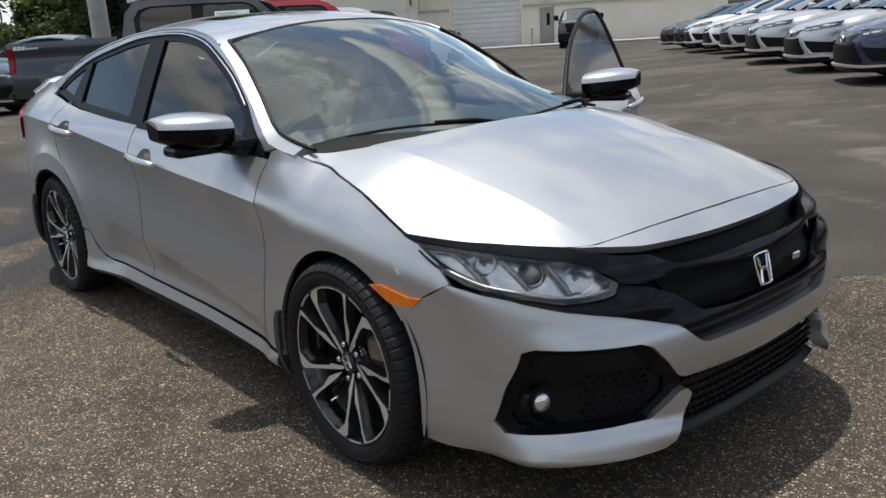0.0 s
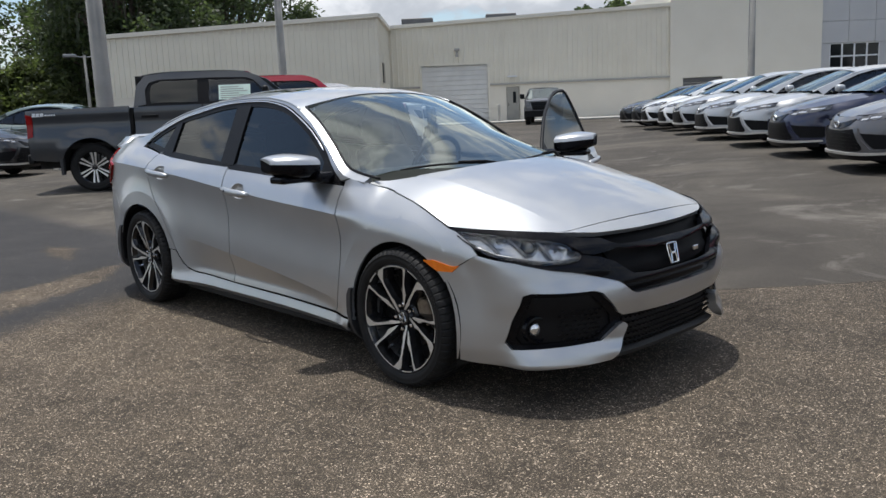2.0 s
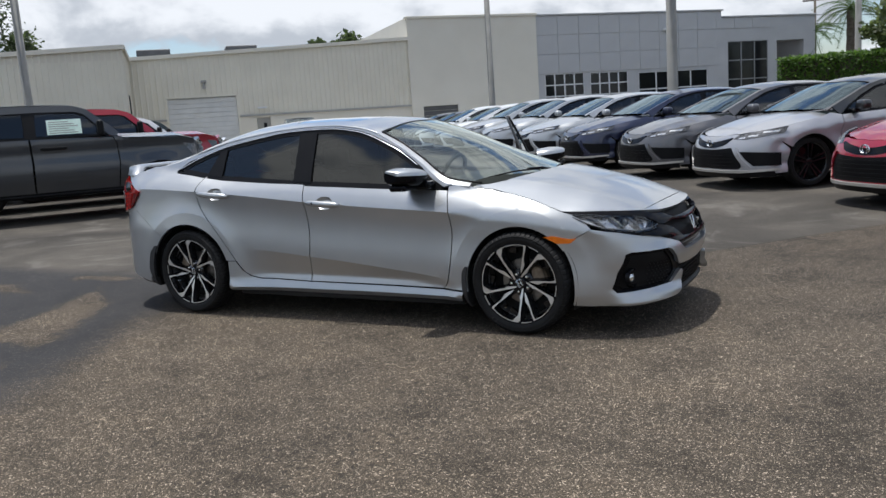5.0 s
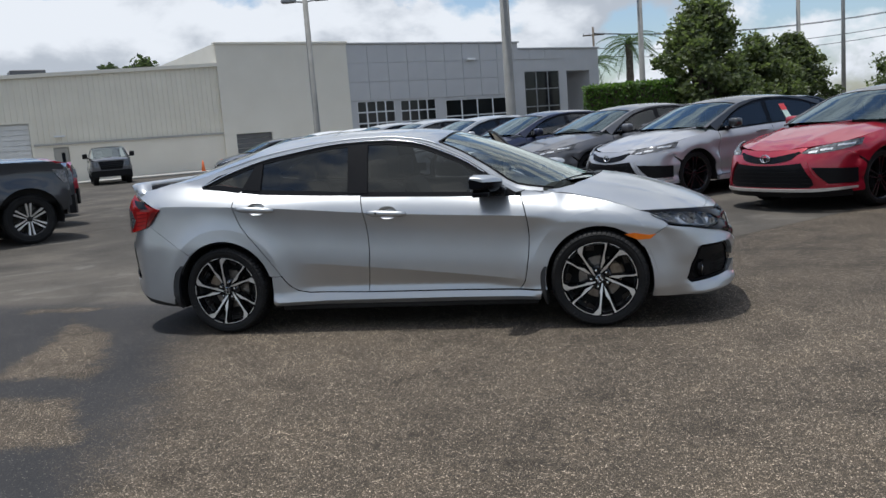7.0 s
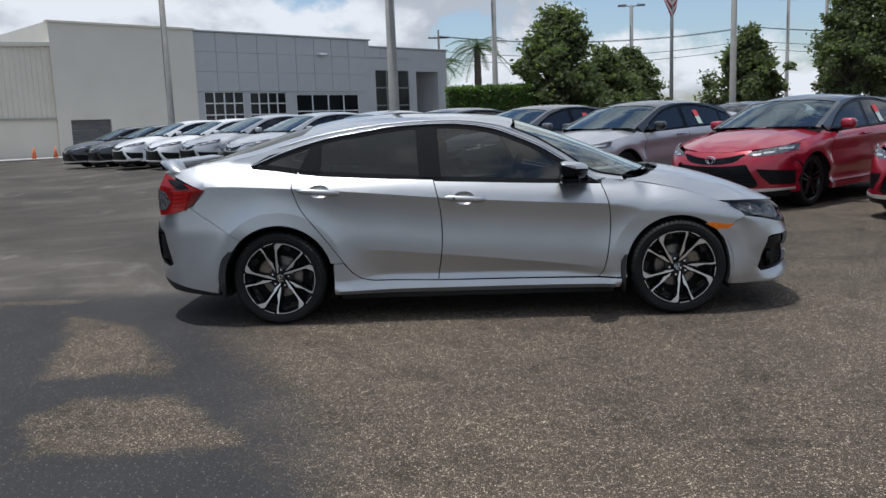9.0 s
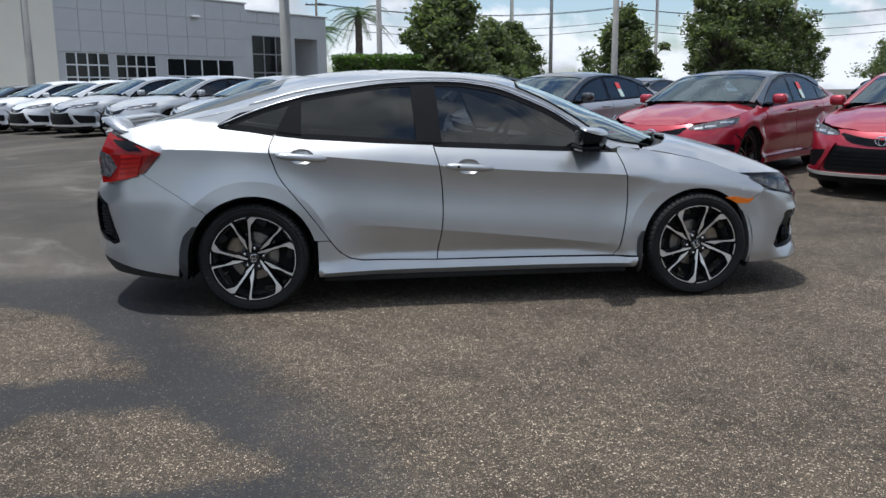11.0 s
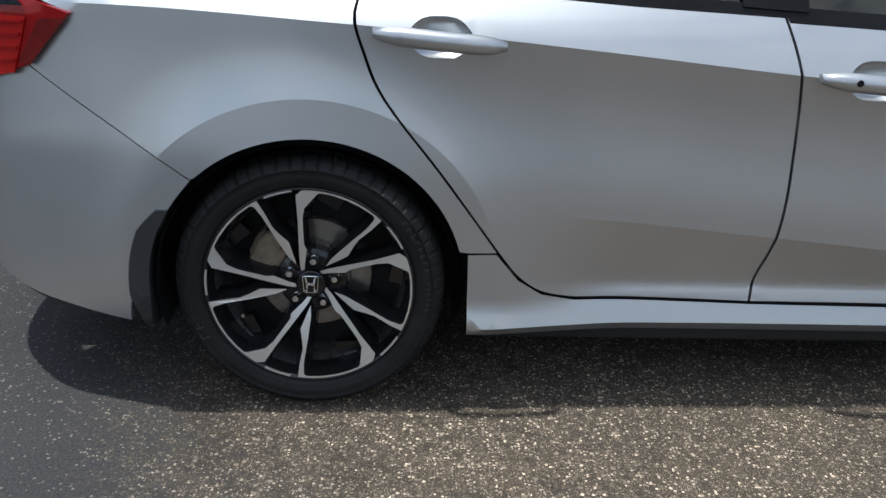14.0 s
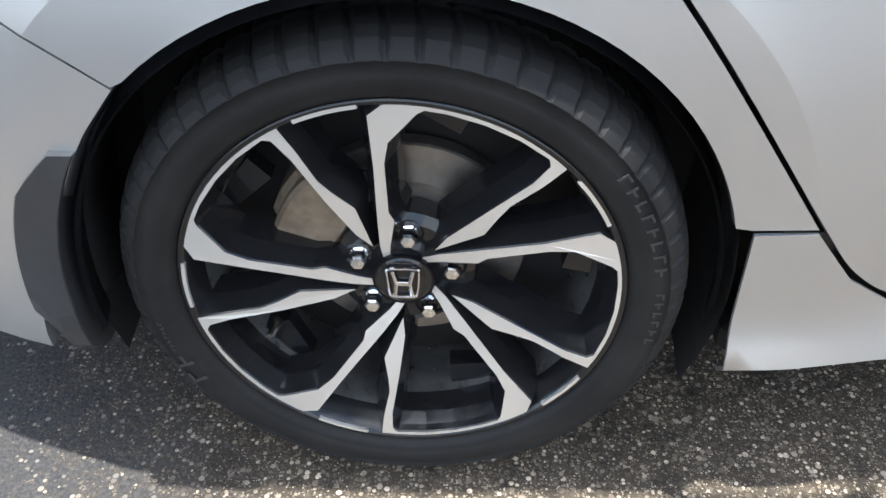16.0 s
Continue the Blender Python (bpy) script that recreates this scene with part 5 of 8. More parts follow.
def civic_side(s):
    o = (0, s, 0)
    right = s < 0
    # rear quarter with the rear pillar
    arch = arc(0.0, WR, 0.352, 62, 158, 26)
    q = [p for p in shifted(fine(gap_rear[:6]), -G)] + [(0.372, 0.413)] + [(0.366 * math.cos(radians(a)), WR + 0.366 * math.sin(radians(a))) for a in range(15, 132, 4)]
    q += [(x, z + 0.003) for x, z in SEAM] + [(-0.49, 0.94), (-0.62, 0.99), (-0.78, 1.055), (-0.62, 1.085), (-0.46, 1.12)]
    q += [(x, rail_z(x) - 0.004) for x in (-0.3, -0.17, 0.0, 0.03)]
    q += [(-0.06, 1.155), (-0.19, 1.084), (-0.17, 1.066), (0.0, 1.045), (0.14, 1.022)]
    part("rear_quarter_panel", patch(q, side_map(s), 0.03, o, lines=CREASES), SIL, civic)
    # doors
    rd = shifted(fine(gap_rear), G) + [(1.08 - 2 * G, 0.275)] + shifted(fine(gap_mid)[::-1], -G)
    rd += [(0.73, 0.972), (0.32, 1.0), (0.148 + G, 1.022)]
    door_r = part("rear_door", patch(rd, side_map(s), 0.03, o, holes=[handle_cup("rear")[2]], lines=CREASES, soft=FOOT), SIL, civic)
    fd = shifted(fine(gap_mid), G) + [(2.16, 0.272)] + shifted(fine(gap_front)[::-1], -G) + [(1.72, 0.912), (1.068 + 2 * G, 0.945)]
    door_f = part("front_door", patch(fd, side_map(s), 0.03, o, holes=[handle_cup("front")[2]], lines=CREASES, soft=FOOT), SIL, civic, "silver front door" if right else "open silver front door")
    doors = [door_r, door_f]
    # front fender
    fe = shifted(fine(gap_front), G) + [(2.335, 0.265)] + [(AX + 0.352 * math.cos(radians(a)), WR + 0.352 * math.sin(radians(a))) for a in range(190, 34, -5)]
    fe += [(3.04, 0.59), (3.15, 0.652), (3.10, 0.70), (3.03, 0.738), (2.98, 0.7525), (2.94, 0.7685), (2.9, 0.7835), (2.85, 0.801), (2.8, 0.8175), (2.75, 0.8325), (2.7, 0.8445), (2.65, 0.8555), (2.6, 0.8655), (2.55, 0.875), (2.50, 0.884), (2.44, 0.895), (2.36, 0.912), (2.29, 0.921), (2.235, 0.926), (2.206, 0.917)]
    part("front_fender", patch(fe, fender_map(s), 0.018, o, lines=CREASES[2:]), SIL, civic)
    # sill
    sl = [(0.374, 0.409), (0.442, 0.409), (0.496, 0.341), (0.557, 0.299), (0.64, 0.281), (1.083, 0.2685), (1.3, 0.2665), (2.17, 0.262), (2.32, 0.255), (2.305, 0.195), (1.4, 0.188), (0.376, 0.195)]
    part("side_skirt", patch(sl, side_map(s, 0.004), 0.025, o, 0.005, lines=[[(x, 0.222) for x in np.linspace(0.39, 2.29, 60)]]), SIL, civic)
    bm = bmesh.new(); box(bm, (0.40, min(s * 0.66, s * 0.765), 0.15), (2.28, max(s * 0.66, s * 0.765), 0.20), 0.01)
    part("sill_underside", bm, M["under"], civic)
    # strip over the windows: pillars and roof edge
    rail = [(x, rail_z(x)) for x in np.linspace(0.03, 2.23, 40)]
    st = [(2.205, 0.924)] + shifted(fine(dlo_top[:-1]), 0.012, 0.014)[1:-4] + [(0.03, 1.172), (-0.06, 1.155)] + [(0.03, rail_z(0.03) - 0.002)] + rail[1:]
    st = [p for i, p in enumerate(st) if i == 0 or math.dist(p, st[i - 1]) > 1e-4]
    part("roof_rail", patch(st, side_map(s), 0.03, o), SIL, civic)
    bm = bmesh.new()
    tube(bm, [(x, s * (0.5 * (side_y(x, rail_z(x)) + rail_y(x)) - 0.001), rail_z(x) - 0.001) for x in np.linspace(0.0, 1.62, 50)], 0.006, 8)
    part("roof_moulding", bm, SIL, civic, smooth=True)
    # window trim and glass
    ring = fine(dlo_low) + fine(dlo_top)[1:-1]
    c = np.array(ring).mean(0)

    def shrunk(L, d):
        A = np.array(L)
        nxt, prv = np.roll(A, -1, 0), np.roll(A, 1, 0)
        t = nxt - prv
        n = np.stack([-t[:, 1], t[:, 0]], 1) / (np.linalg.norm(t, axis=1)[:, None] + 1e-9)
        return [tuple(p) for p in A + n * d]
    trim = patch(shrunk(ring, -0.012), glass_map(s, -0.004), 0.03, o, 0.02, holes=[shrunk(ring, 0.022)])
    part("window_trim", trim, M["trim_black"], civic, "black window surround")
    zb_ = lambda x: np.interp(x, [p[0] for p in dlo_low], [p[1] for p in dlo_low])
    for nm, x0, x1, dn in (("quarter_glass", -0.2, 0.29, door_r), ("window_glass", 0.28, 1.012, door_r), ("window_glass", 1.13, 2.2, door_f)):
        inner = shrunk(ring, 0.016)
        sl0, sl1 = (0.045 if x0 > 0 else 0), (-0.05)
        lim = [(x0, 0.5), (x1, 0.5), (x1 - (0.06 if 0.5 < x1 < 2 else 0), 1.5), (x0 - (0.06 if x0 > 1 else 0.0), 1.5)]
        if nm == "quarter_glass":
            lim = [(-0.2, 0.5), (-0.126, 0.5), (0.27, 1.26), (-0.2, 1.26)]
        poly = clip(inner, lim)
        if len(poly) > 3:
            part(nm, patch(poly, glass_map(s, -0.010), 0.05, o, 0.004), M["tint"], dn)
    for x0, x1, nm in ((0.225, 0.285, "pillar_trim"), (0.992, 1.14, "centre_pillar")):
        lim = [(x0 + 0.01, 0.5), (x1 + 0.012, 0.5), (x1 - (0.055 if x0 > 0.5 else -0.02), 1.5), (x0 - (0.055 if x0 > 0.5 else -0.03), 1.5)]
        if nm == "pillar_trim":
            lim = [(-0.136, 0.5), (0.285, 0.5), (0.30, 1.26), (0.262, 1.26)]
        poly = clip(shrunk(ring, 0.014), lim)
        part(nm, patch(poly, glass_map(s, 0.001), 0.04, o, 0.012), M["trim_black"], civic)
    # bright line over the windows
    bm = bmesh.new()
    tube(bm, [side(x, z, s, 0.002) for x, z in shifted(fine(dlo_top[2:]), 0.004, 0.007)], 0.0045, 6)
    part("bright_trim", bm, M["chrome"], civic, smooth=True)
    # handles
    for d, key in ((door_r, "rear"), (door_f, "front")):
        (x0, z0), (x1, z1) = HANDLES[key]
        bm = bmesh.new()
        n = 11
        prev = None
        for i in range(n):
            f = i / (n - 1)
            x, z = x0 + (x1 - x0) * f, z0 + (z1 - z0) * f
            hgt = 0.021 * min(1, 0.5 + 3.2 * f, 0.45 + 4 * (1 - f))
            off = 0.010 + 0.036 * math.sin(math.pi * min(1, max(0, 0.06 + 0.88 * f))) ** 0.5
            y = side_y(x, z)
            loop = [bm.verts.new((x, s * (y + off + dy), z + dz)) for dz, dy in ((hgt, -0.006), (hgt * 0.3, 0.004), (-hgt * 0.5, 0.003), (-hgt, -0.008), (-hgt * 0.3, -0.02), (hgt * 0.7, -0.02))]
            if prev:
                for k in range(6):
                    bm.faces.new((prev[k], prev[(k + 1) % 6], loop[(k + 1) % 6], loop[k])).smooth = True
            else:
                bm.faces.new(loop)
            prev = loop
        bm.faces.new(prev[::-1])
        bmesh.ops.recalc_face_normals(bm, faces=bm.faces)
        hd = part("door_handle", bm, SIL, d)
        xm, zm, cup = handle_cup(key)
        bowl = lambda x, z: side(x, z, s, -0.032 * max(0.0, 1 - ((x - xm) / 0.073) ** 2 - ((z - zm) / 0.043) ** 2) ** 0.6)
        part("handle_recess", patch(cup, bowl, 0.012, o, 0.0), SIL, d)
        if key == "front":
            bm = bmesh.new()
            lathe(bm, [(0.0075, 0.004), (0.0075, -0.001), (0.0045, -0.002), (0.0005, -0.002)], 14)
            part("lock_cylinder", bm, M["trim_black"], d, m=Matrix.Translation((x0 + 0.075, s * (side_y(x0 + 0.075, z0) + 0.048), z0 - 0.004)) @ Matrix.Rotation(0 if s < 0 else math.pi, 4, "Z"))
    # marker lamp
    mk = [(2.875, 0.610), (2.93, 0.617), (3.03, 0.598), (3.072, 0.602), (3.035, 0.572), (2.955, 0.570)]
    part("marker_lamp", patch(mk, side_map(s, 0.006), 0.02, o, 0.012), M["amber"], civic, "amber side marker lamp")
    # tail lamp
    tl = [(-0.80, 1.055), (-0.73, 1.02), (-0.60, 0.975), (-0.485, 0.94), (-0.55, 0.88), (-0.61, 0.822), (-0.70, 0.79), (-0.80, 0.772), (-0.855, 0.765), (-0.875, 0.90)]
    lamp = part("tail_lamp", patch(tl, side_map(s, 0.012), 0.025, o, 0.03), M["lens_red"], civic, "red wrap-round tail lamp")
    part("lamp_notch", patch([(-0.775, 1.016), (-0.655, 1.004), (-0.590, 0.952), (-0.676, 0.950), (-0.742, 0.985)], side_map(s, 0.016), 0.02, o, 0.004), M["gloss_black"], lamp)
    part("light_bar", patch([(-0.722, 0.932), (-0.585, 0.928), (-0.632, 0.808), (-0.752, 0.786), (-0.735, 0.845), (-0.718, 0.90)], side_map(s, 0.016), 0.02, o, 0.004), M["lens_bright_red"], lamp, "brighter red light guide")
    for i in range(4):
        z0 = 0.818 + i * 0.028
        part("lens_rib", patch([(-0.735 + 0.004 * i, z0), (-0.628 + 0.011 * i, z0 + 0.012), (-0.626 + 0.011 * i, z0 + 0.020), (-0.735 + 0.004 * i, z0 + 0.008)], side_map(s, 0.019), 0.02, o, 0.003), M["lens_red"], lamp)
    part("lamp_shade", patch([(-0.555, 0.926), (-0.492, 0.930), (-0.592, 0.826), (-0.618, 0.832)], side_map(s, 0.015), 0.02, o, 0.003), M["lens_dark_red"], lamp)
    part("reverse_lens", patch([(-0.862, 0.95), (-0.79, 0.925), (-0.75, 0.86), (-0.80, 0.80), (-0.868, 0.81)], side_map(s, 0.016), 0.02, o, 0.004), M["smoked"], lamp)
    # mudflaps behind the wheels: a curved sheet that fills the arch, its outer edge turned over the panel
    def flap(cx, tilt, ztop, zlow, yout, wide, rr):
        bm = bmesh.new()
        rings = []
        zs = np.linspace(0.0, 1.0, 15)
        for yy, zb, th in ((yout, zlow + 0.115, wide), (yout - 0.006, zlow + 0.085, wide + 0.004), (yout - 0.022, zlow + 0.045, wide + 0.002), (yout - 0.045, zlow + 0.018, wide * 0.8), (yout - 0.075, zlow, wide * 0.5), (0.70, zlow + 0.004, 0.014)):
            front, back = [], []
            for f in zs:
                z = ztop + (zb - ztop) * f
                dz = z - WR
                x = -math.sqrt(max(0.0, rr * rr - dz * dz)) if dz > -0.02 else -rr - tilt * (-0.02 - dz)
                front.append((cx + x, s * yy, z))
                t_ = th * min(1.0, 0.55 + 2.2 * f) * (1 - 0.55 * smooth((f - 0.86) / 0.14))
                back.append((cx + x - t_, s * yy, z - 0.004 * f))
            rings.append([bm.verts.new(p) for p in front + back[::-1]])
        n = len(rings[0])
        for r0, r1 in zip(rings, rings[1:]):
            for k in range(n):
                bm.faces.new((r0[k], r0[(k + 1) % n], r1[(k + 1) % n], r1[k])).smooth = k != 14 and k != n - 1
        h = n // 2
        for ring, flip in ((rings[0], False), (rings[-1], True)):
            for k in range(h - 1):
                bm.faces.new((ring[k], ring[k + 1], ring[n - 2 - k], ring[n - 1 - k]))
        bmesh.ops.recalc_face_normals(bm, faces=bm.faces)
        return part("mudflap", bm, M["flap"], civic, "dark grey moulded mudflap")
    flap(0.0, 0.16, 0.522, 0.195, 0.880, 0.045, 0.3665)
    flap(AX, -0.05, 0.42, 0.150, 0.860, 0.028, 0.356)
    # wheel housings
    for cx in (0.0, AX):
        bm = bmesh.new()
        prof = [(0.372, s * 0.825), (0.385, s * 0.70), (0.38, s * 0.56)]
        rings = [[bm.verts.new((cx + r * math.cos(radians(a)), y, WR + r * math.sin(radians(a)))) for a in range(-25, 206, 7)] for r, y in prof]
        for r0, r1 in zip(rings, rings[1:]):
            for k in range(len(r0) - 1):
                bm.faces.new((r0[k], r0[k + 1], r1[k + 1], r1[k]))
        bm.faces.new(rings[-1])
        part("wheel_housing", bm, M["under"], civic)
        bm = bmesh.new()
        # folded arch lip
        lip = [[bm.verts.new((cx + r * math.cos(radians(a)), s * (side_y(cx + 0.352 * math.cos(radians(a)), WR + 0.352 * math.sin(radians(a))) + d), WR + r * math.sin(radians(a)))) for a in range(-8, 189, 4)] for r, d in ((0.3535, -0.002), (0.351, -0.012), (0.362, -0.05))]
        for r0, r1 in zip(lip, lip[1:]):
            for k in range(len(r0) - 1):
                bm.faces.new((r0[k], r0[k + 1], r1[k + 1], r1[k]))
        part("arch_lip", bm, M["trim_black"], civic)
    # door mirror
    mx, my, mz = 1.955, 0.90, 0.987
    bm = bmesh.new()
    cap = []
    sup = lambda v: math.copysign(abs(v) ** 0.62, v)
    for i in range(11):
        f = i / 10
        yy = 0.800 + 0.228 * f
        full = math.sin(math.pi * (0.20 + 0.72 * f)) ** 0.5
        hx, hz = 0.118 * full, 0.064 * math.sin(math.pi * (0.24 + 0.66 * f)) ** 0.5
        x0 = mx + 0.045 - 0.06 * f
        cap.append([(x0 + hx * (sup(math.cos(a)) if math.cos(a) > 0 else 0.55 * sup(math.cos(a))), s * yy, mz + 0.014 * f + 0.012 + hz * (sup(math.sin(a)) * (0.80 - 0.20 * math.cos(a)) if math.sin(a) > 0 else 1.05 * sup(math.sin(a)))) for a in [2 * math.pi * k / 20 for k in range(20)]])

    def skin(bm, loops, pick, off=0.0):
        rows_ = [[bm.verts.new(p) for p in L] for L in loops]
        for a, b in zip(rows_, rows_[1:]):
            for k in range(20):
                if pick(k):
                    bm.faces.new((a[k], a[(k + 1) % 20], b[(k + 1) % 20], b[k])).smooth = True
        return rows_
    r1 = skin(bm, cap, lambda k: 0 <= k <= 7)
    bm.faces.new([v for v in r1[-1][:9]])
    bmesh.ops.recalc_face_normals(bm, faces=bm.faces)
    for v in [v for v in bm.verts if not v.link_faces]:
        bm.verts.remove(v)
    mir = part("door_mirror", bm, SIL, door_f, "silver-capped door mirror")
    bm = bmesh.new()
    low = [[(p[0], p[1], p[2] - 0.002) for p in L] for L in cap]
    r1 = skin(bm, low, lambda k: 8 <= k <= 19)
    bm.faces.new([r1[-1][k] for k in (8, 9, 10, 11, 12, 13, 14, 15, 16, 17, 18, 19, 0)])
    bm.faces.new([r1[0][k] for k in range(20)])
    box(bm, (mx - 0.045, min(s * 0.73, s * 0.99), 0.912), (mx + 0.075, max(s * 0.73, s * 0.99), 0.950), 0.014, 2)
    box(bm, (mx - 0.01, min(s * 0.72, s * 0.83), 0.905), (mx + 0.155, max(s * 0.72, s * 0.83), 0.962), 0.02, 2)
    for v in [v for v in bm.verts if not v.link_faces]:
        bm.verts.remove(v)
    bmesh.ops.recalc_face_normals(bm, faces=bm.faces)
    part("mirror_base", bm, M["gloss_black"], door_f)
    bm = bmesh.new()
    box(bm, (mx - 0.046, min(s * 0.835, s * 0.985), mz - 0.032), (mx - 0.040, max(s * 0.835, s * 0.985), mz + 0.048), 0.003)
    part("mirror_glass", bm, M["chrome"], door_f)
    # black sail in front of the front door's glass
    sail = [(1.98, 0.915), (2.165, 0.90), (2.06, 0.965), (1.985, 1.02)]
    part("mirror_sail", patch(sail, side_map(s, -0.001), 0.03, o, 0.008), M["trim_black"], door_f)
    return door_f


def clip(poly, lim):
    """The part of a polygon within a convex, counter-clockwise one."""
    out = list(poly)
    for (ax, ay), (bx, by) in zip(lim, lim[1:] + lim[:1]):
        cur, out = out, []
        sd = lambda p: (bx - ax) * (p[1] - ay) - (by - ay) * (p[0] - ax)
        for p, q in zip(cur, cur[1:] + cur[:1]):
            a, b = sd(p), sd(q)
            if a >= 0:
                out.append(p)
            if a * b < 0:
                t = a / (a - b)
                out.append((p[0] + (q[0] - p[0]) * t, p[1] + (q[1] - p[1]) * t))
    res = []
    for p in out:
        if not res or math.dist(p, res[-1]) > 1e-3:
            res.append(p)
    return res


civic_side(-1)
open_door = civic_side(1)
# inner panel of the far door, then swing it open on its hinge
bm = bmesh.new()
prism(bm, [(1.13, 0.30), (2.16, 0.29), (2.19, 0.60), (2.14, 0.88), (1.10, 0.93)], 0.70, 0.76, "xz", bevel=0.015)
part("door_trim", bm, M["interior"], open_door)
bm = bmesh.new()
frame_pts = [(1.10, 0.94), (1.068, 1.14), (1.058, 1.27), (1.085, 1.322), (1.18, 1.325), (1.34, 1.305), (1.55, 1.235), (1.76, 1.145), (1.95, 1.03), (2.14, 0.90)]
tube(bm, [side(x, z, 1, -0.012) for x, z in rounded(frame_pts, False, 5)], 0.012, 8)
part("window_frame", bm, M["trim_black"], open_door, smooth=True)
HINGE = Matrix.Translation((2.21, 0.80, 0))
open_door.matrix_basis = HINGE @ Matrix.Rotation(radians(-68), 4, "Z") @ HINGE.inverted()

# roof with the rear screen, windscreen, bonnet
rx_ = np.linspace(-0.62, 1.60, 40)
roof_out = [(x, -(rail_y(x) - 0.004)) for x in rx_] + [(1.63, -0.4), (1.645, 0.0), (1.63, 0.4)] + [(x, rail_y(x) - 0.004) for x in rx_[::-1]]
screen = [(-0.56, -0.50), (-0.30, -0.535), (0.05, -0.53), (0.17, -0.47), (0.20, 0.0), (0.17, 0.47), (0.05, 0.53), (-0.30, 0.535), (-0.56, 0.50), (-0.60, 0.0)]
sunr = [(0.78, -0.40), (1.30, -0.41), (1.34, -0.36), (1.355, 0.0), (1.34, 0.36), (1.30, 0.41), (0.78, 0.40), (0.75, 0.0)]
part("roof", patch(roof_out, top_map(), 0.04, (0, 0, 1), holes=[rounded(screen, True, 4), sunr]), SIL, civic)
part("rear_screen", patch(rounded([(x * 0.99, y * 0.985) for x, y in screen], True, 4), top_map(-0.004), 0.05, (0, 0, 1), 0.004), M["tint"], civic)
part("sunroof", patch([(x, y * 0.985) for x, y in sunr], top_map(-0.002), 0.05, (0, 0, 1), 0.01), M["sunroof"], civic, "dark glass sunroof")
wx = np.linspace(1.64, 2.34, 16)
foot = [(2.43, -0.585), (2.53, -0.48), (2.605, -0.33), (2.645, -0.15), (2.655, 0.0), (2.645, 0.15), (2.605, 0.33), (2.53, 0.48), (2.43, 0.585)]
wout = [(x, -(rail_y(x) - 0.035)) for x in wx] + foot + [(x, rail_y(x) - 0.035) for x in wx[::-1]] + [(1.665, 0.0)]
part("windscreen", patch(wout, top_map(-0.003), 0.05, (0, 0, 1), 0.004), M["windscreen"], civic)
for s in (-1, 1):
    pil = [(x, s * (rail_y(x) - 0.038)) for x in np.linspace(1.60, 2.35, 16)] + [(x, s * (rail_y(x) + 0.004)) for x in np.linspace(2.35, 1.60, 16)]
    part("windscreen_pillar", patch(pil, top_map(), 0.03, (0, 0, 1), 0.02), SIL, civic)
    bm = bmesh.new()
    tube(bm, [(x, s * (rail_y(x) - 0.040), top_z(x, rail_y(x) - 0.04) + 0.003) for x in np.linspace(1.62, 2.42, 14)], 0.007, 6)
    part("screen_seal", bm, M["trim_black"], civic, smooth=True)
# cowl and wipers
cow = [(2.33, -0.66), (2.42, -0.585), (2.52, -0.48), (2.595, -0.33), (2.635, -0.15), (2.645, 0.0), (2.635, 0.15), (2.595, 0.33), (2.52, 0.48), (2.42, 0.585), (2.33, 0.66), (2.375, 0.71), (2.47, 0.665), (2.57, 0.58), (2.65, 0.45), (2.71, 0.29), (2.735, 0.15), (2.745, 0.0), (2.735, -0.15), (2.71, -0.29), (2.65, -0.45), (2.57, -0.58), (2.47, -0.665), (2.375, -0.71)]
part("cowl", patch(cow, lambda x, y: (x, y, hood_map()(x, y)[2] - 0.045), 0.05, (0, 0, 1), 0.01), M["rough_black"], civic)
hood_edge = Keys((0.0, 2.715), (0.15, 2.705), (0.29, 2.68), (0.45, 2.62), (0.58, 2.545), (0.66, 2.45), (0.70, 2.38))
for y0, y1 in ((-0.06, -0.60), (0.56, 0.02)):
    bm = bmesh.new()
    pts = []
    for i in range(13):
        f = i / 12
        yy = y0 + (y1 - y0) * f
        xx = hood_edge(abs(yy)) - 0.062 - 0.02 * math.sin(math.pi * f)
        pts.append((xx, yy, top_z(xx, yy) + 0.012))
    tube(bm, pts, [0.005] * 12 + [0.003], 6)
    wip = part("wiper", bm, M["rubber"], civic, smooth=True)
    bm = bmesh.new()
    tube(bm, [(pts[0][0] + 0.03, pts[0][1] * 0.9, pts[0][2] - 0.012), (pts[3][0] + 0.014, pts[3][1], pts[3][2] + 0.008), (pts[6][0], pts[6][1], pts[6][2] + 0.007)], [0.010, 0.008, 0.006], 6)
    part("wiper_arm", bm, M["trim_black"], wip, smooth=True)
hood_out = [(2.715, 0.0), (2.705, -0.15), (2.68, -0.29), (2.62, -0.45), (2.545, -0.58), (2.45, -0.655), (2.382, -0.692), (2.372, -0.714), (2.42, -0.712)] + rounded([(2.46, -0.704), (2.52, -0.704), (2.60, -0.7225), (2.75, -0.746), (2.9, -0.767), (2.975, -0.776)], False, 5)
hood_out += rounded([(2.99, -0.772), (3.12, -0.733), (3.22, -0.675), (3.30, -0.618), (3.36, -0.558), (3.392, -0.50), (3.412, -0.38), (3.424, -0.2), (3.428, 0.0)], False, 4)
hood_out = [p for p in hood_out] + [(x, -y) for x, y in hood_out[::-1] if y < -0.01]
RIDGES = [[(x, s * hood_ridge(x)) for x in np.linspace(2.56, 3.40, 34)] for s in (-1, 1)]
part("bonnet", patch(hood_out, hood_map(), 0.03, (0, 0, 1), 0.018, lines=RIDGES), SIL, civic)
nose = [(3.366, -0.556), (3.397, -0.498), (3.416, -0.38), (3.4285, -0.2), (3.4325, 0.0)]
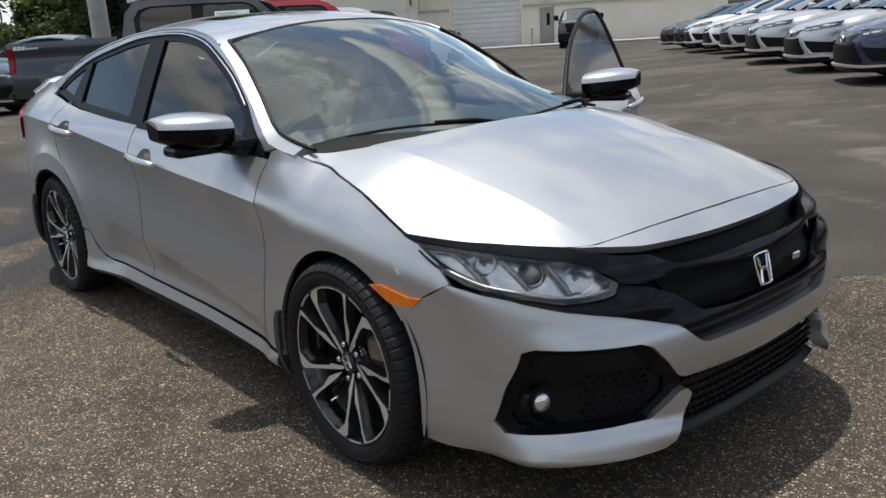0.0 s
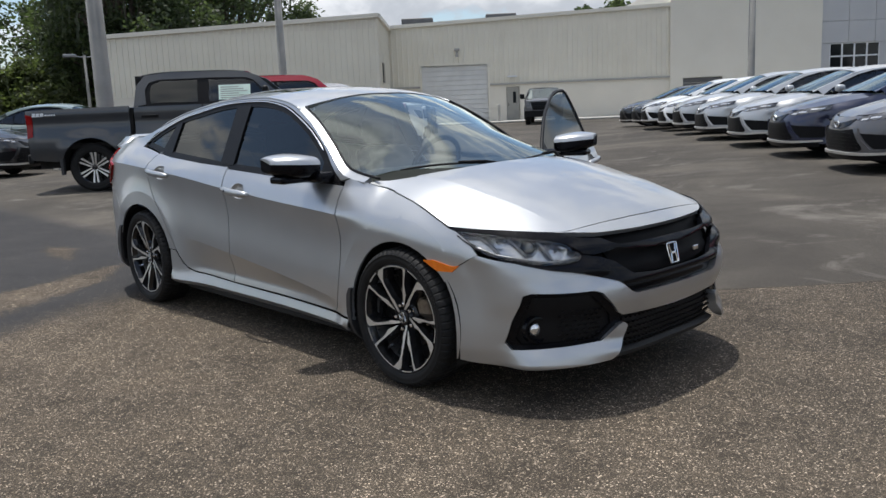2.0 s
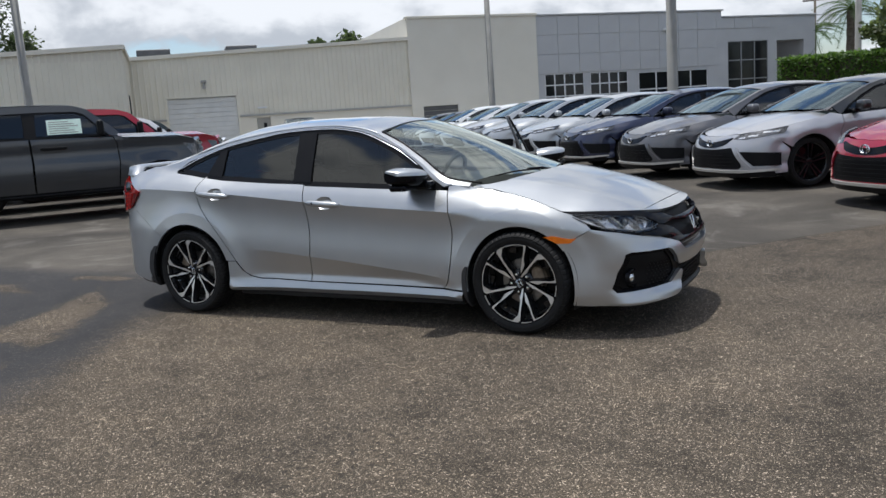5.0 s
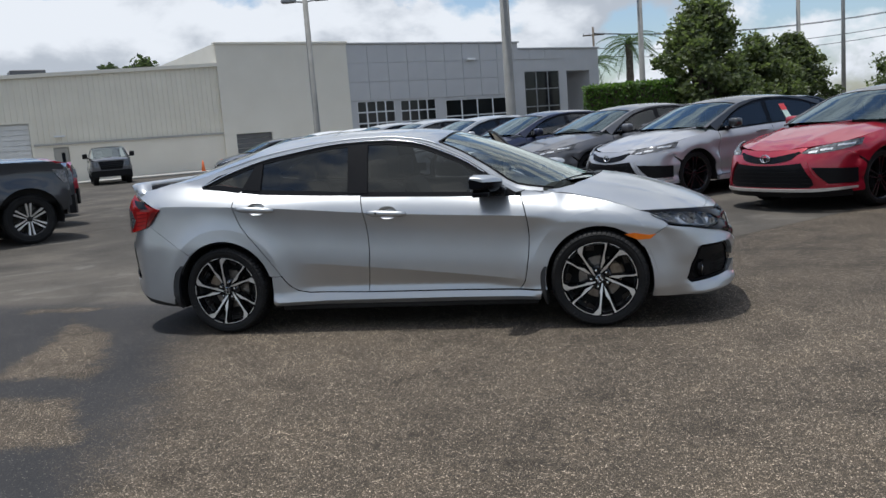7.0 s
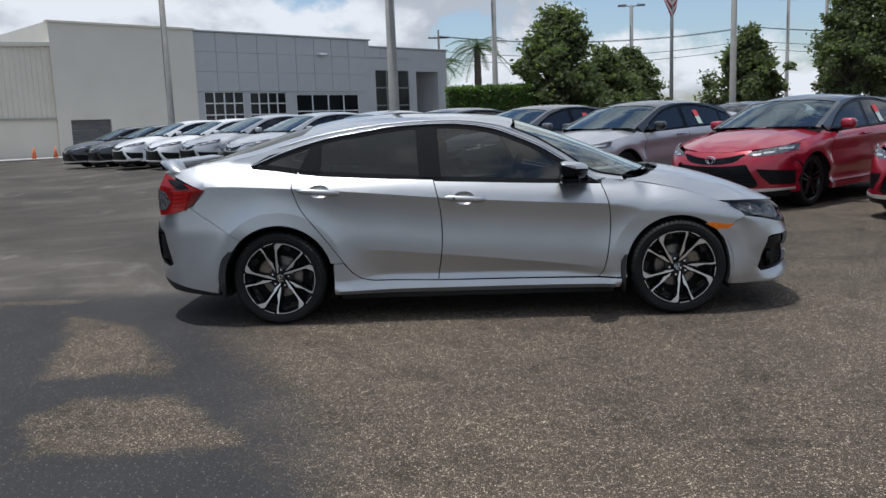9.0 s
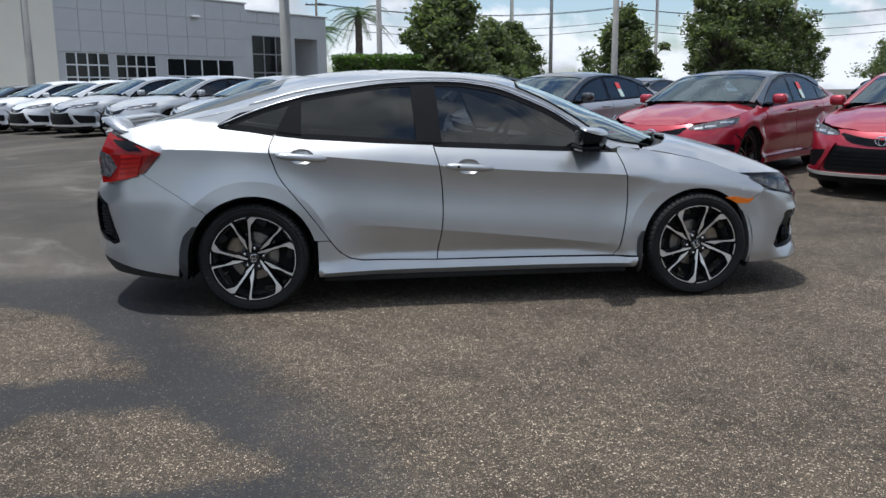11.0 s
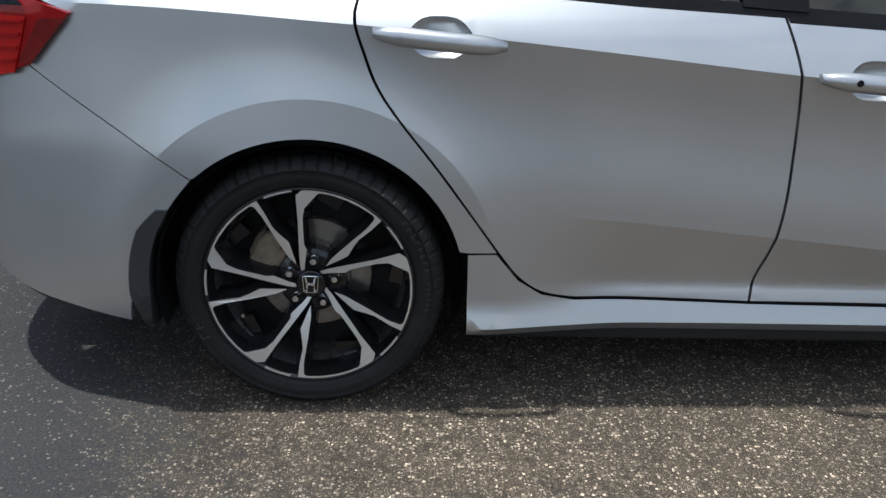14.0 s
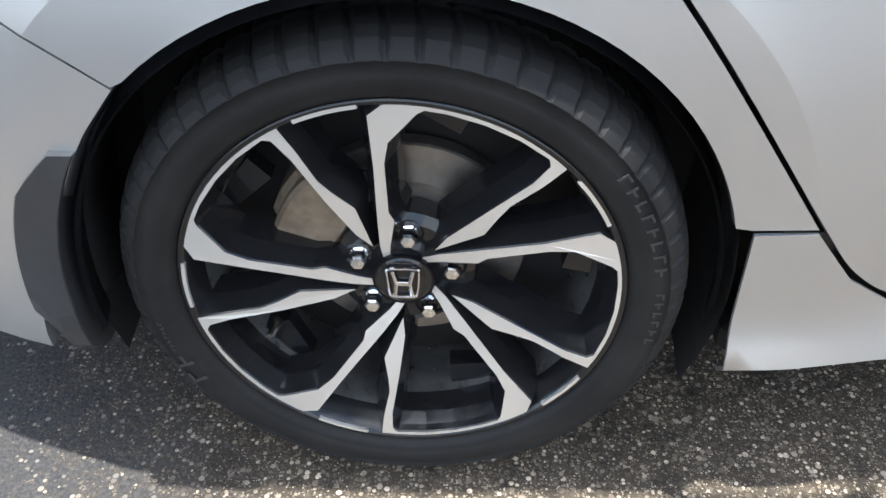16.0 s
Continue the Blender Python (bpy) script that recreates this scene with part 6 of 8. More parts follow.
nose = nose + [(x, -y) for x, y in nose[::-1] if y < -0.01]
rim_ = rounded([(3.425, 0.474), (3.461, 0.400), (3.482, 0.28), (3.494, 0.14), (3.497, 0.0)], False, 4)
nose = nose + rim_ + [(x, -y) for x, y in rim_[::-1] if y > 0.01]
part("nose_panel", patch(nose, hood_map(-0.001), 0.025, (0, 0, 1), 0.02), SIL, civic)

# front: bumper, grille, lamps
half = [fu(0, 0.462), fu(-0.30, 0.466), fu(-0.325, 0.475), fu(-0.385, 0.528), fu(-0.53, 0.572), fu(-0.68, 0.61), fu(-0.76, 0.632)]
sx = lambda x, z: (-fx(x, z)[0], z)
half += [sx(3.15, 0.650), sx(3.04, 0.588), sx(2.99, 0.535), sx(3.02, 0.47), sx(3.045, 0.38), sx(3.05, 0.30), sx(3.035, 0.195)]
half += [fu(-0.74, 0.185), fu(-0.66, 0.185), fu(-0.415, 0.205), fu(-0.395, 0.225), fu(-0.345, 0.335), fu(-0.36, 0.350), fu(-0.385, 0.345), fu(-0.465, 0.285), fu(-0.735, 0.262), fu(-0.75, 0.29), fu(-0.72, 0.49), fu(-0.70, 0.502), fu(-0.50, 0.502), fu(-0.47, 0.49), fu(-0.385, 0.392), fu(-0.36, 0.380), fu(0, 0.368)]
outl = half + [(-u, z) for u, z in half[::-1] if abs(u) > 1e-6]


def bumper_map(u, z):
    # the bar between the grille and the lower intake stands proud; the lip under the lamps juts out towards its foot
    off = 0.012 * smooth((z - 0.36) / 0.03) * smooth((0.56 - z) / 0.06) * smooth((0.62 - abs(u)) / 0.2)
    off += 0.056 * min(1.0, max(0.0, (0.284 - z) / 0.085)) * smooth((0.70 - abs(u)) / 0.17)
    off += 0.016 * min(1.0, max(0.0, (0.31 - abs(u)) / 0.13)) * smooth((0.375 - z) / 0.02) * smooth((z - 0.20) / 0.03)
    x, y, _ = front_u(u, z, off)
    k = smooth((3.30 - x) / 0.2)
    return (x, y + (math.copysign(side_y(x, z), u) - y) * k, z)


bumper = part("front_bumper", patch(outl, bumper_map, 0.015, (1, 0, 0), 0.042, lines=[[(sg * u, 0.284) for u in np.linspace(0.33, 0.66, 30)] for sg in (-1, 1)], soft=[[(sg * u, 0.1995) for u in np.linspace(0.26, 0.66, 40)] for sg in (-1, 1)]), SIL, civic)
# dark backing, so that every opening has a depth
bk = [fu(y, z) for y, z in ((0, 0.66), (-0.5, 0.655), (-0.74, 0.60), (-0.77, 0.40), (-0.76, 0.20), (-0.4, 0.16), (0, 0.16))]
bk = bk + [(-u, z) for u, z in bk[::-1] if abs(u) > 1e-6]
part("bumper_core", patch(bk, lambda u, z: front_u(u, z, -0.055), 0.05, (1, 0, 0), 0), M["under"], civic)
def front_whole(L):
    H = [fu(*p) for p in L]
    return H + [(-u, z) for u, z in H[::-1] if abs(u) > 1e-6]


gr = front_whole([(0, 0.706), (-0.28, 0.704), (-0.40, 0.702), (-0.47, 0.69), (-0.50, 0.655), (-0.535, 0.625), (-0.53, 0.585), (-0.40, 0.545), (-0.315, 0.478), (0, 0.466)])
grille = part("grille", patch(gr, lambda u, z: front_u(u, z, -0.042), 0.03, (1, 0, 0), 0.0), M["grille_black"], civic, "black grille in a gloss frame")
# recessed insert behind the badge, with a ledge across it
ins = front_whole([(0, 0.634), (-0.11, 0.636), (-0.345, 0.656), (-0.405, 0.645), (-0.385, 0.602), (-0.31, 0.545), (0, 0.530)])
part("grille_insert", patch(ins, lambda u, z: front_u(u, z, -0.022 - 0.010 * smooth((z - 0.575) / 0.02)), 0.012, (1, 0, 0), 0.01), M["grille_black"], grille)
# the wing: a gloss bar over the badge that runs out over the lamps
wing = front_whole([(0, 0.660), (-0.08, 0.6605), (-0.20, 0.662), (-0.325, 0.667), (-0.355, 0.678), (-0.392, 0.698), (-0.47, 0.7065), (-0.56, 0.7285), (-0.64, 0.741), (-0.70, 0.7485), (-0.777, 0.756), (-0.792, 0.748), (-0.749, 0.738), (-0.686, 0.7245), (-0.596, 0.7075), (-0.545, 0.688), (-0.512, 0.662), (-0.505, 0.648), (-0.46, 0.640), (-0.345, 0.650), (-0.22, 0.637), (-0.11, 0.629), (0, 0.627)])


def wing_map(u, z):
    low = 0.627 + 0.025 * min(1.0, abs(u) / 0.17)
    f = min(1.0, max(0.0, (z - low) / 0.034))
    return front_u(u, z, 0.002 + 0.013 * math.sin(math.pi * min(1.0, 0.12 + 0.76 * f)) * smooth((0.42 - abs(u)) / 0.12))


part("grille_wing", patch(wing, wing_map, 0.012, (1, 0, 0), 0.03), M["gloss_black"], grille, "gloss black bar over the lamps")
# the lower frame: a bar with a turned lip, its ends running out under the lamps
low = front_whole([(0, 0.536), (-0.167, 0.537), (-0.300, 0.547), (-0.378, 0.604), (-0.43, 0.626), (-0.50, 0.644), (-0.513, 0.640), (-0.526, 0.622), (-0.56, 0.613), (-0.64, 0.608), (-0.715, 0.627), (-0.755, 0.641), (-0.757, 0.634), (-0.68, 0.611), (-0.53, 0.573), (-0.385, 0.529), (-0.327, 0.477), (-0.30, 0.4665), (0, 0.4625)])


def low_map(u, z):
    c = smooth((0.30 - abs(u)) / 0.14)
    off = 0.004 + c * (0.010 * math.sin(math.pi * min(1.0, max(0.0, (z - 0.500) / 0.05))) - 0.020 * smooth((0.508 - z) / 0.012))
    off += (1 - c) * 0.010 * math.sin(math.pi * min(1.0, max(0.0, (z - 0.555) / 0.07)))
    return front_u(u, z, off)


part("grille_frame", patch(low, low_map, 0.010, (1, 0, 0), 0.03), M["gloss_black"], grille, "gloss black lower grille bar")
for s in (-1, 1):
    hl = [(-0.786, 0.742), (-0.749, 0.736), (-0.686, 0.7225), (-0.596, 0.7055), (-0.545, 0.686), (-0.513, 0.660), (-0.508, 0.648), (-0.526, 0.624), (-0.566, 0.616), (-0.640, 0.611), (-0.722, 0.631), (-0.770, 0.650), (-0.792, 0.690)]
    hl = [(s * -1 * fu(*p)[0], p[1]) for p in hl]
    part_ = part("headlamp", patch(hl, lambda u, z: front_u(u, z, -0.045), 0.025, (1, -0.5 * -s, 0), 0.0), M["lamp_body"], civic, "clear-lens headlamp with bright reflectors")
    part("lens", patch(hl, lambda u, z: front_u(u, z, 0.003), 0.03, (1, -0.5 * -s, 0), 0.004), M["clear"], part_).visible_shadow = False
    part("lamp_rim", patch(hl, lambda u, z: front_u(u, z, 0.001), 0.02, (1, 0, 0), 0.012, holes=[[(np.mean([q[0] for q in hl]) + (p[0] - np.mean([q[0] for q in hl])) * 0.93, 0.674 + (p[1] - 0.674) * 0.86) for p in hl]]), M["gloss_black"], part_)
    spot = lambda y, z, off: Vector(front_u(-s * fu(y, z)[0], z, off))
    aim = lambda y, z: ((spot(y, z, 0.02) - spot(y, z, -0.02)).normalized() + Vector((0.6, 0, 0))).normalized().to_track_quat("Z", "Y").to_matrix().to_4x4()
    # turn signal bowl, projector in its ring, high beam bowl
    for y, z, r, kind_ in ((-0.738, 0.698, 0.033, 0), (-0.672, 0.676, 0.038, 1), (-0.588, 0.660, 0.041, 0)):
        bm = bmesh.new()
        lathe(bm, [(r * 1.04, 0.006), (r * 0.98, 0.004), (r * 0.80, -0.012), (r * 0.55, -0.024), (r * 0.30, -0.030), (0.002, -0.032)], 28, "z")
        for f in bm.faces:
            f.smooth = True
        bowl_ = part("reflector", bm, M["reflector"], part_, m=Matrix.Translation(spot(y, z, -0.028)) @ aim(y, z))
        bm = bmesh.new()
        if kind_:
            lathe(bm, [(r * 0.72, -0.012), (r * 0.70, 0.010), (r * 0.64, 0.013), (r * 0.60, 0.006)], 28, "z")
            part("projector_ring", bm, M["trim_black"], bowl_)
            bm = bmesh.new()
            lathe(bm, [(r * 0.60, 0.000), (r * 0.52, 0.014), (r * 0.34, 0.022), (0.001, 0.026)], 24, "z")
            for f in bm.faces:
                f.smooth = True
            part("projector_lens", bm, M["lens_glass"], bowl_)
        else:
            tube(bm, [(0, 0, -0.028), (0, 0, -0.006), (0, 0, 0.000)], [r * 0.20, r * 0.18, r * 0.05], 12)
            part("bulb", bm, M["lens_glass"], bowl_, smooth=True)
    # bright fins between the chambers, and the bezel along the foot
    for y0, z0, y1, z1 in ((-0.712, 0.722, -0.690, 0.640), (-0.640, 0.711, -0.618, 0.622), (-0.768, 0.736, -0.752, 0.652)):
        bm = bmesh.new()
        pts = [spot(y0 + (y1 - y0) * f, z0 + (z1 - z0) * f, -0.022) for f in np.linspace(0, 1, 9)]
        tube(bm, pts, [0.006, 0.007, 0.008, 0.008, 0.008, 0.008, 0.008, 0.007, 0.006], 6)
        part("chamber_fin", bm, M["lamp_dark"], part_, smooth=True)
    bm = bmesh.new()
    strip = [(-0.785, 0.680), (-0.755, 0.651), (-0.71, 0.637), (-0.64, 0.621), (-0.57, 0.625), (-0.53, 0.634)]
    tube(bm, [spot(*p, -0.012) for p in rounded(strip, False, 5)], 0.0055, 6)
    part("light_strip", bm, M["lamp_dark"], part_, "clear running-light strip", smooth=True)
    # lower corner opening with fog lamp
    fg = [(-0.72, 0.505), (-0.49, 0.505), (-0.365, 0.385), (-0.365, 0.34), (-0.465, 0.275), (-0.74, 0.255), (-0.755, 0.29)]
    fg = [(-s * fu(*p)[0], p[1]) for p in fg]
    fgp = part("fog_lamp_surround", patch(fg, lambda u, z: front_u(u, z, -0.022), 0.025, (1, 0, 0), 0.01), M["trim_black"], civic, "black lower corner grille")
    inner = [(np.mean([q[0] for q in fg]) + (p[0] - np.mean([q[0] for q in fg])) * 0.80, 0.385 + (p[1] - 0.385) * 0.80) for p in fg]
    part("surround_rim", patch(fg, lambda u, z: front_u(u, z, -0.012), 0.025, (1, 0, 0), 0.02, holes=[inner]), M["gloss_black"], fgp)
    for iz in range(7):
        for iy in range(8):
            y, z = -0.46 - iy * 0.024 - (iz % 2) * 0.012, 0.30 + iz * 0.019
            if abs(y) > 0.625 or z > 0.42:
                continue
            bm = bmesh.new()
            p = Vector(front_u(-s * fu(y, z)[0], z, -0.016))
            box(bm, p - Vector((0.003, 0.008, 0.0022)), p + Vector((0.003, 0.008, 0.0022)))
            part("mesh_bar", bm, M["trim_black"], fgp)
    c = Vector(front_u(-s * fu(-0.685, 0.345)[0], 0.345, -0.02))
    rot = Vector((0.93, s * 0.28, 0)).to_track_quat("Z", "Y").to_matrix().to_4x4()
    bm = bmesh.new()
    lathe(bm, [(0.058, -0.01), (0.056, 0.014), (0.047, 0.016), (0.042, 0.0), (0.038, -0.01), (0.001, -0.014)], 28, "z")
    fl = part("fog_lamp", bm, M["gloss_black"], fgp, smooth=False, m=Matrix.Translation(c) @ rot)
    bm = bmesh.new()
    lathe(bm, [(0.030, -0.006), (0.027, 0.004), (0.016, 0.010), (0.001, 0.012)], 20, "z")
    for f in bm.faces: f.smooth = True
    part("fog_lens", bm, M["reflector"], fgp, m=Matrix.Translation(c) @ rot)
# lower intake lattice
inn = [fu(0, 0.372), fu(-0.36, 0.385), fu(-0.345, 0.335), fu(-0.40, 0.225), fu(-0.39, 0.205), fu(0, 0.215)]
inn = inn + [(-u, z) for u, z in inn[::-1] if abs(u) > 1e-6]
intake = part("lower_intake", patch(inn, lambda u, z: front_u(u, z, -0.04), 0.05, (1, 0, 0), 0), M["under"], civic, "black lattice lower intake")
for iz in range(6):
    for iy in range(-13, 14):
        y, z = iy * 0.027 + (iz % 2) * 0.0135, 0.235 + iz * 0.024
        bm = bmesh.new()
        p = Vector(front_pt(y, z, -0.022))
        box(bm, p - Vector((0.006, 0.0095, 0.003)), p + Vector((0.006, 0.0095, 0.003)))
        part("lattice_bar", bm, M["trim_black"], intake)
lip = [fu(0, 0.218), fu(-0.41, 0.208), fu(-0.42, 0.19), fu(0, 0.196)]
lip = lip + [(-u, z) for u, z in lip[::-1] if abs(u) > 1e-6]
part("splitter", patch(lip, lambda u, z: front_u(u, z, 0.012), 0.03, (1, 0, 0), 0.05), M["rough_black"], civic)


def badge(scale, mat, parent, m):
    """A chrome badge: a rounded frame with two uprights."""
    bm = bmesh.new()
    fr = rounded([(-0.9, 0.95), (0, 1.0), (0.9, 0.95), (1.0, 0.6), (0.86, -0.7), (0.6, -0.95), (-0.6, -0.95), (-0.86, -0.7), (-1.0, 0.6)], True, 3)
    tube(bm, [(0.85 * x * scale, y * scale, 0) for x, y in fr + fr[:1]], 0.075 * scale, 6, cap=False)
    for sx_ in (-1, 1):
        tube(bm, [(sx_ * 0.56 * scale, 0.85 * scale, 0), (sx_ * 0.36 * scale, 0.0, 0.02 * scale), (sx_ * 0.46 * scale, -0.85 * scale, 0)], 0.12 * scale, 6)
    box(bm, (-0.34 * scale, -0.14 * scale, -0.05 * scale), (0.34 * scale, 0.12 * scale, 0.07 * scale), 0.02 * scale)
    return part("badge", bm, mat, parent, "chrome badge", m=m)


bp = Vector(front_pt(0, 0.586, 0.002))
badge(0.044, M["chrome"], civic, Matrix.Translation(bp) @ Matrix(((0, -0.25, 0.97, 0), (1, 0, 0, 0), (0, 0.97, 0.25, 0), (0, 0, 0, 1))))
bm = bmesh.new()
p = Vector(front_pt(0.20, 0.578, -0.006)); box(bm, p - Vector((0.004, 0.020, 0.011)), p + Vector((0.004, 0.020, 0.011)), 0.003)
part("name_badge", bm, M["chrome"], civic)

# rear: bumper, tailgate, spoiler
def rear_bumper_map(u, z):
    x, y, _ = rear_u(u, z, 0.012 * smooth((0.44 - z) / 0.05))
    k = smooth((x + 0.88) / 0.22)
    return (x, y + (math.copysign(side_y(x, z), u) - y) * k, z)


rh = [ru(0, 0.76), ru(-0.55, 0.772), (-rx(-0.80, 0.782)[0], 0.782), (-rx(-0.70, 0.80)[0], 0.80), *[(-rx(x, z)[0], z) for x, z in SEAM[::-1]], *[(-rx(0.366 * math.cos(radians(a)), WR + 0.366 * math.sin(radians(a)))[0], WR + 0.366 * math.sin(radians(a))) for a in (137, 143, 149, 155)], (-rx(-0.37, 0.40)[0], 0.40), (-rx(-0.42, 0.235)[0], 0.235), ru(-0.70, 0.29), ru(-0.50, 0.33), ru(0, 0.34)]
rh = rh + [(-u, z) for u, z in rh[::-1] if abs(u) > 1e-6]
vent = [ru(-0.50, 0.69), ru(-0.645, 0.635), ru(-0.70, 0.42), ru(-0.66, 0.40), ru(-0.48, 0.46)]
vent_l = [(-u, z) for u, z in vent]
part("rear_bumper", patch(rh, rear_bumper_map, 0.025, (-1, 0, 0), 0.03, holes=[vent, vent_l]), SIL, civic)
for L in (vent, vent_l):
    vp = part("rear_vent", patch(L, lambda u, z: rear_u(u, z, -0.02), 0.03, (-1, 0, 0), 0.0), M["under"], civic, "black honeycomb rear vent")
    cu = np.mean([p[0] for p in L])
    part("vent_rim", patch([(cu + (p[0] - cu) * 1.06, 0.53 + (p[1] - 0.53) * 1.06) for p in L], lambda u, z: rear_u(u, z, 0.006), 0.02, (-1, 0, 0), 0.03, holes=[[(cu + (p[0] - cu) * 0.84, 0.53 + (p[1] - 0.53) * 0.88) for p in L]]), M["gloss_black"], vp)
    for iz in range(9):
        for iy in range(5):
            u, z = cu + (iy - 2 + 0.5 * (iz % 2)) * 0.022 * (1 if cu > 0 else -1), 0.455 + iz * 0.019
            p = Vector(rear_u(u, z, -0.008))
            bm = bmesh.new(); lathe(bm, [(0.011, 0.004), (0.009, -0.004), (0.0075, 0.004)], 6, "x")
            part("honeycomb_cell", bm, M["trim_black"], vp, m=Matrix.Translation(p))
dif = [ru(0, 0.335), ru(-0.50, 0.325), ru(-0.70, 0.285), (-rx(-0.43, 0.235)[0], 0.232), (-rx(-0.43, 0.2)[0], 0.20), ru(-0.66, 0.22), ru(0, 0.22)]
dif = dif + [(-u, z) for u, z in dif[::-1] if abs(u) > 1e-6]
part("rear_diffuser", patch(dif, lambda u, z: rear_u(u, z, 0.004), 0.03, (-1, 0, 0), 0.05), M["rough_black"], civic)
lid = [ru(0, 1.06), ru(-0.50, 1.055), ru(-0.58, 1.03), ru(-0.50, 0.80), ru(-0.45, 0.765), ru(0, 0.765)]
lid = lid + [(-u, z) for u, z in lid[::-1] if abs(u) > 1e-6]
part("tailgate", patch(lid, lambda u, z: rear_u(u, z, -0.01), 0.04, (-1, 0, 0), 0.02), SIL, civic)
deck = [(-0.62, y) for y in np.linspace(-0.61, 0.61, 9)] + [(-0.75, 0.60), (-0.86, 0.50), (-0.88, 0.25), (-0.885, 0.0), (-0.88, -0.25), (-0.86, -0.50), (-0.75, -0.60)]
part("boot_lid", patch(deck, top_map(-0.004), 0.04, (0, 0, 1), 0.02), SIL, civic)
bm = bmesh.new()
loops = []
for i in range(25):
    f = i / 24 * 2 - 1
    y = 0.668 * f
    e = smooth((abs(f) - 0.70) / 0.30)
    xr, zr = -0.890 + 0.03 * abs(f) ** 2 + 0.10 * e ** 3, 1.132 - 0.068 * e * e
    xf, zf = -0.735 + 0.10 * e, 1.126 - 0.092 * e * e
    drop = 0.020 * e ** 2
    loops.append([bm.verts.new(p) for p in ((xf, y, zf), ((xf + xr) / 2, y, (zf + zr) / 2 + 0.012), (xr, y, zr + 0.004), (xr + 0.002 + 0.05 * e, y, zr - 0.008 - drop * 0.6), ((xf + xr) / 2 + 0.03 * e, y, (zf + zr) / 2 - 0.012 - drop), (xf, y, zf - 0.010 - 0.03 * e))])
for a, b in zip(loops, loops[1:]):
    for k in range(6):
        bm.faces.new((a[k], a[(k + 1) % 6], b[(k + 1) % 6], b[k])).smooth = k in (0, 1, 4)
bm.faces.new(loops[0]); bm.faces.new(loops[-1][::-1])
bmesh.ops.recalc_face_normals(bm, faces=bm.faces)
part("spoiler", bm, SIL, civic, "silver rear spoiler")
# black block set under the wing, standing in for the shaded gap there
bm = bmesh.new(); box(bm, (-0.86, -0.55, 1.075), (-0.72, 0.55, 1.112), 0.01)
part("spoiler_foot", bm, M["gloss_black"], civic)

# inner hull and floor: black filler added to stop see-through and darken panel gaps
bm = bmesh.new()
box(bm, (-0.80, -0.55, 0.22), (3.40, 0.55, 0.62), 0.05)
box(bm, (0.43, -0.77, 0.19), (2.28, 0.77, 0.34), 0.02)
part("underbody", bm, M["under"], civic)
for s in (-1, 1):
    for a, b in ((-0.72, -0.40), (0.42, 1.06), (3.08, 3.22)):
        bm = bmesh.new()
        box(bm, (a, min(s * 0.55, s * 0.72), 0.22), (b, max(s * 0.55, s * 0.72), 0.60), 0.03)
        part("side_member", bm, M["under"], civic)
for nm, lo, hi in (("engine_cover", (2.36, -0.64, 0.62), (3.30, 0.64, 0.70)), ("bulkhead", (2.36, -0.67, 0.55), (2.45, 0.67, 0.88)), ("boot_floor", (-0.72, -0.60, 0.60), (0.10, 0.60, 0.93))):
    bm = bmesh.new()
    box(bm, lo, hi, 0.04)
    part(nm, bm, M["under"], civic)
# cabin
bm = bmesh.new()
prism(bm, [(1.72, 0.62), (1.74, 0.86), (1.86, 0.93), (2.10, 0.93), (2.40, 0.90), (2.40, 0.62)], -0.66, 0.66, "xz", bevel=0.03)
part("dashboard", bm, M["interior"], civic)


def seat(x, y, w, name="front_seat"):
    bm = bmesh.new()
    prism(bm, [(x - 0.05, 0.34), (x + 0.46, 0.36), (x + 0.50, 0.48), (x + 0.30, 0.52), (x, 0.49)], y - w / 2, y + w / 2, "xz", bevel=0.04)
    st = part(name, bm, M["seat"], civic, "grey cloth seat")
    bm = bmesh.new()
    prism(bm, [(x - 0.05, 0.42), (x + 0.10, 0.48), (x + 0.03, 0.72), (x - 0.10, 1.00), (x - 0.18, 1.02), (x - 0.20, 0.95), (x - 0.13, 0.7)], y - w / 2 + 0.02, y + w / 2 - 0.02, "xz", bevel=0.04)
    part("backrest", bm, M["seat"], st)
    bm = bmesh.new()
    box(bm, (x - 0.25, y - 0.12, 1.03), (x - 0.16, y + 0.12, 1.19), 0.035, 2)
    part("headrest", bm, M["seat"], st)


seat(1.30, -0.37, 0.48); seat(1.30, 0.37, 0.48); seat(0.42, -0.36, 0.5, "rear_seat"); seat(0.42, 0.36, 0.5, "rear_seat")
bm = bmesh.new()
ring = []
for k in range(29):
    a = 2 * math.pi * k / 28
    ring.append((1.66 + 0.075 * math.sin(a), 0.37 + 0.185 * math.cos(a), 0.90 + 0.165 * math.sin(a)))
tube(bm, ring, 0.017, 8, cap=False)
tube(bm, [(1.66, 0.20, 0.90), (1.69, 0.37, 0.89), (1.66, 0.54, 0.90)], [0.018, 0.05, 0.018], 8)
tube(bm, [(1.69, 0.37, 0.89), (1.62, 0.37, 0.74)], 0.025, 8)
part("steering_wheel", bm, M["interior"], civic, smooth=True)

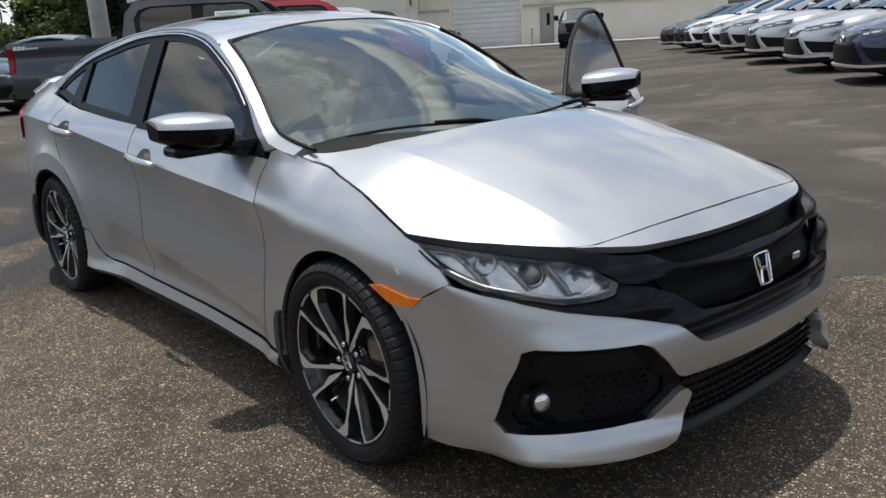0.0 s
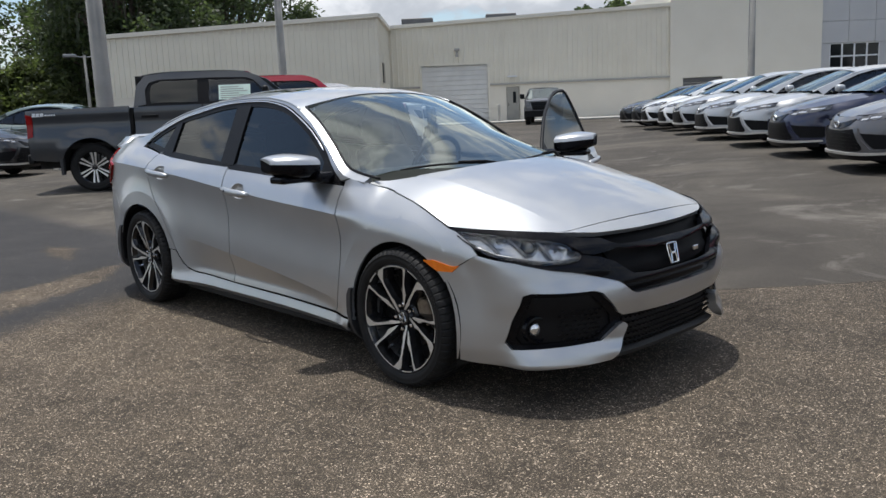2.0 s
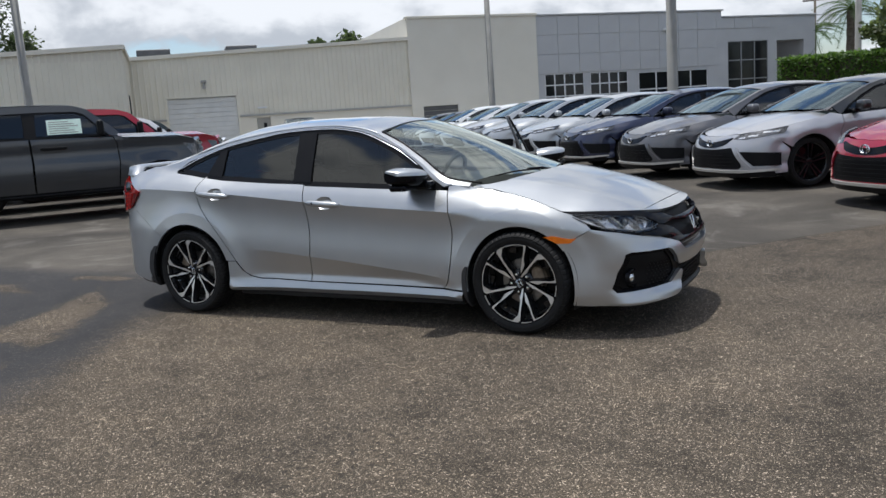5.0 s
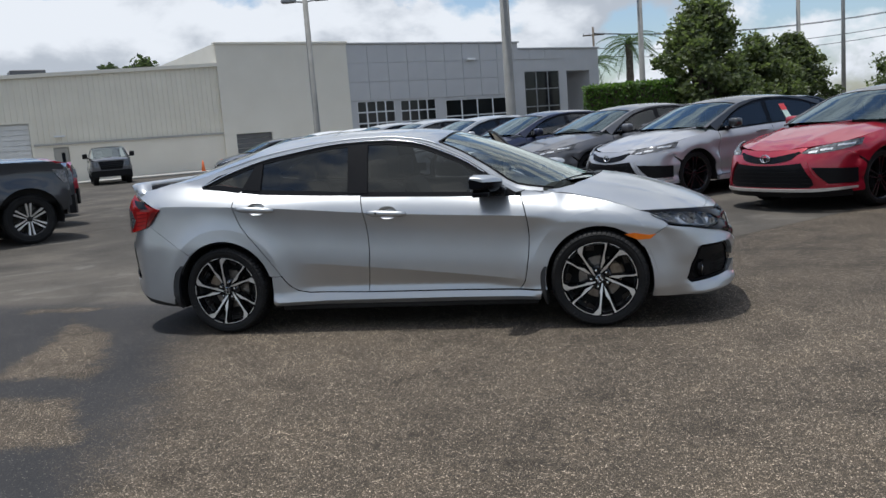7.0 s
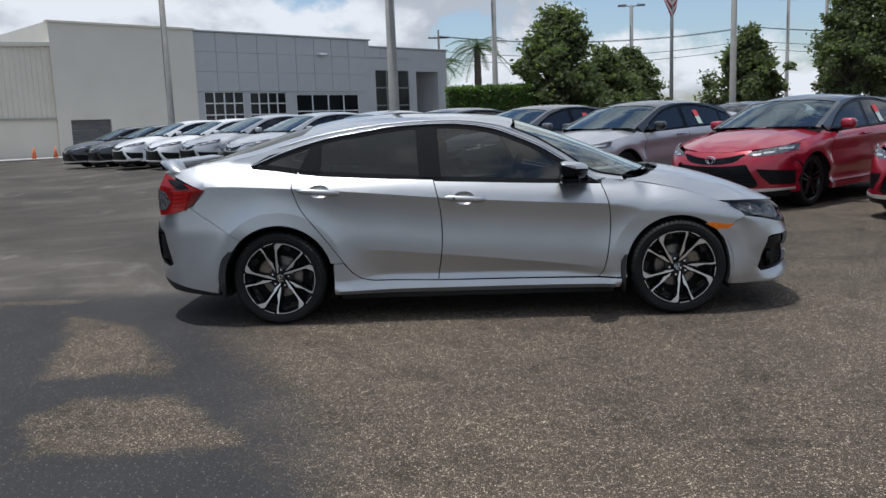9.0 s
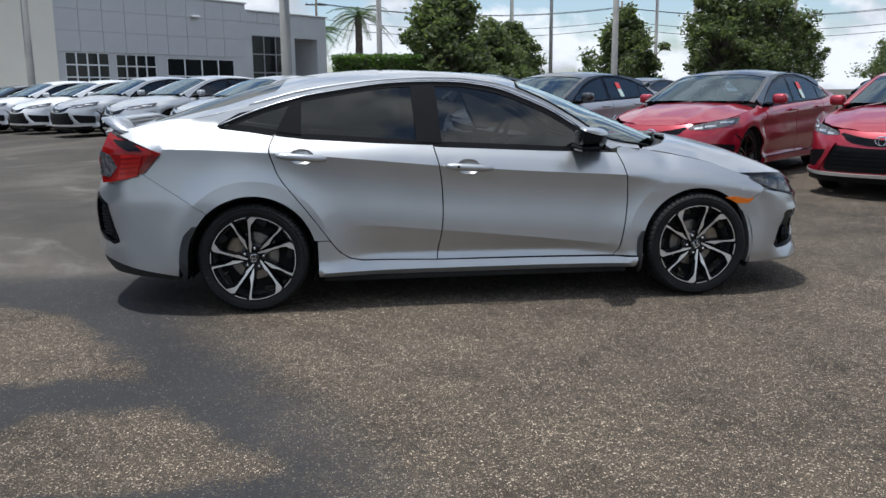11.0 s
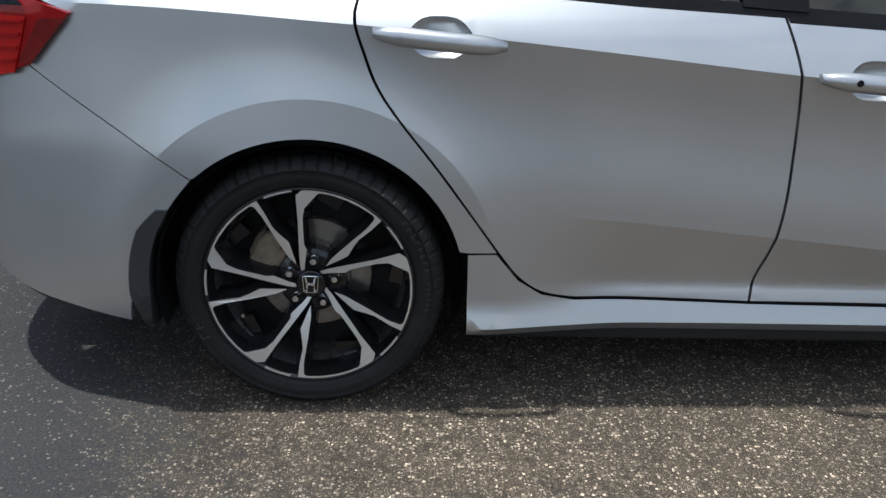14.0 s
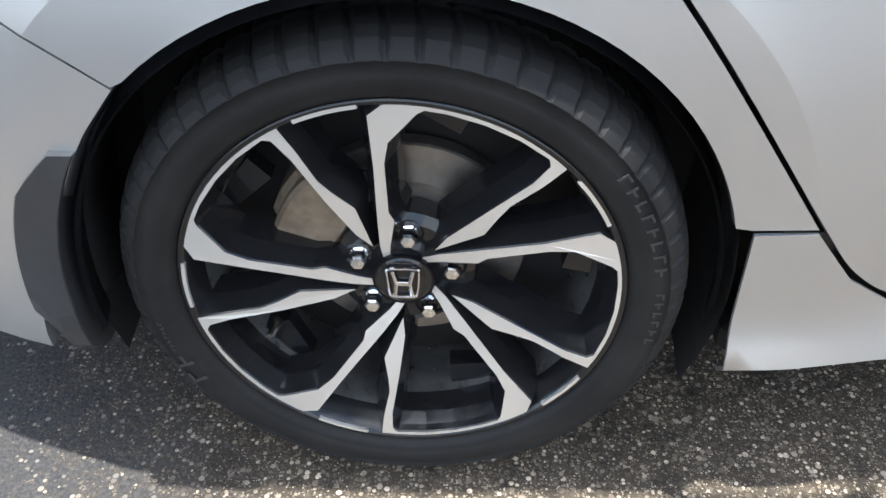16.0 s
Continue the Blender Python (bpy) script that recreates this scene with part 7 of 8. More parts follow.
# wheels
# one arm of the wheel: a broad spoke, the bright band along the rim, and the slim spoke that runs back to the hub
ARM = [(-0.088, 0.115), (-0.098, 0.20), (-0.097, 0.34), (-0.088, 0.69), (-0.094, 0.935), (-0.02, 0.995), (0.08, 0.992), (0.24, 0.966), (0.40, 0.911), (0.545, 0.833), (0.682, 0.727),
       (0.692, 0.702), (0.60, 0.605), (0.478, 0.497), (0.43, 0.425), (0.368, 0.315), (0.150, 0.185), (0.208, 0.275), (0.37, 0.44), (0.56, 0.622), (0.627, 0.712), (0.620, 0.748), (0.50, 0.832),
       (0.365, 0.898), (0.22, 0.945), (0.13, 0.961), (0.10, 0.945), (-0.02, 0.808), (-0.042, 0.70), (-0.044, 0.42), (-0.022, 0.365), (-0.052, 0.20), (-0.058, 0.115)]


def grown(L, d):
    """An outline set outwards by d, counter-clockwise or not."""
    A = np.array(L, float)
    area = sum(x0 * y1 - x1 * y0 for (x0, y0), (x1, y1) in zip(L, L[1:] + L[:1]))
    a, b = A - np.roll(A, 1, 0), np.roll(A, -1, 0) - A
    a /= np.linalg.norm(a, axis=1)[:, None]
    b /= np.linalg.norm(b, axis=1)[:, None]
    t = a + b
    t /= np.linalg.norm(t, axis=1)[:, None] + 1e-9
    n = np.stack([t[:, 1], -t[:, 0]], 1) * (1 if area > 0 else -1)
    k = np.clip(1 / np.clip((n * np.stack([b[:, 1], -b[:, 0]], 1) * (1 if area > 0 else -1)).sum(1), 0.5, 1), 1, 1.6)
    return [tuple(p) for p in A + n * d * k[:, None]]


def spoke_body(bm, poly, y0, steps, dish, R):
    """The flanks of a spoke: rings that widen as they go back."""
    sink = lambda x, z: dish * (1 - min(1.0, math.hypot(x, z) / R)) ** 1.5
    rings = []
    for d, dy in steps:
        rings.append([bm.verts.new((x, y0 + dy + sink(x, z), z)) for x, z in grown(poly, d)])
    for r0, r1 in zip(rings, rings[1:]):
        for i in range(len(r0)):
            bm.faces.new((r0[i], r0[(i + 1) % len(r0)], r1[(i + 1) % len(r0)], r1[i]))
    return bm


def civic_wheel():
    """A two-tone alloy round the y axis, its face at -y; the thing it belongs to is the car."""
    R = 0.247
    e = new("wheel")
    e.empty_display_size = 0.1
    part("tyre", tyre_mesh(WR, 0.252, 0.225, 540, 9, 0.0045), M["rubber"], e, m=Matrix.Translation((0, 0.082, 0)))
    bm = bmesh.new()
    lathe(bm, [(R + 0.007, -0.008), (R + 0.005, -0.019), (R + 0.001, -0.0225), (R - 0.003, -0.0205), (R - 0.007, -0.012), (R - 0.016, 0.016)], 96)
    for f in bm.faces: f.smooth = True
    part("rim", bm, M["wheel_black"], e)
    bm = bmesh.new()
    lathe(bm, [(R - 0.016, 0.016), (R - 0.026, 0.05), (R - 0.029, 0.06), (R - 0.03, 0.17)], 96)
    for f in bm.faces: f.smooth = True
    part("rim_barrel", bm, M["barrel"], e, "dull grey inner barrel")
    for k in range(5):
        P = spin([(x * R, z * R) for x, z in ARM], -72 * k)
        bm = bmesh.new()
        spoke_body(bm, P, -0.0195, [(0.0, 0.0), (0.0012, 0.002), (0.0040, 0.010), (0.0105, 0.026), (0.0150, 0.055)], 0.042, R)
        bmesh.ops.recalc_face_normals(bm, faces=bm.faces)
        part("spoke", bm, M["wheel_black"], e)
        bm = bmesh.new()
        plate(bm, P, -0.0200, -0.0190, 0, 0.042, R)
        part("spoke_face", bm, M["machined"], e, "machined bright spoke face")
        # the short bright rim segment between two arms
        bm = bmesh.new()
        lo_, hi_ = arc(0, 0, R * 0.978, 97.5, 113, 8), arc(0, 0, R * 1.0, 97.5, 113, 8)
        plate(bm, spin(lo_ + hi_[::-1], -72 * k), -0.0215, -0.017)
        part("rim_segment", bm, M["machined"], e)
        # a pocket wall between the broad and the slim spoke
        bm = bmesh.new()
        w0 = spin([(0.06 * R, 0.93 * R), (0.03 * R, 0.84 * R), (0.26 * R, 0.70 * R), (0.33 * R, 0.82 * R)], -72 * k)
        plate(bm, w0, 0.045, 0.07)
        part("pocket_floor", bm, M["wheel_black"], e)
        a = radians(83 + 72 * k)
        bm = bmesh.new()
        lathe(bm, [(0.0175, 0.030), (0.0172, 0.012), (0.0150, 0.010), (0.0135, 0.026)], 24)
        cup = part("lug_recess", bm, M["wheel_black"], e, m=Matrix.Translation((0.057 * math.cos(a), 0.012, 0.057 * math.sin(a))))
        bm = bmesh.new()
        lathe(bm, [(0.0118, 0.024), (0.0118, 0.012), (0.0098, 0.010), (0.0098, -0.002), (0.0080, -0.005), (0.0005, -0.006)], 6)
        lathe(bm, [(0.0128, 0.020), (0.0128, 0.014), (0.0095, 0.011)], 20)
        part("lug_nut", bm, M["chrome"], e, m=Matrix.Translation((0.057 * math.cos(a), 0.012, 0.057 * math.sin(a))))
    bm = bmesh.new()
    lathe(bm, [(0.085, 0.055), (0.082, 0.030), (0.070, 0.024), (0.046, 0.026), (0.040, 0.018), (0.036, 0.010), (0.030, 0.007), (0.0005, 0.006)], 40)
    part("hub", bm, M["wheel_black"], e)
    bm = bmesh.new()
    lathe(bm, [(0.037, 0.012), (0.036, 0.0085), (0.033, 0.0085)], 40)
    part("hub_ring", bm, M["gloss_black"], e)
    badge(0.0215, M["chrome"], e, Matrix.Translation((0, 0.003, 0)) @ Matrix.Rotation(radians(90), 4, "X"))
    bm = bmesh.new(); lathe(bm, [(0.05, 0.062), (0.088, 0.062), (0.092, 0.075), (0.140, 0.076), (0.142, 0.079), (0.142, 0.098), (0.05, 0.1)], 64)
    part("brake_disc", bm, M["disc"], e)
    bm = bmesh.new(); lathe(bm, [(0.0005, 0.10), (R - 0.03, 0.115)], 40)
    part("back_plate", bm, M["under"], e)
    bm = bmesh.new()
    tube(bm, [(-0.158, 0.02, -0.078), (-0.165, -0.004, -0.083)], [0.006, 0.005], 8)
    part("valve", bm, M["chrome"], e)
    # unreadable raised lettering on the sidewall
    for a0, nchar, sz, rr in ((37, 8, 0.0155, 0.2835), (4, 6, 0.0115, 0.2830), (206, 2, 0.024, 0.2815), (196, 7, 0.006, 0.2830)):
        for i in range(nchar):
            a = radians(a0 - i * sz / rr * 68)
            bm = bmesh.new()
            box(bm, (-sz * 0.34, -0.0006, -sz * 0.40), (-sz * 0.16, 0.0008, sz * 0.40))
            box(bm, (-sz * 0.16, -0.0006, sz * (0.24 - 0.3 * (i % 3))), (sz * 0.34, 0.0008, sz * (0.40 - 0.3 * (i % 3))))
            part("sidewall_mark", bm, M["tyre_text"], e, m=Matrix.Rotation(-a + radians(90), 4, "Y") @ Matrix.Translation((0, -0.0345, rr)))
    return e


def caliper(e, ang):
    """A sliding caliper round the disc's edge: body, bridge, ears and a brake hose."""
    turn_ = Matrix.Rotation(radians(-ang), 4, "Y")
    bm = bmesh.new()
    prism(bm, rounded([(0.088, -0.050), (0.118, -0.058), (0.150, -0.046), (0.158, 0.0), (0.150, 0.046), (0.118, 0.058), (0.088, 0.050), (0.080, 0.0)], True, 3), 0.036, 0.062, "xz", bevel=0.006)
    prism(bm, [(0.136, -0.040), (0.162, -0.036), (0.166, 0.0), (0.162, 0.036), (0.136, 0.040)], 0.058, 0.112, "xz", bevel=0.006)
    cal = part("brake_caliper", bm, M["brake"], e, "rust-stained cast iron brake caliper")
    for zz in (-0.058, 0.058):
        bm = bmesh.new()
        lathe(bm, [(0.013, 0.075), (0.013, 0.040), (0.010, 0.034), (0.0005, 0.033)], 12)
        part("slide_pin", bm, M["brake"], cal, m=Matrix.Translation((0.112, 0, zz)))
    bm = bmesh.new()
    tube(bm, rounded([(0.104, 0.034, -0.03), (0.090, 0.024, -0.045), (0.085, 0.026, -0.07), (0.10, 0.045, -0.085)], False, 5), 0.0032, 6)
    part("brake_hose", bm, M["rubber"], cal, smooth=True)
    return cal, turn_


first = civic_wheel()
for cx, s, ang in ((0.0, -1, 148), (AX, -1, 20), (0.0, 1, 30), (AX, 1, 160)):
    turn_ = {(0.0, -1): 0.0, (AX, -1): -30.0}.get((cx, s), 20.0)
    w = first if (cx, s) == (0.0, -1) else copy_thing(first, Matrix())
    w.parent = civic
    w.matrix_basis = Matrix.Translation((cx, s * 0.832, WR)) @ Matrix.Rotation(0 if s < 0 else math.pi, 4, "Z") @ Matrix.Rotation(radians(turn_), 4, "Y")
    if s < 0:
        cal, turn_ = caliper(civic, ang)
        cal.matrix_basis = Matrix.Translation((cx, -0.832, WR)) @ turn_

# ---- the other vehicles ----
class Shell:
    """The curves of a simpler car body: rear axle at x = 0, half the width by height."""

    def __init__(self, wb, wr, half, belt, belt_in, crease, roof, rail_drop, rail_y, hood, x0, na, nb, rear, tumble=0.42, floor=0.24):
        self.wb, self.wr, self.half, self.belt, self.belt_in, self.crease = wb, wr, half, Keys(*belt), belt_in, Keys(*crease)
        self.roof, self.rail_drop, self.rail_y, self.hood = Keys(*roof), rail_drop, Keys(*rail_y), Keys(*hood)
        self.x0, self.na, self.nb, self.rear, self.tumble, self.floor = x0, Keys(*na), nb, rear, tumble, floor

    def w(self, x):
        if x > self.x0:
            a = self.na(0.5)
            return self.half * max(0.0, 1 - min(1.0, (x - self.x0) / a) ** 3) ** (1 / 3)
        if x < 0.2:
            return self.half * max(0.0, 1 - min(1.0, (0.2 - x) / (self.rear + 0.2)) ** 4) ** 0.25
        return self.half

    def y(self, x, z):
        w, zc, zb = self.w(x), self.crease(x), self.belt(x)
        yb = w - self.belt_in
        if z >= zb:
            return yb - self.tumble * (z - zb) - 0.1 * (z - zb) ** 2
        if z >= zc:
            f = (z - zc) / (zb - zc)
            y = w + (yb - w) * (0.6 * f + 0.4 * f * f)
        else:
            y = w - 0.025 * smooth((zc - z) / 0.08) + 0.02 * smooth((zc - z - 0.12) / 0.2) - 0.04 * smooth((0.5 - z) / 0.15) + 0.035 * smooth((0.36 - z) / 0.1)
        for cx in (0.0, self.wb):
            r = math.hypot(x - cx, z - self.wr)
            if z < zc + 0.05:
                y += 0.025 * smooth((self.wr + 0.17 - r) / 0.06)
        return y

    def side(self, s, off=0.0):
        return lambda x, z: (x, s * (self.y(x, z) + off), z)

    def tz(self, x, y):
        return self.roof(x) - self.rail_drop * (abs(y) / self.rail_y(x)) ** 2.4

    def top(self, off=0.0):
        return lambda x, y: (x, y, self.tz(x, y) + off)

    def hood_top(self, drop, off=0.0):
        return lambda x, y: (x, y, self.hood(x) - drop * (abs(y) / self.half) ** 2.4 + off + 0.012 * math.exp(-((abs(y) - 0.5 + 0.16 * (x - self.x0)) / 0.07) ** 2))

    def front(self, off=0.0):
        def m(y, z):
            a, b = self.na(z) + off, self.nb + off
            return (self.x0 + a * max(0.0, 1 - (min(abs(y), b * 0.995) / b) ** 3) ** (1 / 3), y, z)
        return m

    def bumper(self, off=0.0):
        """The front wall, running into the side near the wheel arch."""
        f = self.frontu(off)

        def m(u, z):
            x, y, _ = f(u, z)
            k = smooth((3.46 - x) / 0.22)
            return (x, y + (math.copysign(self.y(x, z) + off, u) - y) * k, z)
        return m

    def frontu(self, off=0.0):
        def m(u, z):
            a, b, th = self.na(z) + off, self.nb + off, abs(u) * math.pi / 2
            return (self.x0 + a * max(0.0, math.cos(th)) ** (2 / 3), math.copysign(b * math.sin(th) ** (2 / 3), u), z)
        return m

    def fu(self, y, z):
        return math.copysign(math.asin(min(1.0, (abs(y) / self.nb) ** 1.5)) / (math.pi / 2), y), z

    def fx(self, x, z):
        return -math.acos(min(1.0, max(0.0, (x - self.x0) / self.na(z)) ** 1.5)) / (math.pi / 2), z


def mirrored(L):
    return L + [(-u, z) for u, z in L[::-1] if abs(u) > 1e-6]


def simple_wheel(parent, R, r, w, spokes, face_mat, dark_mat, twin=0.0, width=0.11):
    """A plain spoked wheel under a car, its face at -y."""
    e = new("wheel")
    e.parent = parent
    part("tyre", tyre_mesh(R, r, w, 60, 3, 0.005), M["rubber"], e, m=Matrix.Translation((0, w * 0.40, 0)))
    bm = bmesh.new()
    lathe(bm, [(r + 0.004, -0.008), (r - 0.004, -0.016), (r - 0.016, -0.006), (r - 0.03, 0.04), (r - 0.03, 0.16), (0.01, 0.15)], 40)
    part("rim", bm, dark_mat, e)
    for k in range(spokes):
        bm = bmesh.new()
        for d in ((-twin, twin) if twin else (0,)):
            poly = [(d * r * 0.5 - 0.03 * r, 0.16 * r), (d * r * 0.5 + 0.03 * r, 0.16 * r), (d * r + width * r, 0.97 * r), (d * r - width * r, 0.97 * r)]
            plate(bm, spin(poly, 360 / spokes * k), -0.012, 0.03, 0, 0.03, r)
        part("spoke", bm, face_mat, e)
    bm = bmesh.new(); lathe(bm, [(0.2 * r, 0.05), (0.2 * r, 0.016), (0.15 * r, 0.01), (0.001, 0.008)], 20)
    part("hub", bm, dark_mat, e)
    return e


def set_wheels(car, first, wb, y, R):
    for cx in (0.0, wb):
        for s in (-1, 1):
            w = first if (cx, s) == (0.0, -1) else copy_thing(first, Matrix())
            w.parent = car
            w.matrix_basis = Matrix.Translation((cx, s * y, R)) @ Matrix.Rotation(0 if s < 0 else math.pi, 4, "Z")


CAM = Shell(2.825, 0.335, 0.915,
            ((-1.0, 1.06), (-0.5, 1.05), (0.0, 1.02), (0.6, 0.995), (1.2, 0.975), (1.9, 0.95), (2.3, 0.93), (2.6, 0.915), (2.9, 0.875), (3.2, 0.81), (3.5, 0.735), (3.8, 0.62)), 0.085,
            ((-1.0, 0.93), (0.0, 0.92), (1.2, 0.88), (2.3, 0.82), (2.9, 0.76), (3.3, 0.68), (3.7, 0.55)),
            ((-1.1, 1.07), (-0.75, 1.115), (-0.55, 1.16), (-0.2, 1.29), (0.2, 1.39), (0.7, 1.44), (1.1, 1.445), (1.5, 1.42), (1.75, 1.37), (2.1, 1.235), (2.7, 0.985)), 0.065,
            ((-1.1, 0.66), (-0.5, 0.66), (0.2, 0.63), (1.0, 0.615), (1.6, 0.635), (2.1, 0.70), (2.7, 0.78)),
            ((2.45, 1.005), (2.9, 0.955), (3.2, 0.89), (3.5, 0.805), (3.70, 0.715)),
            2.75, ((0.15, 0.98), (0.25, 1.04), (0.5, 1.05), (0.62, 1.02), (0.72, 0.95), (0.80, 0.84), (0.86, 0.75)), 0.915, 1.06)


def camry(m, body, roof_mat, label, tag=False, wheel_dark=True):
    c = CAM
    car = thing("car", m, label, "car", "parked sedans in a row")
    for s in (-1, 1):
        o = (0, s, 0)
        A = lambda cx, r, a0, a1, st: [(cx + r * math.cos(radians(a)), c.wr + r * math.sin(radians(a))) for a in range(a0, a1, st)]
        q = [(0.16, 1.0), (0.14, 0.80), (0.42, 0.42)] + A(0, 0.37, 14, 150, 9) + [(-0.40, 0.44), (-0.45, 0.30), (-0.80, 0.34), (-1.0, 0.45), (-1.02, 0.80), (-0.98, 1.0), (-0.72, 1.07), (-0.35, 1.11), (-0.05, 1.20), (-0.32, 1.05), (-0.1, 1.02)]
        part("rear_quarter_panel", patch(q, c.side(s), 0.07, o), body, car)
        rd = [(0.17, 1.0), (0.15, 0.80), (0.43, 0.42), (0.52, 0.33), (0.60, 0.31), (1.22, 0.30), (1.235, 0.70), (1.215, 0.965), (0.6, 0.985)]
        dr = part("rear_door", patch(rd, c.side(s), 0.07, o), body, car)
        fd = [(1.225, 0.965), (1.245, 0.70), (1.23, 0.30), (2.32, 0.29), (2.39, 0.60), (2.36, 0.80), (2.33, 0.92), (1.9, 0.94)]
        df = part("front_door", patch(fd, c.side(s), 0.07, o), body, car)
        fe = [(2.34, 0.925), (2.37, 0.80), (2.40, 0.60), (2.33, 0.29), (2.45, 0.28)] + A(2.825, 0.37, 180, 30, -9) + [(3.25, 0.63), (3.42, 0.70), (3.40, 0.752), (3.2, 0.812), (2.9, 0.877), (2.62, 0.915), (2.50, 0.955)]
        part("front_fender", patch(fe, c.side(s), 0.07, o), body, car)
        sl = [(0.42, 0.40), (0.52, 0.32), (0.6, 0.30), (2.32, 0.28), (2.44, 0.27), (2.44, 0.21), (0.40, 0.21)]
        part("side_skirt", patch(sl, c.side(s, 0.006), 0.06, o, 0.04), body, car)
        low = [(-0.32, 1.04), (0.0, 1.02), (0.6, 0.995), (1.22, 0.972), (1.9, 0.95), (2.33, 0.928)]
        topl = [(2.33, 0.928), (2.16, 1.04), (1.95, 1.155), (1.7, 1.26), (1.4, 1.33), (1.1, 1.358), (0.7, 1.35), (0.35, 1.30), (0.05, 1.215), (-0.2, 1.11), (-0.32, 1.04)]
        ring = low + topl[1:-1]
        part("window_trim", patch(ring, c.side(s, -0.012), 0.07, o, 0.0), M["gloss_black"], car)
        for dn, x0, x1 in ((car, -0.4, 0.16), (dr, 0.2, 1.16), (df, 1.26, 2.25)):
            cx = np.mean([p[0] for p in ring]); cz = 1.12
            inner = [(cx + (x - cx) * 0.965, cz + (z - cz) * 0.86) for x, z in ring]
            poly = clip(inner, [(x0, 0.5), (x1, 0.5), (x1, 1.6), (x0, 1.6)])
            part("window_glass", patch(poly, c.side(s, -0.006), 0.09, o, 0.003), M["camry_glass"], dn)
        rail = [(x, c.roof(x) - 0.06) for x in np.linspace(-0.05, 2.45, 16)]
        st = [(2.36, 0.925)] + [(x + 0.012, z + 0.012) for x, z in topl[1:-2]] + [(-0.02, 1.20)] + rail
        part("roof_rail", patch(st, c.side(s), 0.07, o), roof_mat, car)
        for d, x, z in ((dr, 0.32, 0.905), (df, 1.36, 0.885)):
            bm = bmesh.new()
            box(bm, (x, min(s * (c.y(x, z) - 0.01), s * (c.y(x, z) + 0.035)), z - 0.014), (x + 0.22, max(s * (c.y(x, z) - 0.01), s * (c.y(x, z) + 0.035)), z + 0.014), 0.012, 2)
            part("door_handle", bm, body, d)
        bm = bmesh.new()
        lo_, hi_ = sorted((s * 0.88, s * 1.06))
        box(bm, (2.04, lo_, 0.97), (2.19, hi_, 1.10), 0.045, 3)
        for f in bm.faces: f.smooth = True
        part("door_mirror", bm, roof_mat if roof_mat is M["black_paint"] and body is not M["red"] else body, df)
        bm = bmesh.new(); lo_, hi_ = sorted((s * 0.80, s * 0.90)); box(bm, (2.10, lo_, 0.93), (2.2, hi_, 0.99), 0.02)
        part("mirror_foot", bm, M["gloss_black"], df)
        for cx in (0.0, c.wb):
            bm = bmesh.new()
            rings = [[bm.verts.new((cx + r * math.cos(radians(a)), y, c.wr + r * math.sin(radians(a)))) for a in range(-25, 206, 11)] for r, y in ((0.385, s * 0.88), (0.39, s * 0.58))]
            for k in range(len(rings[0]) - 1):
                bm.faces.new((rings[0][k], rings[0][k + 1], rings[1][k + 1], rings[1][k]))
            bm.faces.new(rings[1])
            part("wheel_housing", bm, M["under"], car)
        # front lamps and corner vents
        hl = [(-0.872, 0.826), (-0.80, 0.806), (-0.70, 0.782), (-0.60, 0.757), (-0.50, 0.728), (-0.455, 0.700), (-0.45, 0.682), (-0.60, 0.674), (-0.78, 0.708), (-0.874, 0.756)]
        hl = [(-s * c.fu(*p)[0], p[1]) for p in hl]
        hp = part("headlamp", patch(hl, c.frontu(0.004), 0.05, (1, 0, 0), 0.02), M["smoked"], car, "slim swept headlamp")
        for y0, y1, z in ((-0.845, -0.74, 0.768), (-0.72, -0.62, 0.722), (-0.60, -0.52, 0.698)):
            L = [(-s * c.fu(y, zz)[0], zz) for y, zz in ((y0, z + 0.016), (y1, z + 0.004), (y1, z - 0.018), (y0, z - 0.010))]
            part("reflector", patch(L, c.frontu(0.008), 0.04, (1, 0, 0), 0.002), M["lamp_body"], hp)
        v = [(-0.875, 0.49), (-0.66, 0.515), (-0.58, 0.52), (-0.64, 0.42), (-0.72, 0.325), (-0.875, 0.325)]
        v = [(-s * c.fu(*p)[0], p[1]) for p in v]
        part("corner_vent", patch(v, c.frontu(0.005), 0.06, (1, 0, 0), 0.004), M["trim_black"], car)
        blade = [(-s * c.fu(*p)[0], p[1]) for p in ((-0.46, 0.60), (-0.53, 0.585), (-0.60, 0.44), (-0.70, 0.315), (-0.87, 0.312), (-0.87, 0.285), (-0.66, 0.280), (-0.56, 0.42))]
        part("corner_blade", patch(blade, c.frontu(0.025), 0.05, (1, 0, 0), 0.03), body, car)
        tl = [(-1.0, 1.0), (-0.75, 1.0), (-0.60, 0.96), (-0.78, 0.86), (-1.0, 0.82)]
        part("tail_lamp", patch(tl, c.side(s, 0.008), 0.06, o, 0.01), M["lens_red"], car)
    # nose
    nose = [c.fu(0, 0.716), c.fu(-0.25, 0.724), c.fu(-0.43, 0.742), c.fu(-0.49, 0.738), c.fu(-0.452, 0.703), c.fu(-0.446, 0.683), c.fu(-0.60, 0.671), c.fu(-0.78, 0.705), c.fu(-0.872, 0.752), c.fx(3.262, 0.640), c.fx(3.162, 0.530), c.fx(3.182, 0.42), c.fx(3.20, 0.23), c.fu(-0.60, 0.20), c.fu(0, 0.20)]
    part("front_bumper", patch(mirrored(nose), c.bumper(), 0.05, (1, 0, 0), 0.03), body, car)
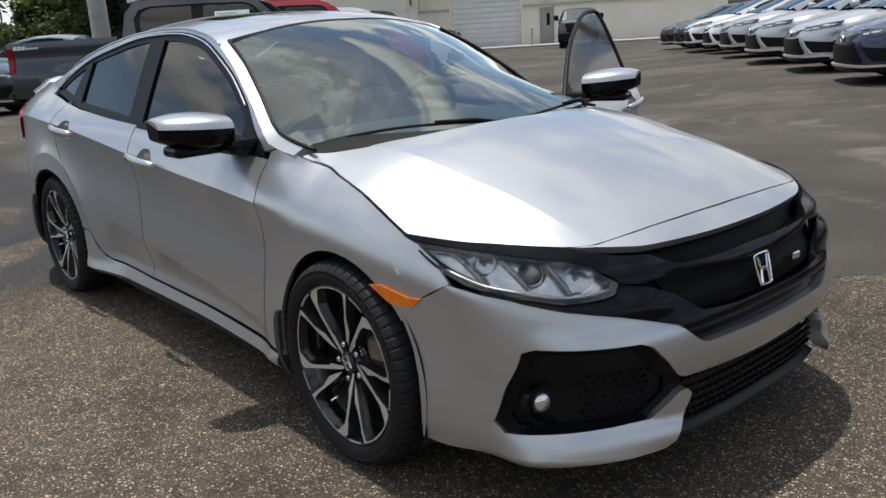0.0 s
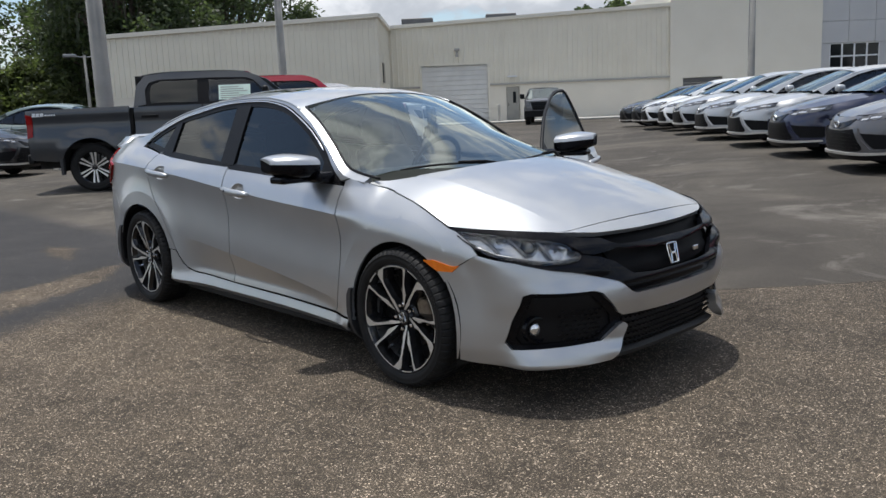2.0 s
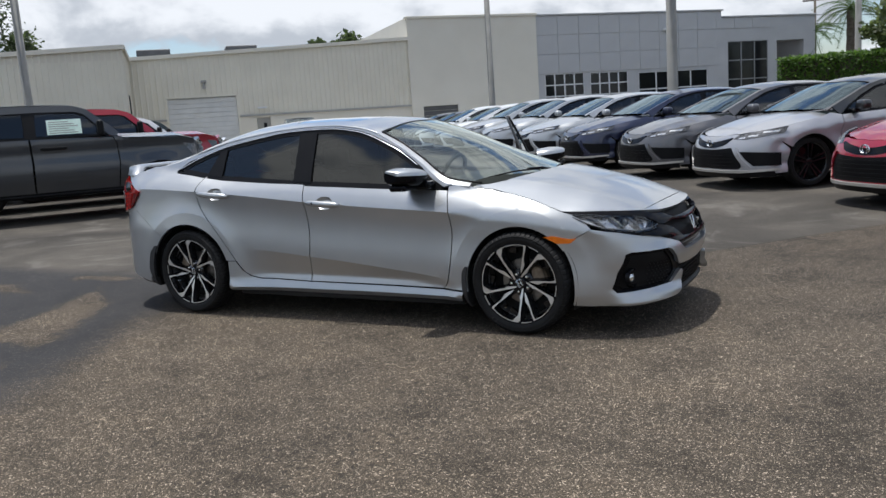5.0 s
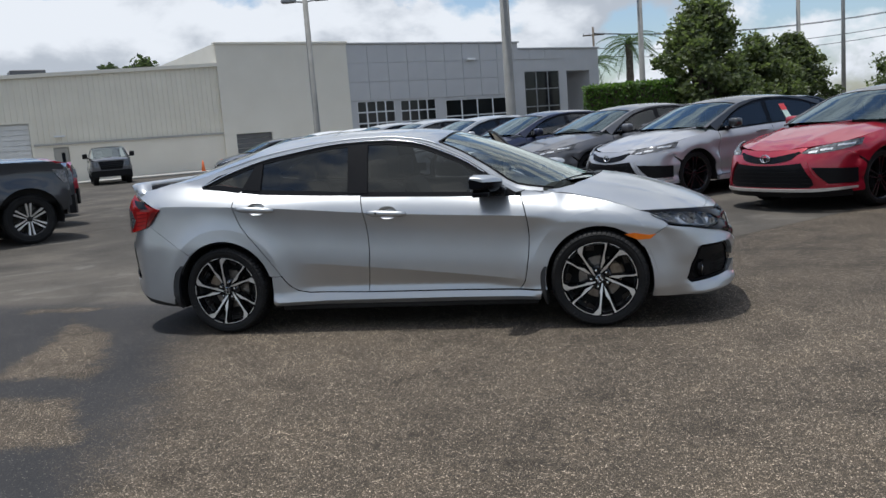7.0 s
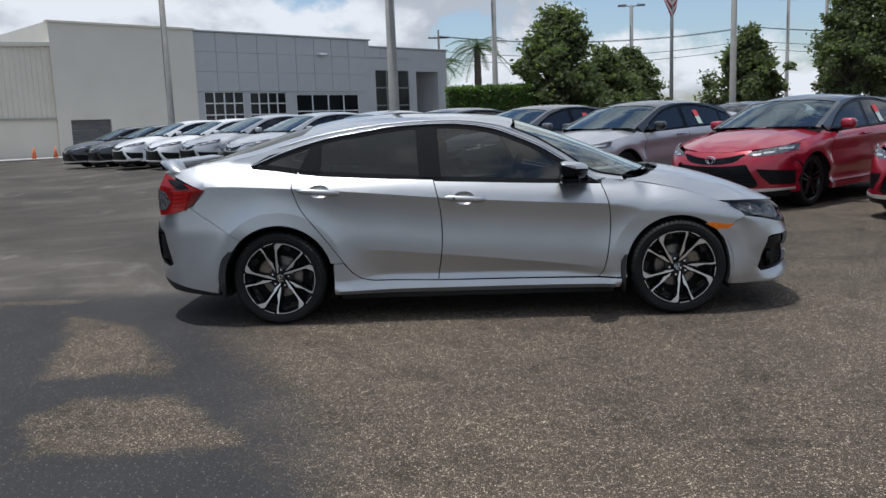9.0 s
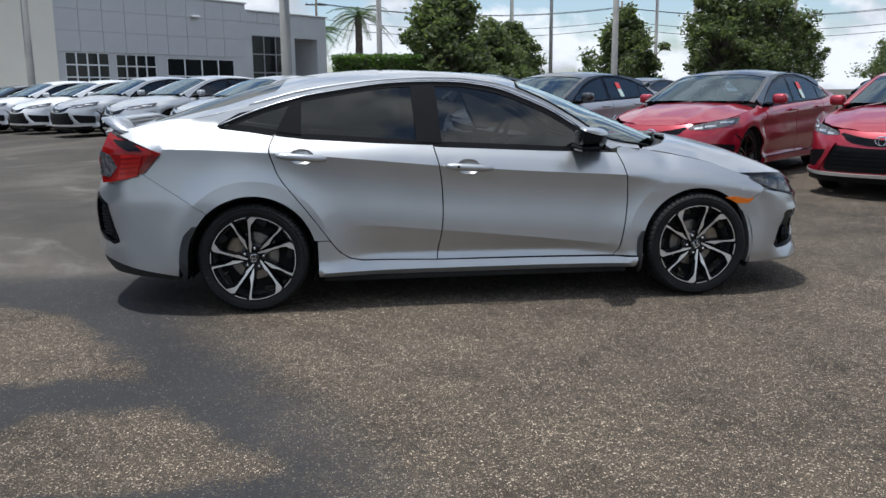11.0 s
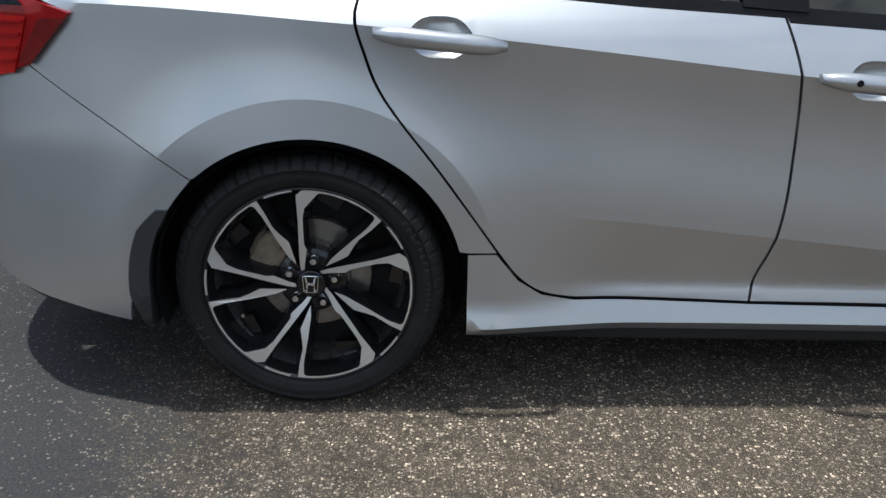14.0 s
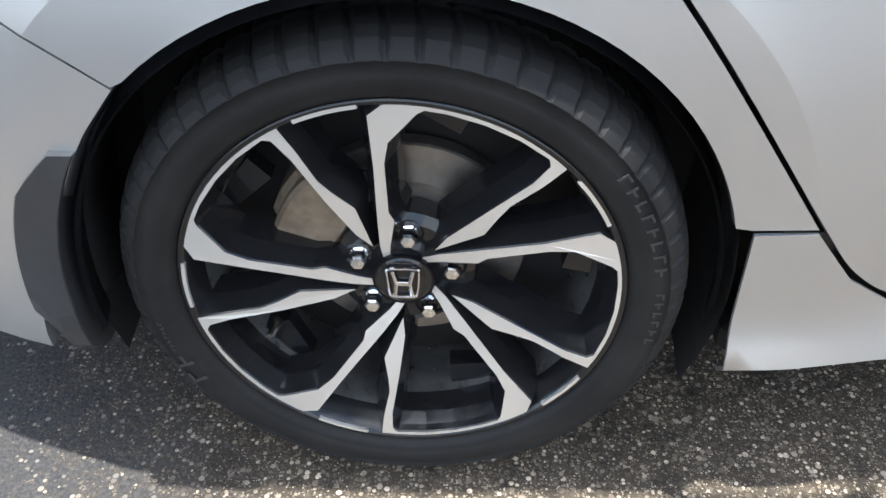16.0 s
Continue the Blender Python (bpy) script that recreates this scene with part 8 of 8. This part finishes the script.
    up = [c.fu(0, 0.640), c.fu(-0.12, 0.650), c.fu(-0.41, 0.706), c.fu(-0.44, 0.690), c.fu(-0.40, 0.668), c.fu(-0.36, 0.625), c.fu(-0.30, 0.60), c.fu(-0.13, 0.572), c.fu(0, 0.568)]
    part("upper_grille", patch(mirrored(up), c.frontu(0.004), 0.05, (1, 0, 0), 0.01), M["gloss_black"], car)
    lowg = [c.fu(0, 0.545), c.fu(-0.15, 0.548), c.fu(-0.48, 0.575), c.fu(-0.53, 0.55), c.fu(-0.60, 0.32), c.fu(-0.56, 0.285), c.fu(0, 0.285)]
    lg = part("lower_grille", patch(mirrored(lowg), c.frontu(0.005), 0.06, (1, 0, 0), 0.004), M["trim_black"], car)
    for z in (0.33, 0.375, 0.42, 0.465, 0.51):
        w_ = 0.575 - (z - 0.3) * 0.25
        L = mirrored([c.fu(0, z + 0.006), c.fu(-w_, z + 0.006), c.fu(-w_, z - 0.006), c.fu(0, z - 0.006)])
        part("grille_bar", patch(L, c.frontu(0.014), 0.12, (1, 0, 0), 0.01), M["trim_black"], lg)
    L = mirrored([c.fu(0, 0.268), c.fu(-0.60, 0.272), c.fu(-0.80, 0.285), c.fu(-0.87, 0.29), c.fu(-0.87, 0.262), c.fu(-0.60, 0.238), c.fu(0, 0.236)])
    part("lip_spoiler", patch(L, c.frontu(0.03), 0.06, (1, 0, 0), 0.05), M["machined"], car, "bright lower lip")
    L = mirrored([c.fu(0, 0.232), c.fu(-0.85, 0.255), c.fu(-0.85, 0.18), c.fu(0, 0.17)])
    part("splitter", patch(L, c.frontu(0.012), 0.08, (1, 0, 0), 0.05), M["trim_black"], car)
    bp = Vector(c.front(0.02)(0, 0.628))
    bm = bmesh.new()
    ell = lambda a, b: [(0, a * math.cos(2 * math.pi * k / 24), b * math.sin(2 * math.pi * k / 24)) for k in range(25)]
    tube(bm, ell(0.068, 0.046), 0.007, 6, cap=False); tube(bm, ell(0.034, 0.045), 0.005, 6, cap=False)
    part("badge", bm, M["chrome"], car, "oval chrome badge", m=Matrix.Translation(bp))
    # roof, screens, bonnet, boot
    xs_ = np.linspace(-0.55, 1.72, 20)
    ro = [(x, -c.rail_y(x)) for x in xs_] + [(1.78, 0.0)] + [(x, c.rail_y(x)) for x in xs_[::-1]]
    rs = [(-0.50, -0.55), (0.08, -0.55), (0.16, 0), (0.08, 0.55), (-0.50, 0.55), (-0.54, 0)]
    part("roof", patch(ro, c.top(), 0.08, (0, 0, 1), holes=[rs]), roof_mat, car)
    part("rear_screen", patch(rs, c.top(-0.003), 0.1, (0, 0, 1), 0.0), M["camry_glass"], car)
    xs_ = np.linspace(1.76, 2.50, 12)
    ws = [(x, -(c.rail_y(x) - 0.02)) for x in xs_] + [(2.58, -0.5), (2.64, 0.0), (2.58, 0.5)] + [(x, c.rail_y(x) - 0.02) for x in xs_[::-1]] + [(1.80, 0)]
    part("windscreen", patch(ws, c.top(-0.004), 0.08, (0, 0, 1), 0.0), M["camry_screen"], car)
    for s in (-1, 1):
        pil = [(x, s * (c.rail_y(x) - 0.03)) for x in np.linspace(1.70, 2.52, 10)] + [(x, s * (c.rail_y(x) + 0.03)) for x in np.linspace(2.52, 1.70, 10)]
        part("windscreen_pillar", patch(pil, c.top(0.002), 0.05, (0, 0, 1), 0.02), roof_mat, car)
    ho = [(2.60, 0.0), (2.56, -0.4), (2.48, -0.70), (2.55, -0.80), (2.8, -0.828), (3.1, -0.80), (3.3, -0.74), (3.48, -0.61), (3.60, -0.44), (3.67, -0.25), (3.69, 0.0)]
    ho = ho + [(x, -y) for x, y in ho[::-1] if y < -0.01]
    part("bonnet", patch(ho, c.hood_top(0.11), 0.06, (0, 0, 1), 0.02), body, car)
    dk = [(-0.52, -0.64), (-0.52, 0.64), (-0.80, 0.64), (-1.0, 0.5), (-1.05, 0), (-1.0, -0.5), (-0.80, -0.64)]
    part("boot_lid", patch(dk, c.top(), 0.08, (0, 0, 1)), body, car)
    bm = bmesh.new()
    box(bm, (-0.95, -0.78, 0.28), (-0.90, 0.78, 1.02), 0.02); box(bm, (-0.9, -0.58, 0.20), (3.55, 0.58, 0.60), 0.05); box(bm, (0.45, -0.82, 0.20), (2.38, 0.82, 0.60), 0.03)
    box(bm, (2.40, -0.72, 0.6), (3.45, 0.72, 0.68), 0.03); box(bm, (-0.9, -0.62, 0.6), (0.1, 0.62, 0.95), 0.03)
    part("underbody", bm, M["under"], car)
    bm = bmesh.new(); prism(bm, [(1.95, 0.6), (1.97, 0.88), (2.1, 0.96), (2.5, 0.93), (2.5, 0.6)], -0.7, 0.7, "xz", bevel=0.02)
    part("dashboard", bm, M["interior"], car)
    for y in (-0.4, 0.4):
        bm = bmesh.new()
        box(bm, (1.18, y - 0.25, 0.5), (1.36, y + 0.25, 1.05), 0.05); box(bm, (1.16, y - 0.12, 1.04), (1.26, y + 0.12, 1.24), 0.03)
        part("front_seat", bm, M["seat"], car)
    if tag:
        bm = bmesh.new()
        p = [c.side(1, 0.004)(x, z) for x, z in ((0.78, 1.26), (0.90, 1.26), (0.84, 1.03), (0.72, 1.03))]
        bm.faces.new([bm.verts.new(v) for v in p])
        tg = part("window_sticker", bm, M["paper"], car, "white and red window sticker")
        bm = bmesh.new()
        p = [c.side(1, 0.008)(x, z) for x, z in ((0.78, 1.26), (0.90, 1.26), (0.875, 1.16), (0.755, 1.16))]
        bm.faces.new([bm.verts.new(v) for v in p])
        part("sticker_band", bm, M["tag_red"], tg)
    w = simple_wheel(car, 0.335, 0.252, 0.22, 5, M["wheel_black"], M["wheel_black"], 0.14, 0.05)
    set_wheels(car, w, 2.825, 0.84, 0.335)
    return car


M["camry_glass"] = glass("green_tinted_glass", (0.62, 0.74, 0.70), 0.55, gloss=0.9)
M["camry_screen"] = glass("sedan_windscreen", (0.52, 0.74, 0.82), 0.5, gloss=1.15, tone=(0.78, 0.94, 1.0))
M["truck_screen"] = glass("truck_windscreen", (0.80, 0.90, 0.90), 0.8, gloss=2.2, tone=(0.9, 1.0, 1.0))
HEAD = 221.0


def row_pose(ex, ey):
    """Where a sedan stands whose badge is at ex, ey."""
    a = radians(HEAD)
    cx, cy = ex - 3.80 * math.cos(a), ey - 3.80 * math.sin(a)
    return pose(cx, cy, lift(ex - 2.2 * math.cos(a), ey - 2.2 * math.sin(a)), 0, 0, HEAD) @ Matrix.Scale(1.02, 4)


def badge_at(k):
    k += 0.1 if k == 1 else 0.0
    return ROW[0] + ROW[2] * k, ROW[1] + ROW[3] * k


ROWDEF = [(-1, "red", "red", "glossy red parked sedan with a black grille"), (0, "red", "black_paint", "glossy red parked sedan with a black roof"),
          (1, "celestial", "black_paint", "two-tone silver parked sedan with a black roof"), (2, "grey", "grey", "dark grey parked sedan beside a silver one"),
          (3, "navy", "navy", "deep navy blue parked sedan"), (4, "camry_silver", "camry_silver", "pale silver parked sedan"), (7, "white", "white", "white parked sedan in the row"), (9, "black_paint", "black_paint", "black parked sedan at the row's end")]
made = {}
for k, b, r, lab in ROWDEF:
    made[k] = camry(row_pose(*badge_at(k)), M[b], M[r], lab, tag=k in (0, 1, 2))
for k, src in ((5, 4), (6, 4), (8, 7), (10, 9)):
    copy_thing(made[src], row_pose(*badge_at(k)))
# a second row behind, back to back with the first
back = Vector((math.cos(radians(HEAD + 180)), math.sin(radians(HEAD + 180)), 0))
for k, src in ((-2.2, 3), (-1.1, 2), (0.1, 9), (1.2, 3), (2.3, 1), (3.4, 9), (4.5, 4), (-3.3, 9)):
    p = Vector((*badge_at(k * 1.2), 0)) + back * 12.6
    a = radians(HEAD)
    c2 = copy_thing(made[src], pose(p.x, p.y, lift(p.x, p.y), 0, 0, HEAD + 180))
    c2["group"] = "parked sedans in the second row"


# ---- pickup trucks ----
def pickup(m, body, label, detail=True):
    t = thing("pickup_truck", m, label, "pickup truck", "parked pickup trucks")
    WB, R = 3.70, 0.40
    stretch = lambda x: float(np.interp(x, (-1.40, -1.24, -0.56, 0.54, 0.64, 1.61, 2.05, 2.78, 3.15, 4.25, 4.60), (-1.14, -0.99, -0.56, 0.54, 0.74, 1.84, 2.56, 3.19, 3.26, 4.36, 4.71)))
    f_plan = Keys((3.3, 1.0), (3.9, 0.985), (4.3, 0.94), (4.48, 0.86))

    def y(x, z):
        w = 0.985 if x < 3.4 else 0.985 * f_plan(x) / 1.0
        if x < -0.9:
            w -= 0.05 * ((-0.9 - x) / 0.35) ** 2
        if z > 1.30:
            w -= 0.30 * (z - 1.30) + 0.10 * (z - 1.3) ** 2
        else:
            w -= 0.02 * smooth((1.28 - z) / 0.1) - 0.03 * smooth((1.12 - z) / 0.25) + 0.06 * smooth((0.75 - z) / 0.3)
        for cx in (0.0, WB):
            r = math.hypot(x - cx, z - R)
            w += 0.025 * smooth((0.66 - r) / 0.17) * smooth((1.14 - z) / 0.1)
        return w
    sm = lambda s, off=0.0: (lambda x, z: (x, s * (y(x, z) + off), z))
    A = lambda cx, r, a0, a1, st: [(cx + r * math.cos(radians(a)), R + r * math.sin(radians(a))) for a in range(a0, a1, st)]
    for s in (-1, 1):
        o = (0, s, 0)
        bed = [(0.60, 1.38), (0.60, 0.50)] + A(0, 0.49, 12, 172, 8) + [(-0.60, 0.52), (-1.22, 0.56), (-1.24, 0.95), (-1.24, 1.36)]
        part("bed_side", patch(bed, sm(s), 0.05, o, 0.04), body, t)
        cab = [(0.64, 1.36), (0.64, 0.60), (0.68, 0.50), (1.60, 0.50), (1.61, 1.0), (1.60, 1.36)]
        d1 = part("rear_door", patch(cab, sm(s), 0.09, o), body, t)
        fdo = [(1.62, 1.36), (1.63, 1.0), (1.62, 0.50), (2.68, 0.50), (2.74, 0.9), (2.72, 1.22), (2.66, 1.33)]
        d2 = part("front_door", patch(fdo, sm(s), 0.09, o), body, t)
        fen = [(2.68, 1.34), (2.74, 1.22), (2.76, 0.9), (2.70, 0.50), (3.18, 0.47)] + A(WB, 0.49, 170, 8, -8) + [(4.30, 0.50), (4.44, 0.60), (4.42, 0.95), (4.30, 1.20), (4.0, 1.265), (3.4, 1.30), (2.85, 1.335)]
        part("front_fender", patch(fen, sm(s), 0.08, o), body, t)
        roof_s = [(0.64, 1.36), (0.68, 1.70), (0.80, 1.865), (1.2, 1.90), (2.0, 1.885), (2.28, 1.80), (2.80, 1.40), (2.72, 1.34), (2.62, 1.36), (2.20, 1.73), (2.05, 1.775), (1.70, 1.79), (1.0, 1.785), (0.86, 1.74), (0.80, 1.62), (0.82, 1.39)]
        part("cab_side", patch(roof_s, sm(s), 0.08, o), body, t)
        gl = [(0.80, 1.36), (2.66, 1.36), (2.20, 1.74), (2.05, 1.785), (1.70, 1.80), (1.0, 1.80), (0.84, 1.75), (0.78, 1.62)]
        part("window_trim", patch(gl, sm(s, -0.015), 0.1, o, 0), M["trim_black"], t)
        part("window_glass", patch([(0.88, 1.41), (1.55, 1.40), (1.55, 1.76), (1.02, 1.76), (0.90, 1.70), (0.87, 1.6)], sm(s, -0.010), 0.1, o, 0), M["tint"], d1)
        part("window_glass", patch([(1.68, 1.40), (2.52, 1.40), (2.18, 1.70), (2.05, 1.745), (1.68, 1.76)], sm(s, -0.010), 0.1, o, 0), M["camry_glass"], d2)
        for d, x in ((d1, 0.74), (d2, 1.70)):
            bm = bmesh.new()
            lo_, hi_ = sorted((s * (y(x, 1.2) - 0.01), s * (y(x, 1.2) + 0.04)))
            box(bm, (x, lo_, 1.175), (x + 0.24, hi_, 1.225), 0.015, 2)
            part("door_handle", bm, M["trim_black"], d)
        bm = bmesh.new()
        lo_, hi_ = sorted((s * 1.02, s * 1.26))
        box(bm, (2.40, lo_, 1.36), (2.52, hi_, 1.62), 0.05, 3)
        lo_, hi_ = sorted((s * 0.95, s * 1.05)); box(bm, (2.44, lo_, 1.36), (2.54, hi_, 1.42), 0.01)
        part("door_mirror", bm, M["trim_black"], d2)
        for cx in (0.0, WB):
            bm = bmesh.new()
            rings = [[bm.verts.new((cx + r * math.cos(radians(a)), yy, R + r * math.sin(radians(a)))) for a in range(-12, 193, 11)] for r, yy in ((0.50, s * 0.97), (0.50, s * 0.62))]
            for k in range(len(rings[0]) - 1):
                bm.faces.new((rings[0][k], rings[0][k + 1], rings[1][k + 1], rings[1][k]))
            bm.faces.new(rings[1])
            part("wheel_housing", bm, M["under"], t)
        part("tail_lamp", patch([(-1.24, 1.30), (-1.06, 1.27), (-1.09, 0.94), (-1.24, 0.92)], sm(s, 0.012), 0.08, o, 0.02), M["lens_red"], t)
        bm = bmesh.new(); lo_, hi_ = sorted((s * 0.86, s * 0.98)); box(bm, (-0.52, lo_, 0.30), (-0.47, hi_, 0.62), 0.01)
        part("mudflap", bm, M["flap"], t)
        bm = bmesh.new(); lo_, hi_ = sorted((s * 0.80, s * 0.95)); box(bm, (0.75, lo_, 0.42), (2.9, hi_, 0.49), 0.03)
        part("side_step", bm, M["trim_black"], t)
        part("headlamp", patch([(4.10, 1.16), (4.42, 1.10), (4.44, 0.93), (4.25, 0.93)], sm(s, 0.010), 0.08, o, 0.02), M["smoked"], t)
        if detail and s < 0:
            # unreadable decal lettering as bars
            for i in range(9):
                w_, h_ = (0.085, 0.055) if i < 3 else (0.034, 0.026)
                x0, z0 = (-1.06 + 0.10 * i, 1.262) if i < 3 else (-0.755 + 0.043 * (i - 3), 1.268)
                p = [sm(s, 0.005)(x, z) for x, z in ((x0, z0), (x0 + w_, z0), (x0 + w_ + h_ * 0.4, z0 + h_), (x0 + h_ * 0.4, z0 + h_))]
                bm = bmesh.new(); bm.faces.new([bm.verts.new(v) for v in p])
                part("decal_bar", bm, M["white_frame"], t)
            p = [sm(s, 0.0)(x, z) for x, z in ((1.78, 1.42), (2.14, 1.42), (2.14, 1.66), (1.78, 1.66))]
            bm = bmesh.new(); bm.faces.new([bm.verts.new(v) for v in p])
            stk = part("window_sticker", bm, M["paper"], t, "white price sheet in the window")
            for i in range(6):
                z = 1.44 + i * 0.035
                p = [sm(s, 0.004)(x, zz) for x, zz in ((1.80, z), (1.80 + 0.28 - 0.05 * (i % 3), z), (1.80 + 0.28 - 0.05 * (i % 3), z + 0.014), (1.80, z + 0.014))]
                bm = bmesh.new(); bm.faces.new([bm.verts.new(v) for v in p])
                part("print_bar", bm, M["ink"], stk)
    tw = lambda x: y(x, 1.9) - 0.02
    ro = [(x, -tw(x)) for x in np.linspace(0.72, 2.02, 8)] + [(x, tw(x)) for x in np.linspace(2.02, 0.72, 8)]
    part("roof", patch(ro, lambda x, yy: (x, yy, 1.945 - 0.04 * (yy / 0.8) ** 2 - 0.06 * ((x - 1.4) / 0.7) ** 4), 0.1, (0, 0, 1), 0.05), body, t)
    sc = [(2.03, -0.74), (2.06, 0.0), (2.03, 0.74), (2.78, 0.88), (2.90, 0.0), (2.78, -0.88)]
    part("windscreen", patch(sc, lambda x, yy: (x, yy, 1.88 - (x - 2.04) / 0.78 * 0.54 - 0.03 * (yy / 0.9) ** 2), 0.1, (0, 0, 1), 0), M["truck_screen"], t)
    ho = [(2.86, 0.0), (2.78, -0.85), (3.4, -0.93), (4.1, -0.88), (4.36, -0.7), (4.44, 0.0)]
    ho = ho + [(x, -yy) for x, yy in ho[::-1] if yy < -0.01]
    part("bonnet", patch(ho, lambda x, yy: (x, yy, 1.375 - 0.05 * (abs(yy) / 0.9) ** 2.5 - 0.05 * (x - 2.86) / 1.5 - 0.10 * smooth((x - 4.0) / 0.45) + 0.02 * smooth((0.55 - abs(yy)) / 0.1) * smooth((4.2 - x) / 0.3)), 0.08, (0, 0, 1), 0.04), body, t)
    fm = lambda off=0.0: (lambda yy, z: (4.50 + off - 0.16 * (abs(yy) / 0.95) ** 3 - 0.03 * smooth((z - 0.9) / 0.3), yy, z))
    part("front_end", patch([(-0.92, 0.42), (0.92, 0.42), (0.95, 0.80), (0.92, 1.18), (0.6, 1.24), (-0.6, 1.24), (-0.92, 1.18), (-0.95, 0.80)], fm(), 0.1, (1, 0, 0), 0.08), body, t)
    part("grille", patch([(-0.50, 0.76), (0.50, 0.76), (0.62, 1.18), (-0.62, 1.18)], fm(0.02), 0.1, (1, 0, 0), 0.02), M["trim_black"], t)
    for z in (0.84, 0.93, 1.02, 1.11):
        part("grille_bar", patch([(-0.52, z), (0.52, z), (0.53, z + 0.03), (-0.53, z + 0.03)], fm(0.04), 0.2, (1, 0, 0), 0.02), M["alloy"] if detail else M["gloss_black"], t)
    for yy in (-0.78, 0.78):
        part("headlamp", patch([(yy - 0.13, 0.92), (yy + 0.13, 0.92), (yy + 0.13, 1.15), (yy - 0.13, 1.15)], fm(0.015), 0.1, (1, 0, 0), 0.02), M["smoked"], t)
    part("front_bumper", patch([(-0.95, 0.42), (0.95, 0.42), (0.96, 0.72), (-0.96, 0.72)], fm(0.06), 0.1, (1, 0, 0), 0.1), M["trim_black"], t)
    bm = bmesh.new()
    box(bm, (-1.24, -0.93, 0.55), (-1.19, 0.93, 1.36), 0.02); part("tailgate", bm, body, t)
    bm = bmesh.new()
    box(bm, (-1.15, -0.86, 0.72), (0.60, 0.86, 0.80)); box(bm, (0.56, -0.93, 0.7), (0.62, 0.93, 1.35)); box(bm, (-1.2, -0.6, 0.40), (4.35, 0.6, 0.75)); box(bm, (0.62, -0.90, 0.45), (3.1, 0.90, 0.62))
    box(bm, (2.7, -0.85, 0.6), (4.3, 0.85, 1.1), 0.05); box(bm, (0.64, -0.70, 1.36), (0.68, 0.70, 1.86))
    part("underbody", bm, M["under"], t)
    bm = bmesh.new(); box(bm, (-1.30, -0.90, 0.50), (-1.16, 0.90, 0.66), 0.02)
    part("rear_bumper", bm, M["trim_black"], t)
    for yy in (-0.4, 0.4):
        bm = bmesh.new()
        box(bm, (1.45, yy - 0.27, 0.8), (1.68, yy + 0.27, 1.5), 0.06); box(bm, (1.45, yy - 0.13, 1.48), (1.56, yy + 0.13, 1.68), 0.03)
        part("front_seat", bm, M["interior"], t)
    bm = bmesh.new()
    box(bm, (2.3, -0.8, 0.9), (2.75, 0.8, 1.34), 0.05)
    part("dashboard", bm, M["interior"], t)
    # crew cab: a long cab on a short bed
    for o in t.children_recursive:
        for v in o.data.vertices:
            v.co.x = stretch(v.co.x)
    w = simple_wheel(t, 0.40, 0.262, 0.27, 6, M["machined"], M["wheel_black"], 0.13, 0.06)
    set_wheels(t, w, WB + 0.11, 0.90, 0.40)
    return t


TH, TS = 53.2, 1.069
ca, sa = math.cos(radians(TH)), math.sin(radians(TH))
SC = Matrix.Diagonal((TS, TS, TS, 1))
ox, oy = -10.27, 2.92
tundra = pickup(pose(ox, oy, 0, 0, 0, TH) @ SC, M["tundra"], "slate grey crew-cab pickup truck with black window frames")
slot = lambda d, l: pose(ox - sa * d + ca * l, oy + ca * d + sa * l, 0, 0, 0, TH)
pickup(slot(3.1, 0.95) @ SC, M["red"], "red crew-cab pickup truck beside the grey one", False)
pickup(slot(6.2, 1.75) @ Matrix.Diagonal((1.05, 1.05, 1.0, 1)), M["white"], "white crew-cab pickup truck in the lot", False)
pickup(slot(9.3, 2.5) @ Matrix.Diagonal((1.0, 1.0, 0.99, 1)), M["pine"], "dark green crew-cab pickup truck at the row's end", False)
pickup(pose(-22.95 - 4.5 * math.cos(radians(-52)), 30.5 - 4.5 * math.sin(radians(-52)), 0, 0, 0, -52), M["grey"], "dark grey pickup truck parked by the workshop wall", False)
# taller crossovers behind the trucks
tall = Matrix.Diagonal((0.98, 1.02, 1.21, 1))
cross = camry(pose(-19.6, 4.2, 0, 0, 0, 46) @ tall, M["sage"], M["sage"], "sage green crossover parked behind the pickup truck")
cross["group"] = "crossovers behind the trucks"
dark = camry(pose(-18.5, 0.6, 0, 0, 0, 46) @ tall, M["black_paint"], M["black_paint"], "black crossover parked beside the sage one")
dark["group"] = "crossovers behind the trucks"
